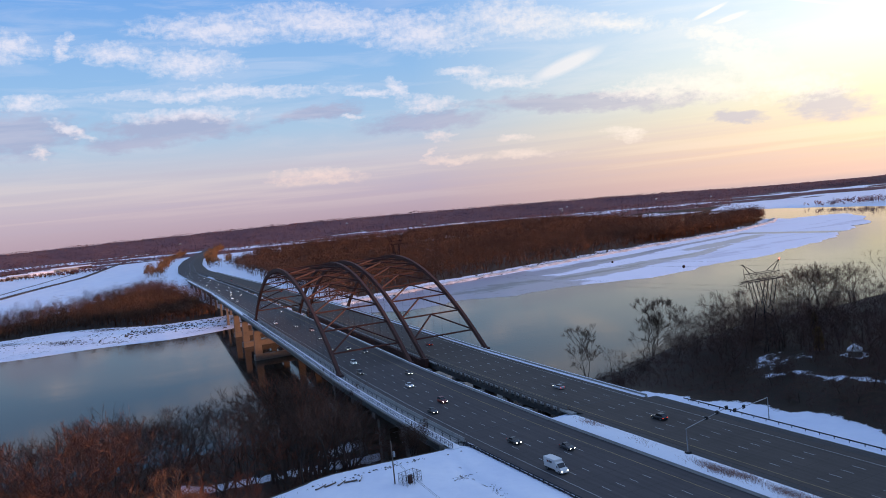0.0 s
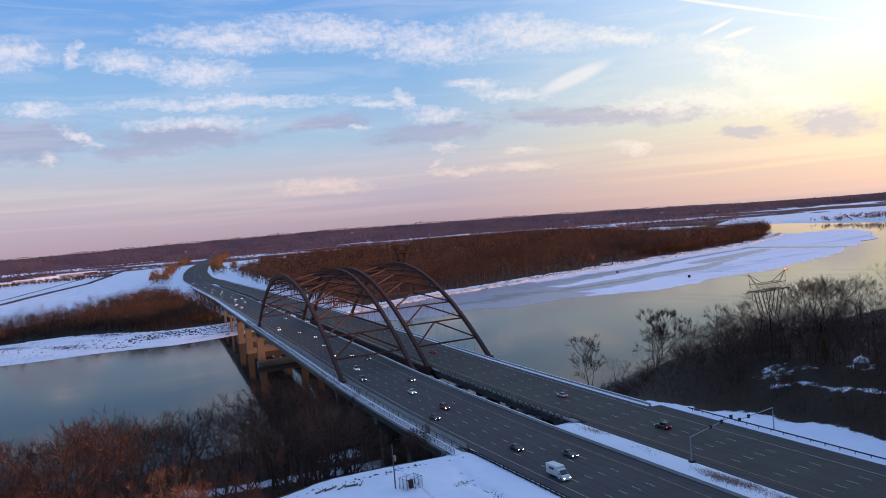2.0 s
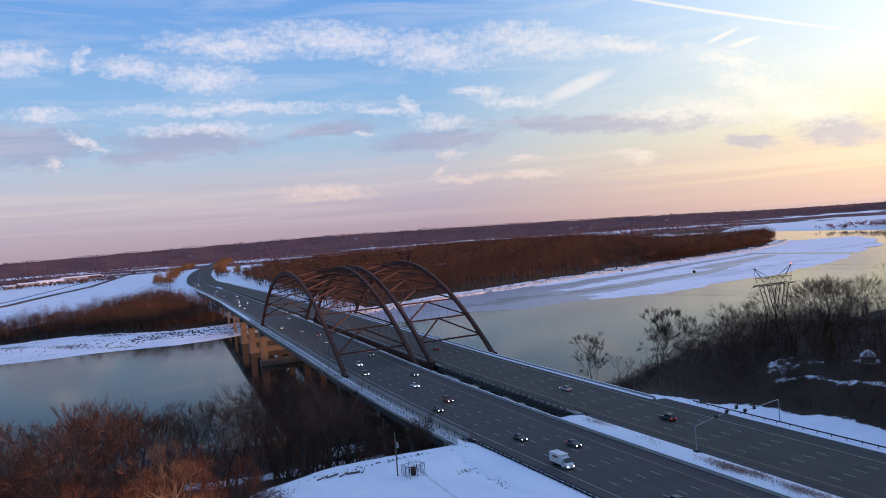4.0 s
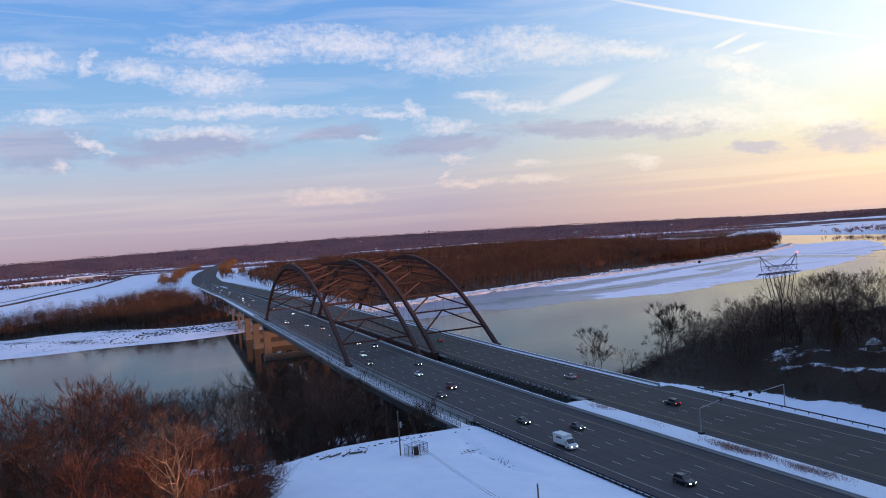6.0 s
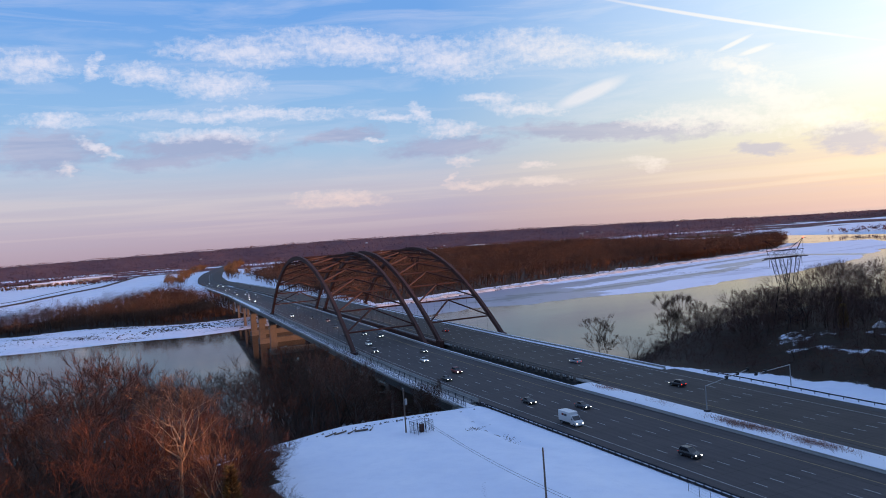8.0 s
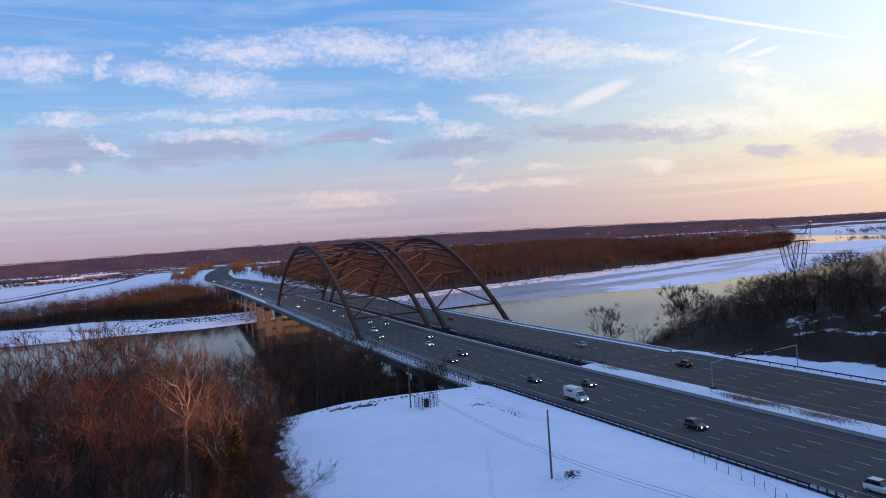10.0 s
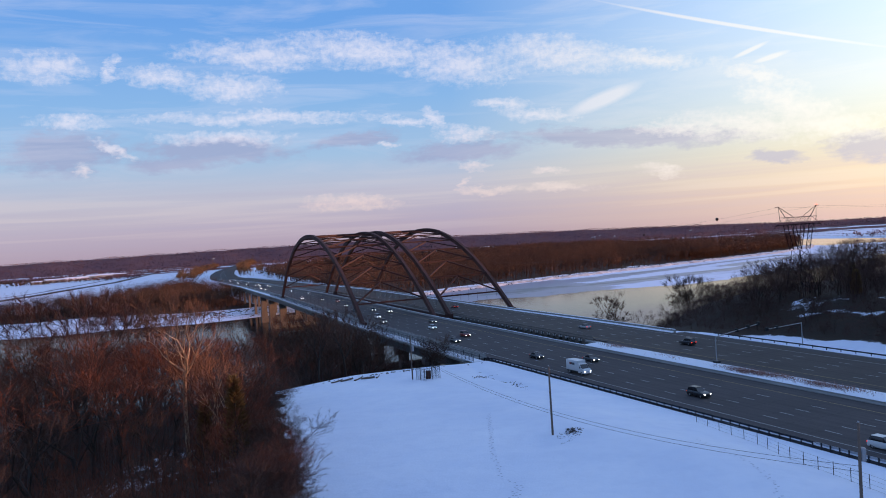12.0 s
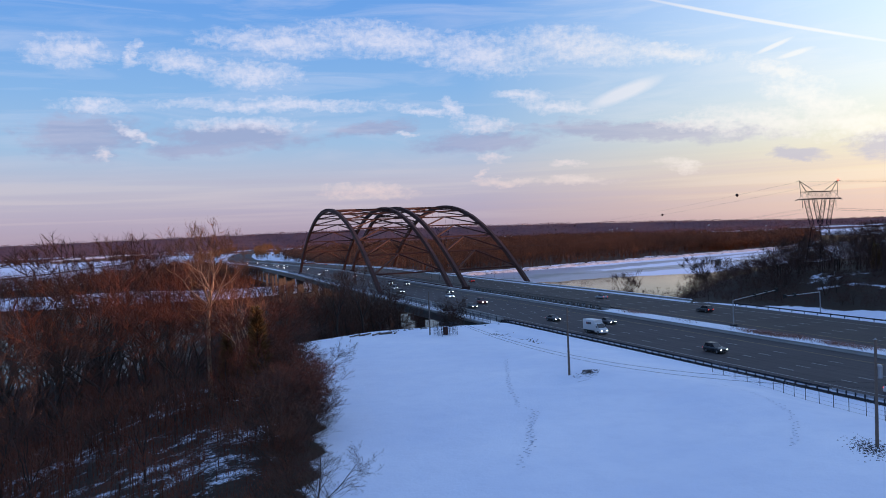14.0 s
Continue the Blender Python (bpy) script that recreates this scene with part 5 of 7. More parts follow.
def left_brush_area(x, y):
    off = x - np.interp(y, _ry, _rx)
    edge = np.interp(y, [-400, -200, -107, -82, -29, 0], [-112, -104, -84, -77, -67, -60])
    return ((bluff(x, y) > 0.06) | ((y < 0) & (x < edge))) & (off < -12) & (np.hypot(x + 98, y + 176) > 60) & (river_side(x, y)[0] > 3)


def right_strip(y):
    return np.interp(y, [-140, -60, -20, -8, 0, 12, 40, 130], [78, 75, 75, 71, 66, 64.5, 64, 80])


def right_top(x, y):
    a = np.degrees(np.arctan2(x + 98, y + 176))
    return np.interp(a, [33, 38, 40.5, 42, 44.2, 45.5, 48.4, 50, 56], [-14, -8, -4, 5, 10, 14, 19, 22, 26]) - np.clip(y - 60, 0, 90) * 0.04


def right_brush_area(x, y):
    patch = np.hypot((x - 98) / 9, (y + 1) / 8) > 1
    path = (np.abs(x - 96 - 1.5 * np.sin(y / 7)) > 2.2) | (y > -8) | (y < -46)
    return (x > right_strip(y) + 2) & patch & path & (np.hypot(x - 114, y + 15) > 5) & (river_side(x, y)[0] > 3)


def right_woods():
    rng = random.Random(22)
    spots = []
    while len(spots) < 95:
        x, y = rng.uniform(66, 260), rng.uniform(-90, 128)
        if not right_brush_area(np.array(x), np.array(y)) or math.hypot(x - 105, y - 13) < 6:
            continue
        if (x > 190 and y < 0) or any((x - u) ** 2 + (y - w) ** 2 < 34 for u, w in spots):
            continue
        spots.append((x, y))
        g = float(height(x, y))
        top = float(right_top(x, y)) - abs(rng.gauss(0, 3.0))
        top = min(top, g + 5 + (x - float(right_strip(y))) * 0.4, g + 34)
        if 92 < x < 128 and y < 12:
            top = min(top, g + 11)
        kind = rng.choices(["tall", "wide", "dense", "fork", "bush"], [1, 2, 6, 3, 1.0])[0]
        plant(kind, x, y, max(g + 5, top), rng)


left_woods()
right_woods()
SHRUBS, SAPLINGS = [], []
rng_ = random.Random(5)
for _ in range(400):
    x_, y_ = rng_.uniform(66, 150), rng_.uniform(-70, 60)
    if len(SHRUBS) < 42 and bool(right_brush_area(np.array(x_), np.array(y_))) and all(math.hypot(x_ - u_, y_ - v_) > 5 for u_, v_ in SHRUBS):
        SHRUBS.append((x_, y_))
        plant("bush", x_, y_, float(height(x_, y_)) + min(7.5, 2.6 + (x_ - float(right_strip(y_))) * 0.16) * rng_.uniform(0.8, 1.25), rng_, 1.5)
for _ in range(1500):
    x_, y_ = rng_.uniform(70, 150), rng_.uniform(-60, 90)
    if len(SAPLINGS) < 130 and bool(right_brush_area(np.array(x_), np.array(y_))) and all(math.hypot(x_ - u_, y_ - v_) > 4.5 for u_, v_ in SAPLINGS):
        SAPLINGS.append((x_, y_))
        tall_ = min(11.0, 3.0 + (x_ - float(right_strip(y_))) * 0.25) * rng_.uniform(0.7, 1.3)
        plant("sapling", x_, y_, min(float(height(x_, y_)) + tall_, max(float(height(x_, y_)) + 3.0, float(right_top(x_, y_)))), rng_, 1.5)
for x_, y_, top_ in ((120, 88, 2), (132, 84, 5.5), (141, 90, 7), (126, 70, 4.5), (112, 100, -3), (136, 100, 2), (148, 96, 9), (104, 84, -1), (96, 70, -2), (98, 20, 18), (111, 23, 20), (104, 27, 19), (94, 15, 15), (116, 18, 20), (97, 11, 17.5), (103, 8, 20), (107, 5, 20), (111, 8, 21), (114, 3, 20), (101, 14, 19), (124, 6, 21), (132, -4, 22), (140, -12, 24), (146, 4, 25), (136, 10, 23)):
    plant(rng_.choice(["fork", "dense", "dense"]), x_, y_, top_, rng_)
brush("brush", "dense reddish-brown saplings and brush on the wooded slope", 61, 2600, -170, -20, -110, 60, left_brush_area,
      lambda x, y: np.interp(y, [-110, -60, 0, 60], [6, 7, 6, 0]), 2.5, 7, M_TWIG_RED, 40, 0.026, 1.3)
brush("brush", "close thicket of thin reddish saplings at the edge of the snow field", 66, 1100, -140, -78, -126, -52, lambda x, y: (x < np.interp(y, [-400, -200, -107, -82, -29, 0], [-112, -104, -84, -77, -67, -60]) - 1) & (np.hypot(x + 98, y + 176) > 48),
      lambda x, y: np.interp(y, [-126, -100, -52], [4, 6, 9]) + 0 * x, 4, 9.5, M_TWIG_RED, 70, 0.026, 1.3)
brush("brush", "dense brown saplings and brush on the river flat", 62, 2400, -190, 20, -60, 165, left_brush_area,
      lambda x, y: np.interp(y, [-60, 0, 60, 165], [6, 6, -2, -10]), 3, 9, M_DARKTWIG, 40, 0.032, 1.2)
brush("brush", "dark tangled brush on the shaded hillside", 63, 2000, 60, 220, -110, 140, right_brush_area,
      lambda x, y: np.minimum(right_top(x, y) - 6, height(x, y) + 1.8 + (x - right_strip(y)) * 0.2), 3, 12, M_DARKTWIG, 60, 0.05, 1.4)
brush("brush", "low dark brush at the foot of the hillside", 65, 1500, 64, 118, -80, 60, right_brush_area, lambda x, y: height(x, y) + 1.7 + (x - right_strip(y)) * 0.11, 2.0, 6, M_DARKTWIG, 36, 0.07, 1.7)
# added out of view to the right, tall enough to shade the left woods
brush("brush", "unseen dark brush beside the highway, added to block the low sun", 64, 4200, 84, 330, -420, 90, lambda x, y: (x > 86) & (np.degrees(np.arctan2(x + 98, y + 176)) > 57.5), lambda x, y: np.interp(y, [-200, -130, -90, -60], [25, 27, 34, 39]) + 0 * x, 12, 30, M_DARKTWIG, 44, 0.18, 1.4)

brush("brush", "brown undergrowth between the trees of the slope", 67, 1500, -160, -66, -45, 60, left_brush_area, lambda x, y: np.interp(y, [-45, 0, 60], [7, 4, -2]) + 0 * x, 5, 12, M_DARKTWIG, 60, 0.026, 1.3)

# single trees that stand out
syc = tree("sycamore_tree", "tall pale-barked sycamore lit by the low sun", 31, 30, GLOBE, M_PALEBARK, M_TWIG_SUNLIT, 1)
syc.matrix_basis = pose(-84.3, -50, float(height(-84.3, -50)), 0, 0, 20) @ Matrix.Diagonal((0.85, 0.85, (27.5 - float(height(-84.3, -50))) / 30.0, 1))
syc = tree("sycamore_tree", "smaller pale-barked sycamore beside the tall one", 33, 22, FORK, M_PALEBARK, M_TWIG_SUNLIT, 2)
syc.matrix_basis = pose(-79.5, -52, float(height(-79.5, -52)), 0, 0, 70) @ Matrix.Diagonal((0.7, 0.7, (19.5 - float(height(-79.5, -52))) / 22.0, 1))
for i_, (x_, y_, top_, sp_, lab_) in enumerate((
        (174, 146, 8.5, dict(FORK, levels=6, first=(4,), forks=(2, 3), tips=9, angle=(12, 34), lift=0.07, wobble=0.2, trunk=0.16, thick=0.018, twig=0.04), "large lone bare cottonwood on the river bank"), (118, 128, 4.0, dict(FORK, levels=6, angle=(11, 30), wobble=0.18, trunk=0.16, thick=0.015, tips=8, twig=0.04), "lone bare tree beside the bridge"),
        (-78, 101, 10.0, HERO, "large bare cottonwood above the river"), (-100, 92, 8.0, HERO, "bare cottonwood above the river"),
        (-34, 38, 8.0, WIDE, "dark bare tree beside the footpath"), (-14.5, 22, 7.5, THICKET, "bushy bare tree beside the abutment"),
        (-80.5, -86, 10.0, THICKET, "bare thicket spreading over the snow field"),
        (-99.5, 2, 27.3, dict(HERO, tips=9, twig=0.03), "large dark bare tree above the wooded slope"), (-91, 7, 26.6, dict(HERO, tips=9, twig=0.03), "large dark bare tree above the wooded slope"))):
    t_ = tree("bare_tree", lab_, 40 + i_, 24, sp_, M_BARK, M_DARKTWIG if i_ > 5 else M_TWIG, 3 if sp_ is BUSH else 5 if sp_ is THICKET else 1 + (i_ == 2))
    g_ = float(height(x_, y_))
    s_h = (top_ - g_) / 24.0
    w_h = s_h * (1.9 if i_ == 6 else 1)
    t_.matrix_basis = pose(x_, y_, g_, 0, 0, 40 * i_) @ Matrix.Diagonal((w_h, w_h, s_h, 1))


def cedar(x, y, h, seed):
    """An evergreen: a straight stem with drooping tufts of fine spray."""
    rng = random.Random(seed)
    t = thing("cedar_tree", "bronze-green cedar among the bare trees", "tree", "cedars", m=pose(x, y, float(height(x, y))))
    bm = bmesh.new()
    tube(bm, (0, 0, -0.5), (0, 0, h * 0.95), 0.22, 0.03, 6)
    part("trunk", bm, M_BARK, t)
    tw = Twigs()
    for i in range(1500):
        u = rng.random() ** 0.8
        z = h * (0.10 + 0.9 * u)
        r = h * 0.17 * (1 - u) ** 0.7 * rng.uniform(0.35, 1.1) + 0.1
        a = rng.uniform(0, 2 * math.pi)
        p = Vector((r * math.cos(a), r * math.sin(a), z + rng.uniform(-0.3, 0.3)))
        d = Vector((math.cos(a), math.sin(a), rng.uniform(0.1, 1.2))).normalized() * rng.uniform(0.5, 1.1)
        tw.sliver(p - d * 0.4, p + d, rng.uniform(0.06, 0.13), rng)
    mesh_object("foliage", tw.v, tw.f, M_CEDAR, t)
    return t


for x_, y_, h_, s_ in ((-79, -60, 12.5, 1), (-82, -52, 9, 2), (110, -6, 7.5, 3), (128, 10, 9, 4)):
    cedar(x_, y_, h_, s_)




def left_far(x, y):
    far = river_side(x, y)[1]
    return (far > shore(x)) & (x < 56 + 0.03 * (y - 560)) & (y < np.interp(x, [-500, -143, -65, 42, 80], [860, 860, 960, 1180, 1150]))


p_ = scatter(1, 7500, -420, 80, 600, 1300, left_far)
far_wood("far_bank_wood", "bare brown wood on the far bank beside the bridge", p_, heights_for(p_, 20, 5.0, 1), M_FARWOOD, 210, 0.36, 1, 1.15)
p_ = scatter(7, 12000, -420, 80, 600, 1300, lambda x, y: left_far(x, y) & (river_side(x, y)[1] < 240))
far_wood("far_bank_wood", "low brown undergrowth of the far bank wood", p_, heights_for(p_, 9, 2.5, 7), M_FARWOOD, 60, 0.36, 7, 1.6)
p_ = scatter(6, 420, -420, 80, 600, 1300, left_far)
far_wood("far_bank_wood", "taller bare trees standing out of the far bank wood", p_, heights_for(p_, 27, 3.5, 6), M_GOLDWOOD, 300, 0.28, 6, 1.0)


def isle(x, y):
    far = river_side(x, y)[1]
    gap = np.hypot((x - 285) / 38, (y - 860) / 60) > 1
    return (far > 40) & (x > 150 + 0.115 * (y - 600) + 10) & (y < np.interp(x, [150, 300, 500, 900, 1250, 1400], [1250, 1700, 2250, 2450, 1700, 1500])) & (x < 1258) & gap


p_ = scatter(2, 5200, 150, 900, 620, 1150, isle)
far_wood("island_wood", "dense bare brown wood along the far river bank", p_, heights_for(p_, 26, 6.0, 2), M_FARWOOD, 150, 0.44, 2, 1.2)
p_ = scatter(8, 6000, 150, 1260, 620, 1200, lambda x, y: isle(x, y) & (river_side(x, y)[1] < 75))
far_wood("island_wood", "low brown undergrowth along the river bank", p_, heights_for(p_, 10, 3.0, 8), M_FARWOOD, 36, 0.6, 8, 1.5)
p_ = scatter(3, 12500, 200, 1390, 800, 2450, lambda x, y: isle(x, y) & ((y > 1100) | (x > 860)))
far_wood("island_wood", "bare brown wood reaching to the wooded point", p_, heights_for(p_, 25, 5.5, 3), M_FARWOOD, 44, 1.15, 3, 1.25)


p_ = scatter(4, 7000, 780, 1300, 780, 1250, lambda x, y: isle(x, y) & (river_side(x, y)[1] < 130))
far_wood("island_wood", "bare brown wood on the wooded point", p_, heights_for(p_, 25, 4.0, 4), M_FARWOOD, 60, 0.85, 4, 1.25)


def clump(cx, cy, rx, ry, n, h, seed, label, mat=None):
    r = np.random.default_rng(seed)
    a, q = r.uniform(0, 2 * np.pi, n), np.sqrt(r.uniform(0, 1, n))
    p = np.stack([cx + rx * q * np.cos(a), cy + ry * q * np.sin(a)], 1)
    far_wood("tree_clump", label, p, heights_for(p, h, h * 0.18, seed), mat or M_FARWOOD, 30, 1.6, seed)


def tree_row(off, dev, y0, y1, n, h, seed, label):
    """Trees in a strip beside the far highway."""
    r = np.random.default_rng(seed)
    y = r.uniform(y0, y1, n)
    p = np.stack([np.interp(y, _ry, _rx) + off + r.uniform(-dev, dev, n), y], 1)
    far_wood("tree_clump", label, p, heights_for(p, h, h * 0.2, seed), M_GOLDWOOD, 170, 0.62, seed, 0.95)


tree_row(82, 15, 1770, 3300, 330, 26, 13, "row of golden-brown bare trees right beside the highway")
tree_row(118, 7, 1790, 1960, 26, 26, 14, "small clump of golden-brown bare trees in the snow field")
tree_row(-44, 14, 2080, 3000, 180, 23, 12, "row of bare golden trees beside the far highway")
tree_row(-50, 20, 1600, 1830, 70, 27, 11, "clump of bare brown trees beside the far highway")
tree_row(-36, 12, 1790, 1960, 26, 25, 15, "bare brown trees at the bend of the highway")
clump(-330, 2350, 330, 40, 260, 12, 16, "line of bare trees across the snow plain")
clump(-420, 2750, 420, 60, 320, 13, 17, "bare tree belt beyond the warehouses")


def far_band(seed, n, r0, r1, a0, a1, h, label, m=14):
    r = np.random.default_rng(seed)
    rr, aa = np.sqrt(r.uniform(r0 ** 2, r1 ** 2, n)), np.radians(r.uniform(a0, a1, n))
    x, y = -98 + rr * np.sin(aa), -176 + rr * np.cos(aa)
    k = ((wave(np.degrees(aa) * 30, rr, 120, seed) > -0.25) | (rr > 4250)) & (river_side(x, y)[1] > 12)
    off = x - np.interp(y, _ry, _rx)
    k &= (off < -25) | (off > 75) | (rr > 4250)
    p = np.stack([x, y], 1)[k]
    far_wood("distant_wood", label, p, heights_for(p, h, h * 0.2, seed), M_HAZEWOOD, m, 1.7, seed, 1.15)


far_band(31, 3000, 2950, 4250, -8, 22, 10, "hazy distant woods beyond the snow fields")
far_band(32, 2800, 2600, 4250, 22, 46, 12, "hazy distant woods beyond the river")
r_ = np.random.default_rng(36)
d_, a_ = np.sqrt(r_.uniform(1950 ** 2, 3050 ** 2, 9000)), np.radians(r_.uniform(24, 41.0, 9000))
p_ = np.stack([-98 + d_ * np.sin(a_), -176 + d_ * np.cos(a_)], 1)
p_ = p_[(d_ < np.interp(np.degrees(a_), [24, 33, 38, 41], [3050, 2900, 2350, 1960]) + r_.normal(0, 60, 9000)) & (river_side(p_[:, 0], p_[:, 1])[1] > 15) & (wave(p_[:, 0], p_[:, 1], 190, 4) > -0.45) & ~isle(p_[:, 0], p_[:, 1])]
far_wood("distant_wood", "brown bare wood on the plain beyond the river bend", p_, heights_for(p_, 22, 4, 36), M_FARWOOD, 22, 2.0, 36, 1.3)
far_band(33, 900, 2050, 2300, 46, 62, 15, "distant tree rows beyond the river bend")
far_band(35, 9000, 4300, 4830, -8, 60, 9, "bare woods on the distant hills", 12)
far_band(34, 700, 2500, 2680, -6, 4, 12, "distant tree line across the snow field")

# ---- roadside things ----


def ground_z(x, y):
    return float(height(x, y))


def utility_pole(x, y, h, gear, lean=0.0):
    p = thing("utility_pole", "weathered wooden utility pole standing in the snow", "utility pole", "utility poles", m=pose(x, y, ground_z(x, y) - 0.1, 0, lean))
    bm = bmesh.new()
    tube(bm, (0, 0, -0.6), (0, 0, h), 0.17, 0.12, 10)
    part("shaft", bm, M_POLE, p)
    bm = bmesh.new()
    tube(bm, (0, 0, h - 0.02), (0, 0, h + 0.10), 0.14, 0.05, 8)
    part("cap", bm, M_STEEL, p)
    if gear:
        bm = bmesh.new()
        tube(bm, (0.45, 0, h - 3.6), (0.45, 0, h - 2.5), 0.28, 0.28, 12)
        tube(bm, (0.45, 0, h - 2.5), (0.45, 0, h - 2.35), 0.28, 0.15, 12)
        part("transformer", bm, M_STEEL, p, "grey transformer can")
        bm = bmesh.new()
        beam(bm, (0.1, 0, h - 3.3), (0.3, 0, h - 3.3), 0.1, 0.1)
        beam(bm, (0.1, 0, h - 2.8), (0.3, 0, h - 2.8), 0.1, 0.1)
        part("bracket", bm, M_DARK, p)
    return p


utility_pole(-31.4, -6.7, 9.9, True)
utility_pole(-36.7, -73.3, 10.0, False)
utility_pole(-34.3, -122.3, 10.0, True, 1.0)


def cable(name, label, a, b, sag, r, mat=None, n=24):
    a, b = Vector(a), Vector(b)
    bm = bmesh.new()
    pts = []
    for i in range(n + 1):
        u = i / n
        p = a.lerp(b, u)
        p.z -= 4 * sag * u * (1 - u)
        pts.append(p)
    tw = Twigs()
    tw.limb(pts, [r] * len(pts), 4)
    bm.free()
    return tagged(mesh_object(name, tw.v, tw.f, mat or M_BLACK), label, "cable", "overhead lines")


for z0_, z1_ in ((6.6, 8.0), (6.2, 7.5)):
    cable("overhead_wire", "thin black wire strung between the poles", (-31.4, -6.7, z0_), (-34.3, -122.3, z1_), 3.6, 0.022)


def cage(x, y):
    """A wire enclosure round a meter cabinet."""
    c = thing("fenced_enclosure", "small chain-link enclosure round a dark cabinet", "enclosure", m=pose(x, y, ground_z(x, y), 0, 0, 14))
    w, d, h = 2.1, 1.5, 2.5
    for px, py in ((-w, -d), (0, -d), (w, -d), (w, 0), (w, d), (0, d), (-w, d), (-w, 0)):
        bm = bmesh.new()
        tube(bm, (px, py, -0.3), (px, py, h + 0.15), 0.05, 0.05, 6)
        part("post", bm, M_DARK, c)
    for (ax, ay), (bx, by) in zip(((-w, -d), (w, -d), (w, d), (-w, d)), ((w, -d), (w, d), (-w, d), (-w, -d))):
        bm = bmesh.new()
        beam(bm, (ax, ay, h), (bx, by, h), 0.06, 0.06)
        n = 9
        for i in range(1, n):
            u = i / n
            beam(bm, (ax + (bx - ax) * u, ay + (by - ay) * u, 0), (ax + (bx - ax) * u, ay + (by - ay) * u, h), 0.02, 0.02)
        for k in range(1, 7):
            beam(bm, (ax, ay, h * k / 7), (bx, by, h * k / 7), 0.02, 0.02)
        part("mesh_panel", bm, M_DARK, c, "wire mesh panel")
    bm = bmesh.new()
    box(bm, -0.5, -0.35, 0, 0.5, 0.35, 1.7, 0.05)
    box(bm, -0.56, -0.41, 1.7, 0.56, 0.41, 1.78, 0.02)
    part("cabinet", bm, M_RUST, c, "dark rusted cabinet")


cage(-28.4, -8.6)


def rock_mesh(seed, n, spread, size):
    """Loose stones and clods lying about a spot."""
    rng = random.Random(seed)
    tw = Twigs()
    for _ in range(n):
        x, y = rng.gauss(0, spread[0]), rng.gauss(0, spread[1])
        s = rng.uniform(*size)
        b = len(tw.v)
        for k in range(5):
            a = 2 * math.pi * k / 5 + rng.uniform(-0.3, 0.3)
            tw.v.append(Vector((x + s * math.cos(a) * rng.uniform(0.7, 1.3), y + s * math.sin(a) * rng.uniform(0.7, 1.3), -0.05)))
        tw.v.append(Vector((x + rng.uniform(-0.2, 0.2) * s, y, s * rng.uniform(0.35, 0.7))))
        tw.f += [(b + k, b + (k + 1) % 5, b + 5) for k in range(5)]
    return tw


def drape(tw, cx, cy, rz=0.0):
    """Lay loose geometry on the ground round a spot."""
    c, s = math.cos(rz), math.sin(rz)
    out = []
    xs = np.array([cx + c * v.x - s * v.y for v in tw.v])
    ys = np.array([cy + s * v.x + c * v.y for v in tw.v])
    zs = height(xs, ys)
    for v, x, y, z in zip(tw.v, xs, ys, zs):
        out.append((x, y, z + v.z))
    return out


def litter_patch(name, label, cx, cy, rz, seed, n, spread, size, mat):
    tw = rock_mesh(seed, n, spread, size)
    tagged(mesh_object(name, drape(tw, cx, cy, rz), tw.f, mat), label, "debris", kind="stuff")


litter_patch("weed_stubble", "dark weed stubble poking through the snow by a pole", -35, -75.2, 0.75, 1, 260, (1.7, 0.6), (0.05, 0.15), M_ROCK)
litter_patch("weed_stubble", "dark weed stubble poking through the snow by a pole", -35.2, -122.4, 0.95, 2, 620, (2.0, 0.8), (0.05, 0.15), M_ROCK)
litter_patch("rubble", "dark rocks showing through the snow above the bank", -16.5, -11.5, 0.5, 3, 70, (1.8, 0.7), (0.07, 0.30), M_ROCK)
litter_patch("rubble", "dark rocks in a shallow gully beside the highway", -14.6, -24, 1.5, 4, 50, (2.4, 0.5), (0.07, 0.28), M_ROCK)
litter_patch("rubble", "dark stones along the crest of the bank", -28, 5.5, 0.05, 5, 60, (8, 0.7), (0.12, 0.45), M_ROCK)
litter_patch("rubble", "driftwood and stones on the far shore", 8, 618, 0.05, 6, 300, (36, 12), (0.4, 1.7), M_ROCK)
litter_patch("rubble", "driftwood and stones on the far shore", -120, 640, -0.1, 7, 120, (50, 14), (0.3, 1.2), M_ROCK)
for i_, (x_, y_, s_x) in enumerate(((230, 640, 70), (400, 704, 80), (560, 760, 90), (730, 822, 100), (900, 865, 90), (1080, 925, 110))):
    litter_patch("rubble", "dark stones and snags along the icy far bank", x_, y_, math.atan2(60, 170), 10 + i_, 260, (s_x, 7), (0.4, 1.9), M_ROCK)


def logs(x, y):
    rng = random.Random(8)
    for i in range(5):
        px, py = x + i * 2.3 + rng.uniform(-0.5, 0.5), y + rng.uniform(-0.3, 0.9)
        t = tagged(new("log"), "dark fallen log half buried in snow", "log", "fallen logs")
        t.matrix_world = pose(px, py, ground_z(px, py) + 0.2, 0, rng.uniform(-6, 6), rng.uniform(-70, 60))
        bm = bmesh.new()
        r = rng.uniform(0.2, 0.32)
        tube(bm, (-1.6, 0, 0), (1.5, 0, 0.05), r, r * 0.75, 9)
        tube(bm, (0.4, 0, 0.05), (0.9, 0.5, 0.5), r * 0.35, r * 0.15, 6)
        part("stem", bm, M_POLE, t)
        bm = bmesh.new()
        box(bm, -1.3, -r * 0.6, r * 0.72, 1.2, r * 0.6, r * 1.05, 0.06)
        part("snow_cap", bm, M_SNOW, t, "snow lying on the log")


logs(-45.5, 2.0)


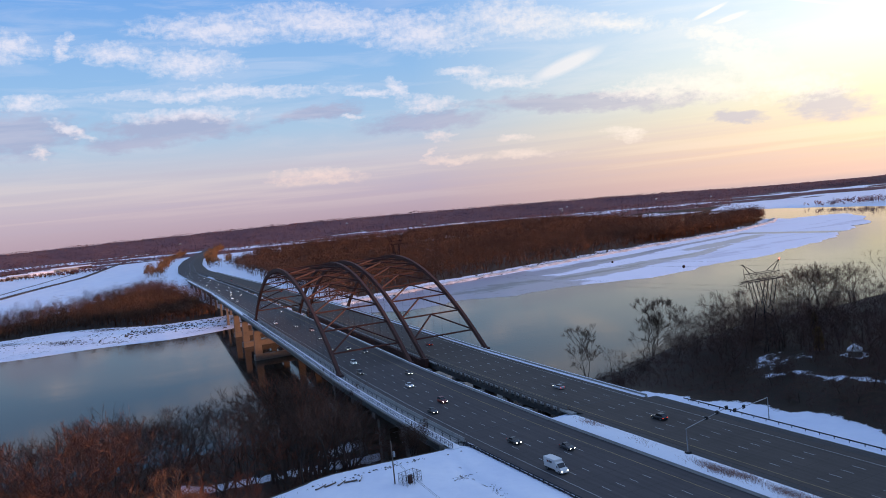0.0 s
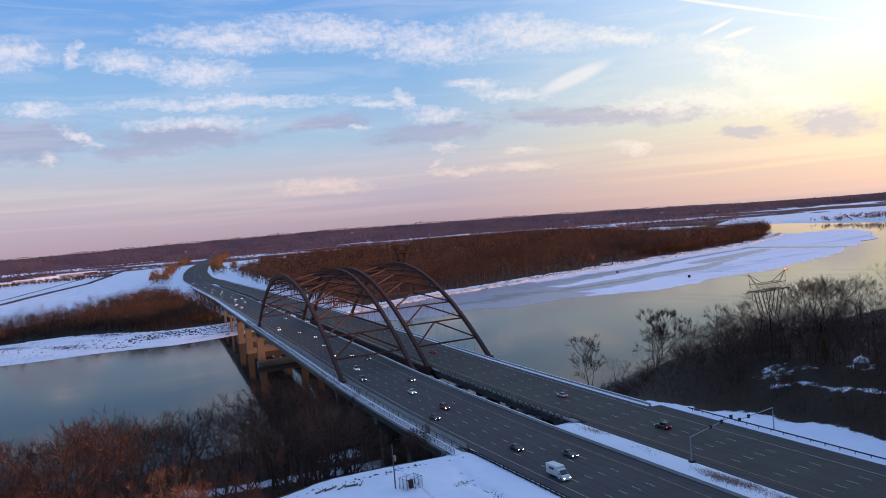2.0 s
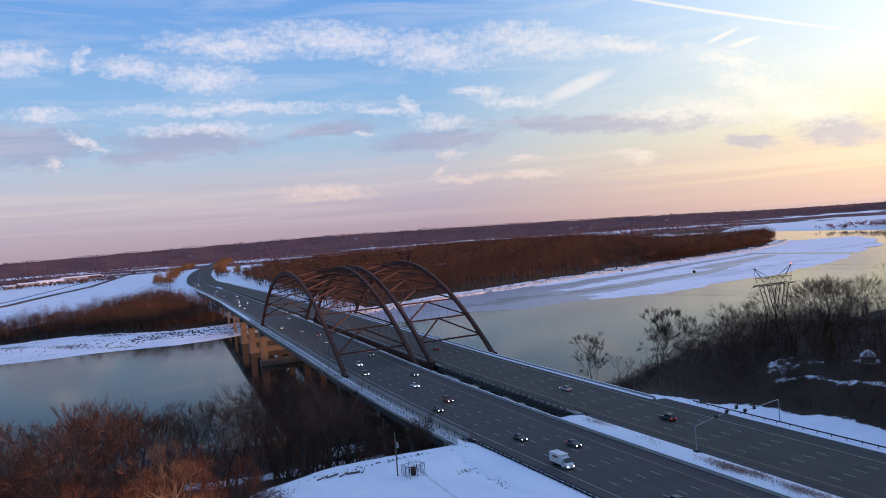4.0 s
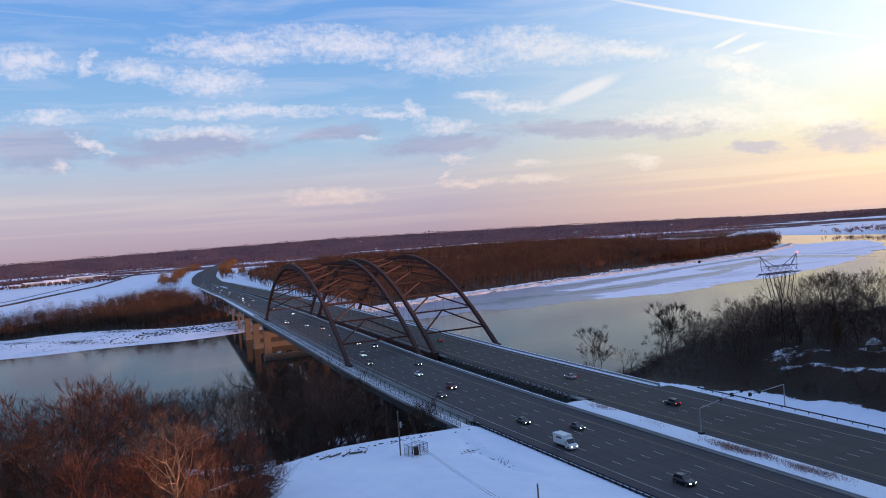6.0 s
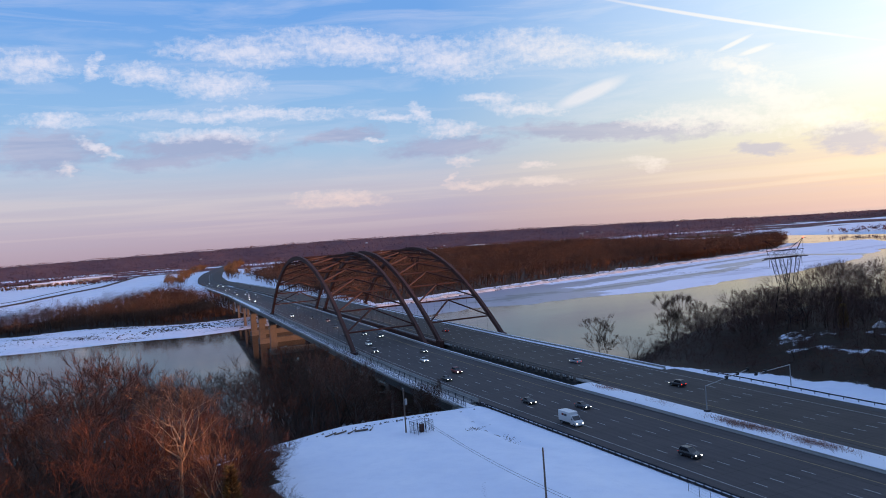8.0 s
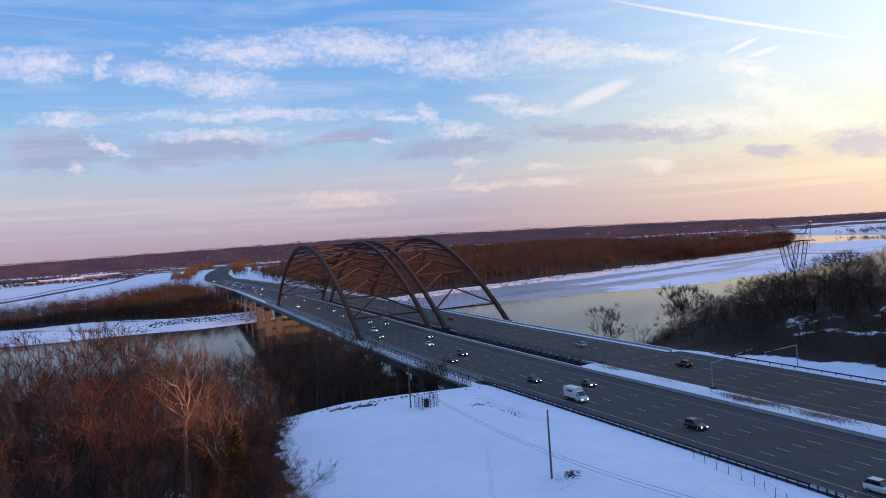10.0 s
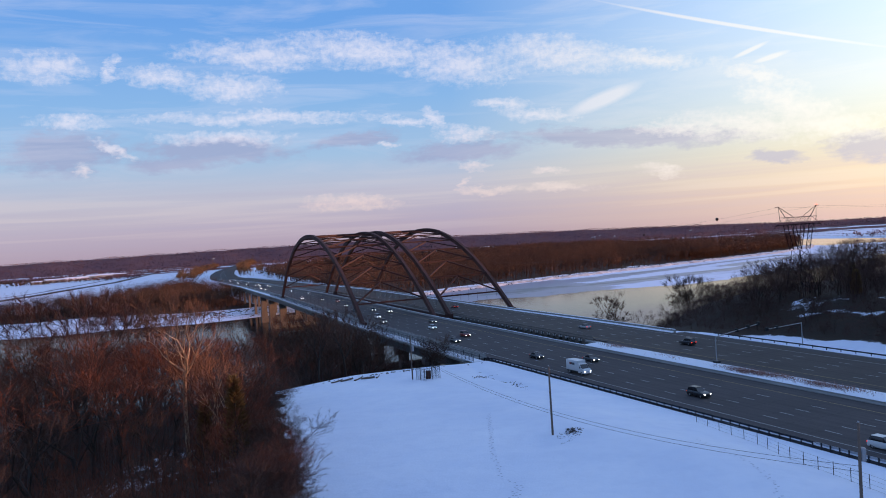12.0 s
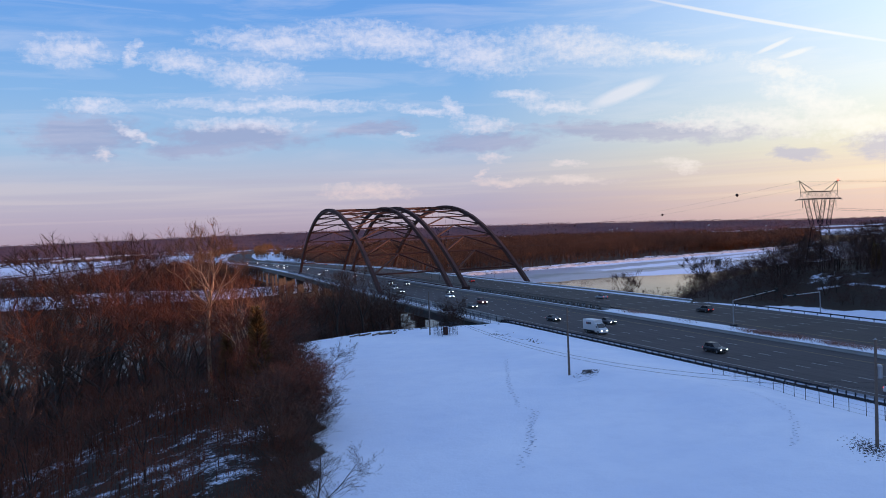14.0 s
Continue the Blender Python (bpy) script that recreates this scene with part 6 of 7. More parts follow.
def footprints(name, label, pts, seed):
    """A trail of flat discs on the snow, darker to stand for shade in prints."""
    rng = random.Random(seed)
    tw = Twigs()
    for i in range(len(pts) - 1):
        a, b = Vector((*pts[i], 0)), Vector((*pts[i + 1], 0))
        n = int((b - a).length / 0.7)
        side = (b - a).normalized().cross(Vector((0, 0, 1)))
        for k in range(n):
            p = a.lerp(b, k / n) + side * (0.18 if k % 2 else -0.18) + Vector((rng.gauss(0, 0.12), rng.gauss(0, 0.12), 0))
            c = len(tw.v)
            for j in range(6):
                t = 2 * math.pi * j / 6
                tw.v.append(p + Vector((0.17 * math.cos(t), 0.12 * math.sin(t), 0.03)))
            tw.f.append(tuple(range(c, c + 6)))
    tagged(mesh_object(name, drape(tw, 0, 0), tw.f, M_PRINT_SHADE), label, "footprints", kind="stuff")


# snow colour darkened for the shade inside footprints
M_PRINT_SHADE = material("trodden_snow", (0.50, 0.53, 0.62), 0.9, var=0.2)
footprints("footprints", "line of footprints across the snow field", [(-36, -52), (-44, -68), (-48, -76), (-52.5, -87), (-52.6, -91.6), (-57.8, -99.3), (-61.2, -105), (-66, -111.7)], 1)
footprints("footprints", "second line of footprints beside the first", [(-52.6, -91), (-55, -94), (-60.1, -104.1), (-63.4, -109)], 2)
footprints("footprints", "line of footprints towards the highway fence", [(-40, -118), (-33.6, -112.1), (-29.2, -107.3), (-24, -97), (-20, -84)], 3)


def guardrail(name, label, x_off, y0, y1, mat, gap=2.0):
    """Beam guardrail: one corrugated beam on posts."""
    r = thing(name, label, "guardrail", "guardrails", m=pose(*at_road(x_off, y0)))
    inv = r.matrix_world.inverted()
    zz = lambda y: ground_z(RX(y) + x_off, y) - RZ(y)
    ys = list(np.arange(y0, y1, 4.0)) + [y1]
    prof = [(0.02, 0.42), (0.09, 0.50), (0.02, 0.57), (0.09, 0.65), (0.02, 0.74), (-0.02, 0.74), (-0.02, 0.42)]
    v, f = [], []
    for i, y in enumerate(ys):
        g = zz(y)
        v += [at_road(x_off + o, y, g + z) for o, z in prof]
        if i:
            n = len(prof)
            f += [((i - 1) * n + j, (i - 1) * n + (j + 1) % n, i * n + (j + 1) % n, i * n + j) for j in range(n)]
    made = [mesh_object("beam", v, f, mat, r)]
    base = None
    for y in np.arange(y0, y1 + 0.01, gap):
        if base is None:
            bm = bmesh.new()
            box(bm, -0.16, -0.08, -0.5, -0.02, 0.08, 0.78)
            p = base = part("post", bm, M_DARK, r)
        else:
            p = new("post", base.data)
            p.parent = r
        p.matrix_basis = pose(*at_road(x_off, y, zz(y)))
        made.append(p)
    for p in made:
        p.matrix_parent_inverse = inv


guardrail("guardrail", "dark galvanised guardrail along the outer shoulder", 64.2, -150, 4, M_DARK, 4.0)
guardrail("guardrail", "dark weathered guardrail between highway and snow field", -4.1, -90, 12.5, M_DARK, 2.0)
w_ = sweep("snow_bank", [(-3.9, 0.01), (-3.9, 0.30), (-3.6, 0.26), (-3.2, 0.01)], -150, 10, M_SNOW)
tagged(w_, "dirty ploughed snow against the guardrail", "snow", kind="structure")
guardrail("guardrail", "galvanised guardrail on close-set posts", -4.1, -150, -90.5, M_STEEL, 1.5)


def chain_fence(pts):
    f = thing("chain_link_fence", "sagging chain-link fence on thin steel posts", "fence", m=pose(pts[0][0], pts[0][1], ground_z(*pts[0])))
    inv = f.matrix_world.inverted()
    made = []
    run = []
    for (ax, ay), (bx, by) in zip(pts[:-1], pts[1:]):
        n = max(1, int(math.hypot(bx - ax, by - ay) / 3.0))
        run += [(ax + (bx - ax) * i / n, ay + (by - ay) * i / n) for i in range(n)]
    run.append(pts[-1])
    base = None
    for x, y in run:
        if base is None:
            bm = bmesh.new()
            tube(bm, (0, 0, -0.4), (0, 0, 1.65), 0.045, 0.045, 6)
            p = base = part("post", bm, M_DARK, f)
        else:
            p = new("post", base.data)
            p.parent = f
        p.matrix_basis = pose(x, y, ground_z(x, y))
        made.append(p)
    for z in (0.1, 0.6, 1.1, 1.6):
        tw = Twigs()
        tw.limb([Vector((x, y, ground_z(x, y) + z)) for x, y in run], [0.014] * len(run), 4)
        made.append(mesh_object("wire", tw.v, tw.f, M_STEEL, f))
    for p in made:
        p.matrix_parent_inverse = inv


chain_fence([(-7.5, -70), (-10.3, -85.8), (-13.9, -95), (-16.5, -104), (-19.1, -111), (-24, -124)])


def grass(name, label, off, y, spread, n, seed):
    rng = random.Random(seed)
    tw = Twigs()
    for _ in range(n):
        o, yy = off + rng.gauss(0, spread[0]), y + rng.gauss(0, spread[1])
        p = at_road(o, yy, 0.1)
        tip = p + Vector((rng.gauss(0, 0.3), rng.gauss(0, 0.3), rng.uniform(0.3, 1.0)))
        tw.sliver(p, tip, 0.036, rng)
    tagged(mesh_object(name, tw.v, tw.f, M_GRASS), label, "grass", kind="stuff")


for i_, (o_, y_, n_) in enumerate(((28.2, -46, 700), (29.0, -52, 500), (28.5, -63, 500), (28.8, -68, 300), (29.5, 2, 250), (28.5, -41, 200), (29, -20, 60))):
    grass("dead_grass", "dead reddish grass tufts in the snowy median", o_, y_, (0.9, 3.0), n_ * 2, i_)


def lane_signal(x, y, z, h, to, label):
    """A mast with a long arm that carries lane signals over the road."""
    m = thing("lane_signal_mast", label, "signal mast", "lane signal gantry", m=pose(x, y, z))
    bm = bmesh.new()
    tube(bm, (0, 0, 0), (0, 0, h), 0.15, 0.11, 10)
    part("mast", bm, M_STEEL, m, "galvanised steel mast")
    bm = bmesh.new()
    box(bm, -0.6, -0.6, -1.2, 0.6, 0.6, 0.55, 0.1)
    part("base_drum", bm, M_BLACK, m, "dark protective base")
    tip = Vector(to)
    bm = bmesh.new()
    tube(bm, (0, 0, h - 0.05), tip, 0.11, 0.07, 8)
    part("arm", bm, M_STEEL, m)
    for u in ((0.48, 0.74, 0.98) if label.startswith("grey") else (0.72, 0.98)):
        c = Vector((0, 0, h)).lerp(tip, u)
        s = part("signal_head", box(bmesh.new(), c.x - 0.42, c.y - 0.12, c.z - 0.45, c.x + 0.42, c.y + 0.25, c.z + 0.45, 0.05), M_BLACK, m, "black lane signal")
        part("visor", box(bmesh.new(), c.x - 0.3, c.y - 0.32, c.z + 0.28, c.x + 0.3, c.y - 0.12, c.z + 0.34), M_BLACK, s)
    return m


lane_signal(31.0, -33.2, -0.4, 5.9, (16.5, 3.4, 7.0), "grey steel signal mast standing in the median")
lane_signal(66.4, -24.9, -1.6, 6.2, (-15.0, -3.2, 6.3), "steel signal mast beside the outer guardrail")

# brackets and panels hung on the girder of the far deck
brk = thing("girder_bracket", "dark steel hook bracket on the girder", "bracket", "girder brackets", m=pose(*at_road(32.0, 22.0, -0.6)))
bm_ = bmesh.new()
beam(bm_, (0.4, 0, 0), (-0.6, 0, 0.05), 0.12, 0.12)
beam(bm_, (-0.6, 0, 0.0), (-0.6, 0, 0.9), 0.12, 0.12)
beam(bm_, (-0.6, 0, 0.9), (-0.15, 0, 0.9), 0.12, 0.12)
part("hook", bm_, M_DARK, brk)
part("plate", box(bmesh.new(), 0.30, -0.7, -0.9, 0.45, 0.7, 0.7, 0.02), M_CONC2, brk, "stained concrete panel")
for y_ in np.arange(25.6, 118, 3.7):
    copy_thing(brk, pose(*at_road(32.0, y_, -0.6)))
pan = thing("deck_drain_box", "grey box between the two decks", "drain box", "deck boxes", m=pose(*at_road(26.4, 30, -1.0)))
part("box", box(bmesh.new(), -0.8, -1.9, -0.5, 0.9, 1.9, 0.25, 0.06), M_CONC, pan)
part("lid", box(bmesh.new(), -0.9, -2.0, 0.25, 1.0, 2.0, 0.33), M_GIRDER, pan)
for y_ in (46, 62, 78, 95, 111):
    copy_thing(pan, pose(*at_road(26.4, y_, -1.0)))


# ---- power line ----


def lattice(bm, a0, a1, b0, b1, n, r):
    """Zigzag bracing between two chords."""
    a0, a1, b0, b1 = (Vector(v) for v in (a0, a1, b0, b1))
    for i in range(n):
        p, q = a0.lerp(a1, i / n), b0.lerp(b1, (i + 1) / n)
        s, t = b0.lerp(b1, i / n), a0.lerp(a1, (i + 1) / n)
        beam(bm, p, q, r, r)
        beam(bm, s, t, r, r)


def pylon(x, y, z, h, wide, turn, label, r=0.12):
    """A lattice pylon with a waist, two splayed horns and a crossarm."""
    p = thing("pylon", label, "pylon", "power line pylons", m=pose(x, y, z, 0, 0, turn))
    d = wide * 0.09
    zw, za, zb = h * 0.52, h * 0.80, h * 0.88          # waist, crossarm, upper bar
    foot, waist, horn = wide * 0.20, wide * 0.09, wide * 0.27
    for sx in (-1, 1):
        bm = bmesh.new()
        for sy in (-1, 1):
            beam(bm, (sx * foot, sy * foot, 0), (sx * waist, sy * d, zw), r * 1.3, r * 1.3)
        lattice(bm, (sx * foot, -foot, 0), (sx * waist, -d, zw), (sx * foot, foot, 0), (sx * waist, d, zw), 6, r * 0.6)
        part("leg", bm, M_PYLON, p)
        bm = bmesh.new()
        for sy in (-1, 1):
            beam(bm, (sx * waist * 0.5, sy * d, zw), (sx * horn * 0.62, sy * d, za), r * 1.2, r * 1.2)
            beam(bm, (sx * waist * 1.6, sy * d, zw), (sx * horn, sy * d, za), r * 1.2, r * 1.2)
            lattice(bm, (sx * waist * 0.5, sy * d, zw), (sx * horn * 0.62, sy * d, za), (sx * waist * 1.6, sy * d, zw), (sx * horn, sy * d, za), 5, r * 0.7)
        part("horn", bm, M_PYLON, p)
        bm = bmesh.new()
        for sy in (-1, 1):
            beam(bm, (sx * horn * 0.75, sy * d, zb), (sx * wide * 0.46, 0, h), r * 1.1, r * 1.1)
            beam(bm, (sx * horn * 1.25, sy * d, za + (zb - za) * 0.5), (sx * wide * 0.46, 0, h), r * 0.9, r * 0.9)
        beam(bm, (sx * wide * 0.44, 0, h), (sx * wide * 0.53, 0, h - 0.1), r * 1.6, r)
        part("peak", bm, M_PYLON, p)
    bm = bmesh.new()
    for sy in (-1, 1):
        beam(bm, (-0.42 * wide, sy * d, za), (0.42 * wide, sy * d, za), r * 2.2, r * 2.2)
        beam(bm, (-0.36 * wide, sy * d, zb), (0.36 * wide, sy * d, zb), r * 1.4, r * 1.4)
        lattice(bm, (-0.40 * wide, sy * d, za), (0.40 * wide, sy * d, za), (-0.36 * wide, sy * d, zb), (0.36 * wide, sy * d, zb), 6, r * 0.5)
    for sx in (-1, 1):
        beam(bm, (sx * 0.42 * wide, 0, za), (sx * 0.56 * wide, 0, za - 0.3), r * 2.0, r * 1.4)
    part("crossarm", bm, M_PYLON, p)
    for i in range(6):
        u0, u1 = 0.12 + 0.88 * i / 6, 0.12 + 0.88 * (i + 1) / 6
        x0, x1, d0, d1 = foot + (waist - foot) * u0, foot + (waist - foot) * u1, foot + (d - foot) * u0, foot + (d - foot) * u1
        for sx in (-1, 1):
            part("brace", beam(bmesh.new(), (-sx * x0, -d0, zw * u0), (sx * x1, -d1, zw * u1), r * 0.8, r * 0.8), M_PYLON, p)
    for k in (-0.40, -0.24, -0.12, 0.12, 0.24, 0.40):
        bm = bmesh.new()
        tube(bm, (k * wide, 0, za), (k * wide, 0, za - h * 0.09), 0.08, 0.08, 6)
        part("insulator", bm, M_BLACK, p)
    return p


PY1 = (107.7, 11.7)
z_py1 = ground_z(*PY1) - 0.5
pylon(*PY1, z_py1, 34.4 - z_py1, 17.5, 0, "dark steel lattice pylon on the wooded bluff")
part("beacon", box(bmesh.new(), -0.18, -0.18, 0, 0.18, 0.18, 0.35, 0.06), M_BEACON, bpy.data.objects["pylon"], "red warning beacon").location = (0.47 * 17.5, 0, 34.4 - z_py1)
PY2 = (336.0, 842.0)
pylon(*PY2, -26.0, 56.0, 22.0, -16, "tall steel lattice pylon beyond the river", 0.22)
for k_ in (-0.40, -0.24, 0.24, 0.40):
    a_ = (PY1[0] + k_ * 17.5, PY1[1], 25.8)
    cable("power_line", "long power line sagging across the river", a_, (PY2[0] + k_ * 21, PY2[1] - k_ * 6, 16.0), 12, 0.016)
    cable("power_line", "power line running off over the wooded bluff", a_, (PY1[0] + 190 + k_ * 10, PY1[1] - 160 + k_ * 20, 30.0), 7, 0.018)
for k_ in (-0.46, 0.46):
    a_, b_ = Vector((PY1[0] + k_ * 17.5, PY1[1], 34.2)), Vector((PY2[0] + k_ * 20, PY2[1], 30.0))
    cable("shield_wire", "thin shield wire across the river", a_, b_, 12, 0.018)
    cable("shield_wire", "thin shield wire over the wooded bluff", a_, (PY1[0] + 190, PY1[1] - 160, 38.0), 5, 0.016)
for k_, u_ in ((-0.46, 0.045), (-0.46, 0.27), (-0.46, 0.5), (0.46, 0.16), (0.46, 0.38), (0.46, 0.62)):
    a_, b_ = Vector((PY1[0] + k_ * 17.5, PY1[1], 34.2)), Vector((PY2[0] + k_ * 20, PY2[1], 30.0))
    c_ = a_.lerp(b_, u_)
    c_.z -= 48 * u_ * (1 - u_)
    ball = thing("marker_ball", "dark red aviation marker ball on the wire", "marker ball", "marker balls", m=pose(*c_))
    for s_a in (1, -1):
        bm_ = bmesh.new()
        bmesh.ops.create_uvsphere(bm_, u_segments=12, v_segments=8, radius=0.55)
        bmesh.ops.delete(bm_, geom=[v for v in bm_.verts if v.co.z * s_a < -0.01], context="VERTS")
        part("half_shell", bm_, M_RUST, ball, smooth=True)

# ---- vehicles ----
PAINTS = {
    "black": material("black_car_paint", (0.015, 0.015, 0.018), 0.3, var=0.1, spec=0.6), "white": material("white_car_paint", (0.62, 0.62, 0.62), 0.35, var=0.08),
    "silver": material("silver_car_paint", (0.36, 0.37, 0.39), 0.35, metal=0.4, var=0.08), "red": material("dark_red_car_paint", (0.16, 0.014, 0.012), 0.35, var=0.1),
    "grey": material("grey_car_paint", (0.07, 0.072, 0.08), 0.35, metal=0.3, var=0.1)}


def loft(rings):
    """Closed rings of equal length joined into one skin."""
    bm = bmesh.new()
    rows = [[bm.verts.new(p) for p in r] for r in rings]
    n = len(rows[0])
    for a, b in zip(rows[:-1], rows[1:]):
        for i in range(n):
            bm.faces.new([a[i], a[(i + 1) % n], b[(i + 1) % n], b[i]])
    bm.faces.new(rows[0][::-1])
    bm.faces.new(rows[-1])
    return bm


def car(kind, paint):
    """A car that faces -y: body, glasshouse, lamps and wheels."""
    lab = {"sedan": "sedan", "suv": "sport utility vehicle"}[kind]
    c = thing("car", f"{paint} {lab} with headlights on, on the highway", "car", "traffic")
    L, W, hb, ht = (4.7, 1.82, 0.92, 1.44) if kind == "sedan" else (4.75, 1.92, 1.08, 1.76)
    ys = [-L / 2, -L / 2 + 0.12, -L * 0.30, -L * 0.12, L * 0.30, L / 2 - 0.15, L / 2]
    tops = [hb * 0.66, hb * 0.80, hb * 0.96, hb, hb, hb * 0.97, hb * 0.80]
    wide = [0.80, 0.93, 1.0, 1.0, 1.0, 0.95, 0.84]
    rings = []
    for y, t, w in zip(ys, tops, wide):
        x = W / 2 * w
        rings.append([(-x * 0.92, y, 0.24), (-x, y, 0.42), (-x, y, t * 0.78), (-x * 0.90, y, t), (x * 0.90, y, t), (x, y, t * 0.78), (x, y, 0.42), (x * 0.92, y, 0.24)])
    part("body", loft(rings), PAINTS[paint], c)
    x = W / 2 * 0.9
    if kind == "sedan":
        st = [(-L * 0.17, hb - 0.02, 0.96), (-L * 0.02, ht - 0.04, 0.80), (L * 0.08, ht, 0.79), (L * 0.22, ht - 0.06, 0.78), (L * 0.37, hb - 0.02, 0.92)]
    else:
        st = [(-L * 0.17, hb - 0.02, 0.97), (-L * 0.03, ht - 0.05, 0.86), (L * 0.10, ht, 0.85), (L * 0.38, ht - 0.06, 0.84), (L * 0.46, hb - 0.02, 0.93)]
    rings = [[(-x * w, y, hb - 0.05), (-x * w * 0.99, y, max(hb - 0.04, t - 0.05)), (-x * w * 0.9, y, max(hb - 0.03, t)), (x * w * 0.9, y, max(hb - 0.03, t)), (x * w * 0.99, y, max(hb - 0.04, t - 0.05)), (x * w, y, hb - 0.05)] for y, t, w in st]
    part("windscreen", loft(rings[:2]), M_GLASS, c, "dark tinted glass")
    part("side_window", loft(rings[1:4]), M_GLASS, c, "dark tinted glass")
    part("rear_window", loft(rings[3:]), M_GLASS, c, "dark tinted glass")
    yr0, yr1 = st[1][0] + 0.05, st[-2][0] - 0.02
    part("roof", box(bmesh.new(), -x * 0.76, yr0, ht - 0.03, x * 0.76, yr1, ht + 0.035, 0.03), PAINTS[paint], c)
    for s in (-1, 1):
        part("headlight", box(bmesh.new(), s * W * 0.34 - 0.16, -L / 2 - 0.02, hb * 0.58, s * W * 0.34 + 0.16, -L / 2 + 0.2, hb * 0.74, 0.03), M_HEAD, c, "lit headlight")
        part("tail_light", box(bmesh.new(), s * W * 0.36 - 0.14, L / 2 - 0.15, hb * 0.66, s * W * 0.36 + 0.14, L / 2 + 0.03, hb * 0.86, 0.03), M_TAIL, c, "red tail light")
        for y in (-L * 0.31, L * 0.30):
            wheel = part("wheel", tube(bmesh.new(), (s * (W / 2 - 0.22), y, 0.33), (s * (W / 2 - 0.01), y, 0.33), 0.33, 0.33, 16), M_RUBBER, c)
            part("rim", tube(bmesh.new(), (s * (W / 2 - 0.03), y, 0.33), (s * (W / 2 + 0.005), y, 0.33), 0.21, 0.19, 12), M_STEEL, wheel)
    part("bumper", box(bmesh.new(), -W * 0.4, -L / 2 - 0.06, 0.28, W * 0.4, -L / 2 + 0.12, 0.46, 0.05), M_BLACK, c)
    return c


def van():
    c = thing("delivery_van", "white box delivery van with headlights on", "van", "traffic")
    part("cargo_box", box(bmesh.new(), -1.1, -0.9, 0.75, 1.1, 3.6, 3.0, 0.08), PAINTS["white"], c)
    rings = [[(-1.0, y, 0.4), (-1.0, y, t), (1.0, y, t), (1.0, y, 0.4)] for y, t in ((-3.2, 0.95), (-2.9, 1.25), (-2.3, 1.4), (-1.5, 2.3), (-0.9, 2.4))]
    part("cab", loft(rings), PAINTS["white"], c)
    rings = [[(-0.93, y, t0), (-0.90, y, t1), (0.90, y, t1), (0.93, y, t0)] for y, t0, t1 in ((-2.36, 1.42, 1.44), (-1.62, 1.45, 2.26))]
    part("windscreen", loft(rings), M_GLASS, c)
    part("chassis", box(bmesh.new(), -0.9, -2.9, 0.35, 0.9, 3.5, 0.74, 0.04), M_BLACK, c)
    part("logo_mark", box(bmesh.new(), -1.108, 0.2, 2.0, -1.098, 1.4, 2.5), PAINTS["grey"], c, "dark blue-grey block mark")
    part("logo_mark", box(bmesh.new(), -1.108, 1.45, 2.0, -1.098, 2.2, 2.5), PAINTS["red"], c, "red block mark")
    for s in (-1, 1):
        part("headlight", box(bmesh.new(), s * 0.72 - 0.16, -3.24, 0.72, s * 0.72 + 0.16, -3.0, 0.92, 0.03), M_HEAD, c, "lit headlight")
        part("mirror", box(bmesh.new(), s * 1.18 - 0.1, -1.95, 1.5, s * 1.18 + 0.1, -1.8, 1.9, 0.03), M_BLACK, c)
        for y in (-2.2, 2.4):
            w = part("wheel", tube(bmesh.new(), (s * 0.75, y, 0.39), (s * 1.02, y, 0.39), 0.39, 0.39, 16), M_RUBBER, c)
            part("rim", tube(bmesh.new(), (s * 1.0, y, 0.39), (s * 1.035, y, 0.39), 0.23, 0.2, 12), M_STEEL, w)
    return c


FLEET = {}


def drive(kind, paint, x, y, away=False):
    """Stand a vehicle on the road, towards the camera's side or away."""
    z = RZ(y) + 0.004
    slope = math.degrees(math.atan2(RX(y + 1) - RX(y - 1), 2))
    m = pose(x, y, z, 0, 0, (180 if away else 0) - slope)
    if kind == "van":
        van().matrix_basis = m
    elif (kind, paint) in FLEET:
        copy_thing(FLEET[kind, paint], m)
    else:
        FLEET[kind, paint] = car(kind, paint)
        FLEET[kind, paint].matrix_basis = m


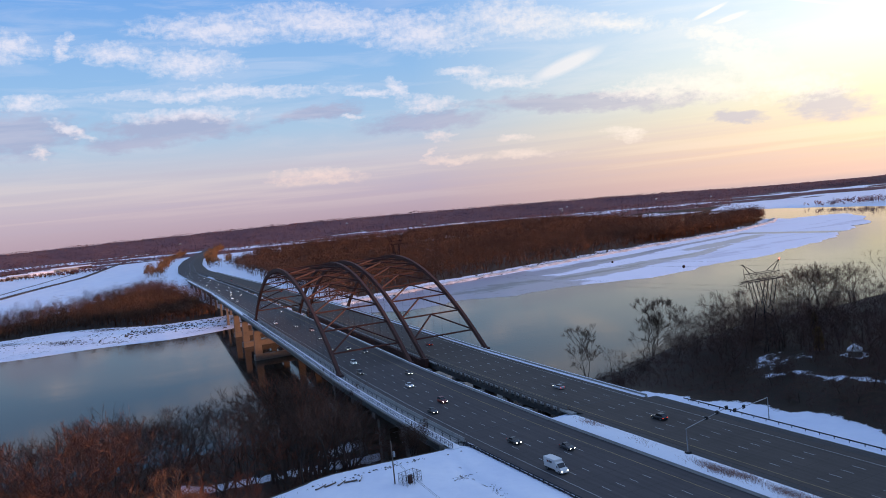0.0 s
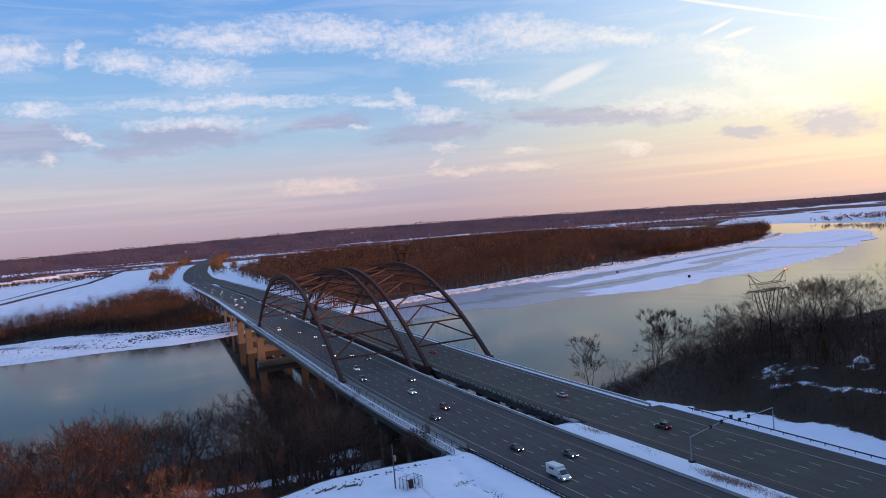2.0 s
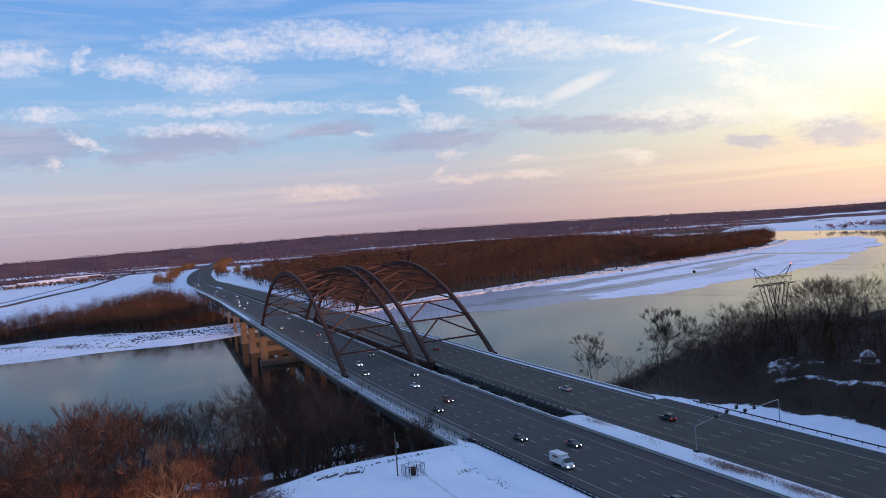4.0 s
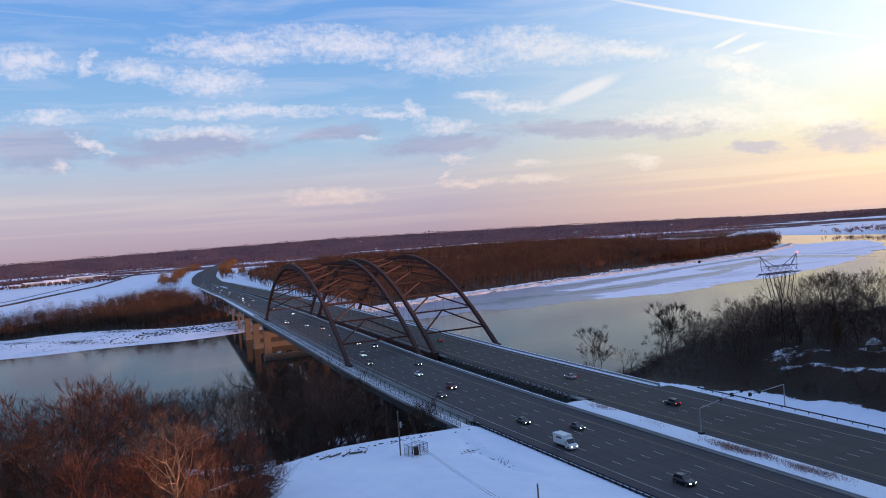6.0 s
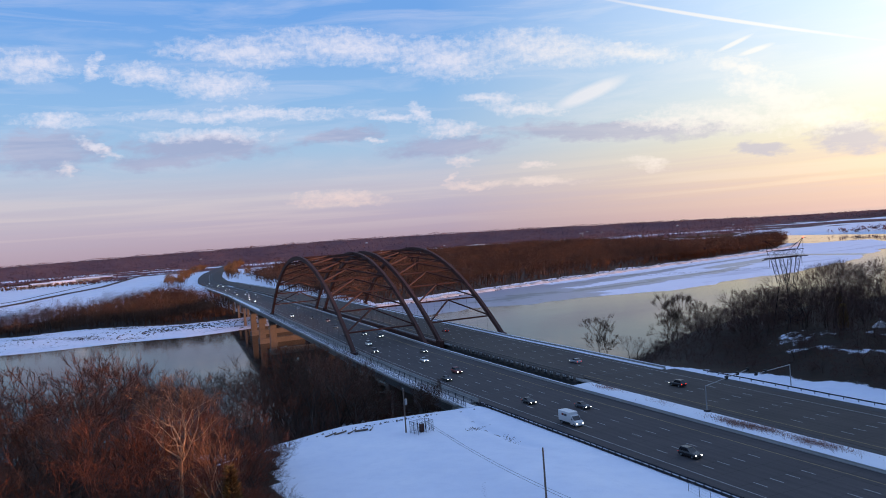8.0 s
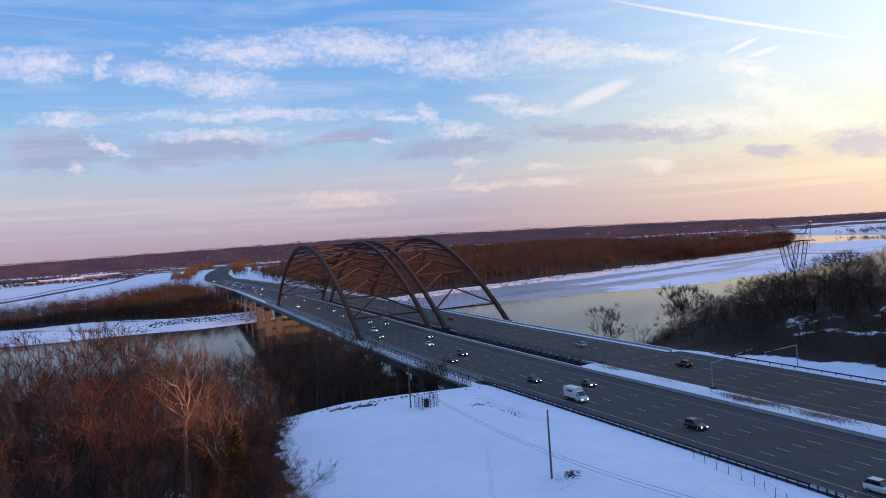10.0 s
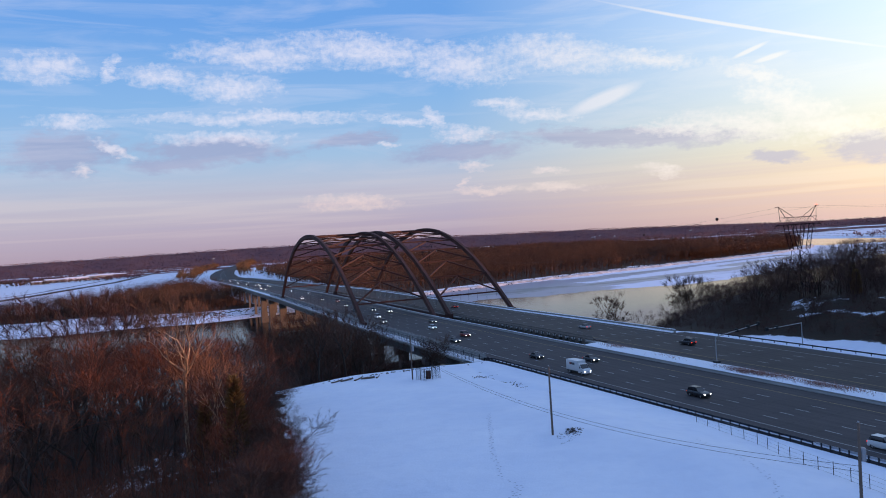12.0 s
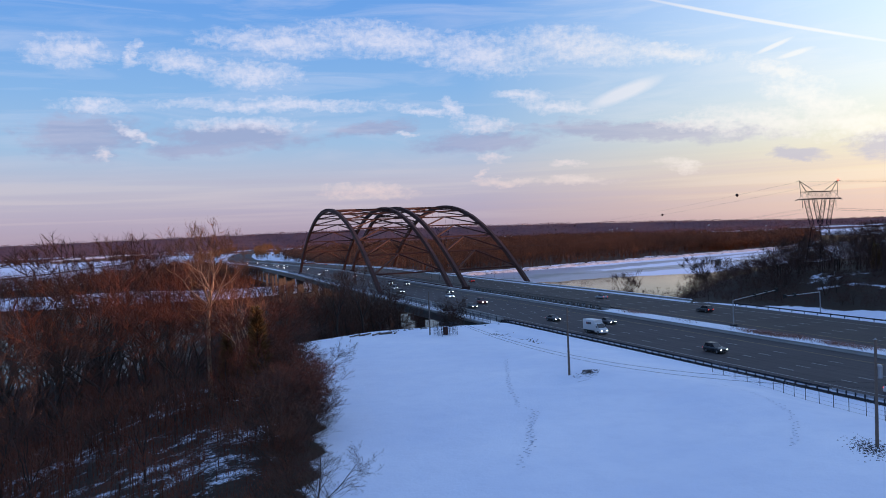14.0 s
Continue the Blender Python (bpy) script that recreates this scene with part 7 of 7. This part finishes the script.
for kind_, paint_, lane_, y_ in (("sedan", "black", 4.5, 105), ("suv", "white", 1.5, 146), ("sedan", "grey", 3.5, 185), ("sedan", "black", 1.5, 192), ("suv", "red", 3.5, 270), ("sedan", "grey", 2.5, 232),
                                 ("van", "white", 0.5, -22.5), ("suv", "black", 1.5, -56), ("sedan", "grey", 3.5, -11), ("sedan", "black", 1.5, 2), ("suv", "white", 0.5, -97), ("suv", "red", 2.5, 54), ("sedan", "black", 0.5, 45), ("suv", "black", 0.5, 122), ("sedan", "white", 2.5, 84), ("suv", "grey", 4.5, 168), ("sedan", "black", 2.5, 300), ("suv", "white", 0.5, 330), ("sedan", "silver", 4.5, 395),
                                 ("sedan", "white", 1.5, 662), ("suv", "white", 2.5, 700), ("sedan", "silver", 4.5, 705), ("sedan", "white", 1.5, 840), ("suv", "silver", 3.5, 900), ("sedan", "white", 2.5, 1010), ("suv", "white", 0.5, 560), ("sedan", "silver", 3.5, 470),
                                 ("sedan", "white", 4.5, 1170), ("suv", "white", 1.5, 1280), ("sedan", "white", 2.5, 1400), ("suv", "white", 3.5, 1480),
                                 ("sedan", "white", 0.5, 610), ("suv", "silver", 3.5, 640), ("sedan", "white", 2.5, 745), ("suv", "black", 0.5, 770), ("sedan", "white", 4.5, 800), ("suv", "white", 0.5, 925), ("sedan", "silver", 2.5, 960), ("sedan", "white", 4.5, 1060), ("suv", "white", 1.5, 1100), ("sedan", "white", 3.5, 1230), ("suv", "white", 0.5, 1350), ("sedan", "silver", 2.5, 1570)):
    drive(kind_, paint_, RX(y_) + lane_ * 3.66, y_)
for kind_, paint_, lane_, y_ in (("sedan", "silver", 2.5, 41), ("suv", "black", 2.5, -7.5), ("sedan", "red", 2.5, 158), ("suv", "grey", 1.5, 420), ("sedan", "black", 3.5, 610), ("suv", "black", 1.5, 1000)):
    drive(kind_, paint_, RX(y_) + 35.94 + lane_ * 3.66, y_, True)

# ---- far buildings ----


def shed(x, y, w, d, h, turn, paint, label, name="warehouse"):
    z = ground_z(x, y)
    s = thing(name, label, "building", "distant buildings", m=pose(x, y, z, 0, 0, turn))
    part("wall", box(bmesh.new(), -w / 2, -d / 2, -1, w / 2, d / 2, h), paint, s)
    bm = bmesh.new()
    q = [bm.verts.new(p) for p in ((-w / 2 - 0.6, -d / 2 - 0.6, h), (w / 2 + 0.6, -d / 2 - 0.6, h), (w / 2 + 0.6, d / 2 + 0.6, h), (-w / 2 - 0.6, d / 2 + 0.6, h), (-w / 2 - 0.6, 0, h + d * 0.14), (w / 2 + 0.6, 0, h + d * 0.14))]
    for f in ((0, 1, 5, 4), (2, 3, 4, 5), (0, 4, 3), (1, 2, 5), (3, 2, 1, 0)):
        bm.faces.new([q[i] for i in f])
    part("roof", bm, M_SNOW, s, "snow-covered roof")
    for i in range(3):
        x0 = -w * 0.35 + i * w * 0.28
        part("door", box(bmesh.new(), x0, -d / 2 - 0.15, 0, x0 + w * 0.12, -d / 2 - 0.02, h * 0.6), M_GIRDER, s)


for x_, y_, w_, d_, h_, c_ in ((-150, 2560, 60, 24, 9, M_CONC), (-90, 2650, 70, 26, 9, M_SNOW), (-20, 2760, 80, 28, 10, M_CONC), (40, 2830, 50, 24, 9, M_RUST), (-190, 2450, 40, 20, 8, M_CONC),
                               (1000, 2400, 60, 30, 10, M_CONC), (1100, 2420, 50, 26, 12, M_RUST), (1500, 2900, 70, 30, 12, M_CONC)):
    shed(x_, y_, w_, d_, h_, 8, c_, "long pale warehouse on the far snow plain")


def cottage(x, y, turn):
    z = ground_z(x, y)
    s = thing("house", "small grey house among the trees on the hillside", "house", m=pose(x, y, z, 0, 0, turn) @ Matrix.Scale(0.6, 4))
    part("wall", box(bmesh.new(), -4, -3, -1, 4, 3, 3.0), M_CONC2, s)
    bm = bmesh.new()
    q = [bm.verts.new(p) for p in ((-4.5, -3.5, 2.9), (4.5, -3.5, 2.9), (4.5, 3.5, 2.9), (-4.5, 3.5, 2.9), (-4.5, 0, 5.6), (4.5, 0, 5.6))]
    for f in ((0, 1, 5, 4), (2, 3, 4, 5), (0, 4, 3), (1, 2, 5), (3, 2, 1, 0)):
        bm.faces.new([q[i] for i in f])
    part("roof", bm, M_SNOW, s, "snow-covered gable roof")
    w = part("window", box(bmesh.new(), -0.7, -3.06, 1.0, 0.7, -2.98, 2.2), M_GLASS, s)
    part("frame", box(bmesh.new(), -0.85, -3.04, 0.9, 0.85, -3.0, 2.3), M_PAINT, w)
    part("chimney", box(bmesh.new(), 2.2, -0.4, 4.0, 3.0, 0.4, 6.4), M_CONC2, s)


cottage(114, -15, 35)

# scattered houses on the distant hills and plain
rng_h = random.Random(77)
for _ in range(18):
    a_h, r_h = radians(rng_h.uniform(-3, 46)), rng_h.choice((rng_h.uniform(4330, 4620), rng_h.uniform(2900, 4200)))
    x_h, y_h = -98 + r_h * math.sin(a_h), -176 + r_h * math.cos(a_h)
    if float(river_side(np.array(x_h), np.array(y_h))[1]) > 60 and abs(x_h - RX(y_h) - 27) > 90:
        shed(x_h, y_h, rng_h.uniform(8, 14), 7, rng_h.uniform(3.5, 5.5), rng_h.uniform(-30, 30), M_PAINT, "small pale house among the distant woods", "house")
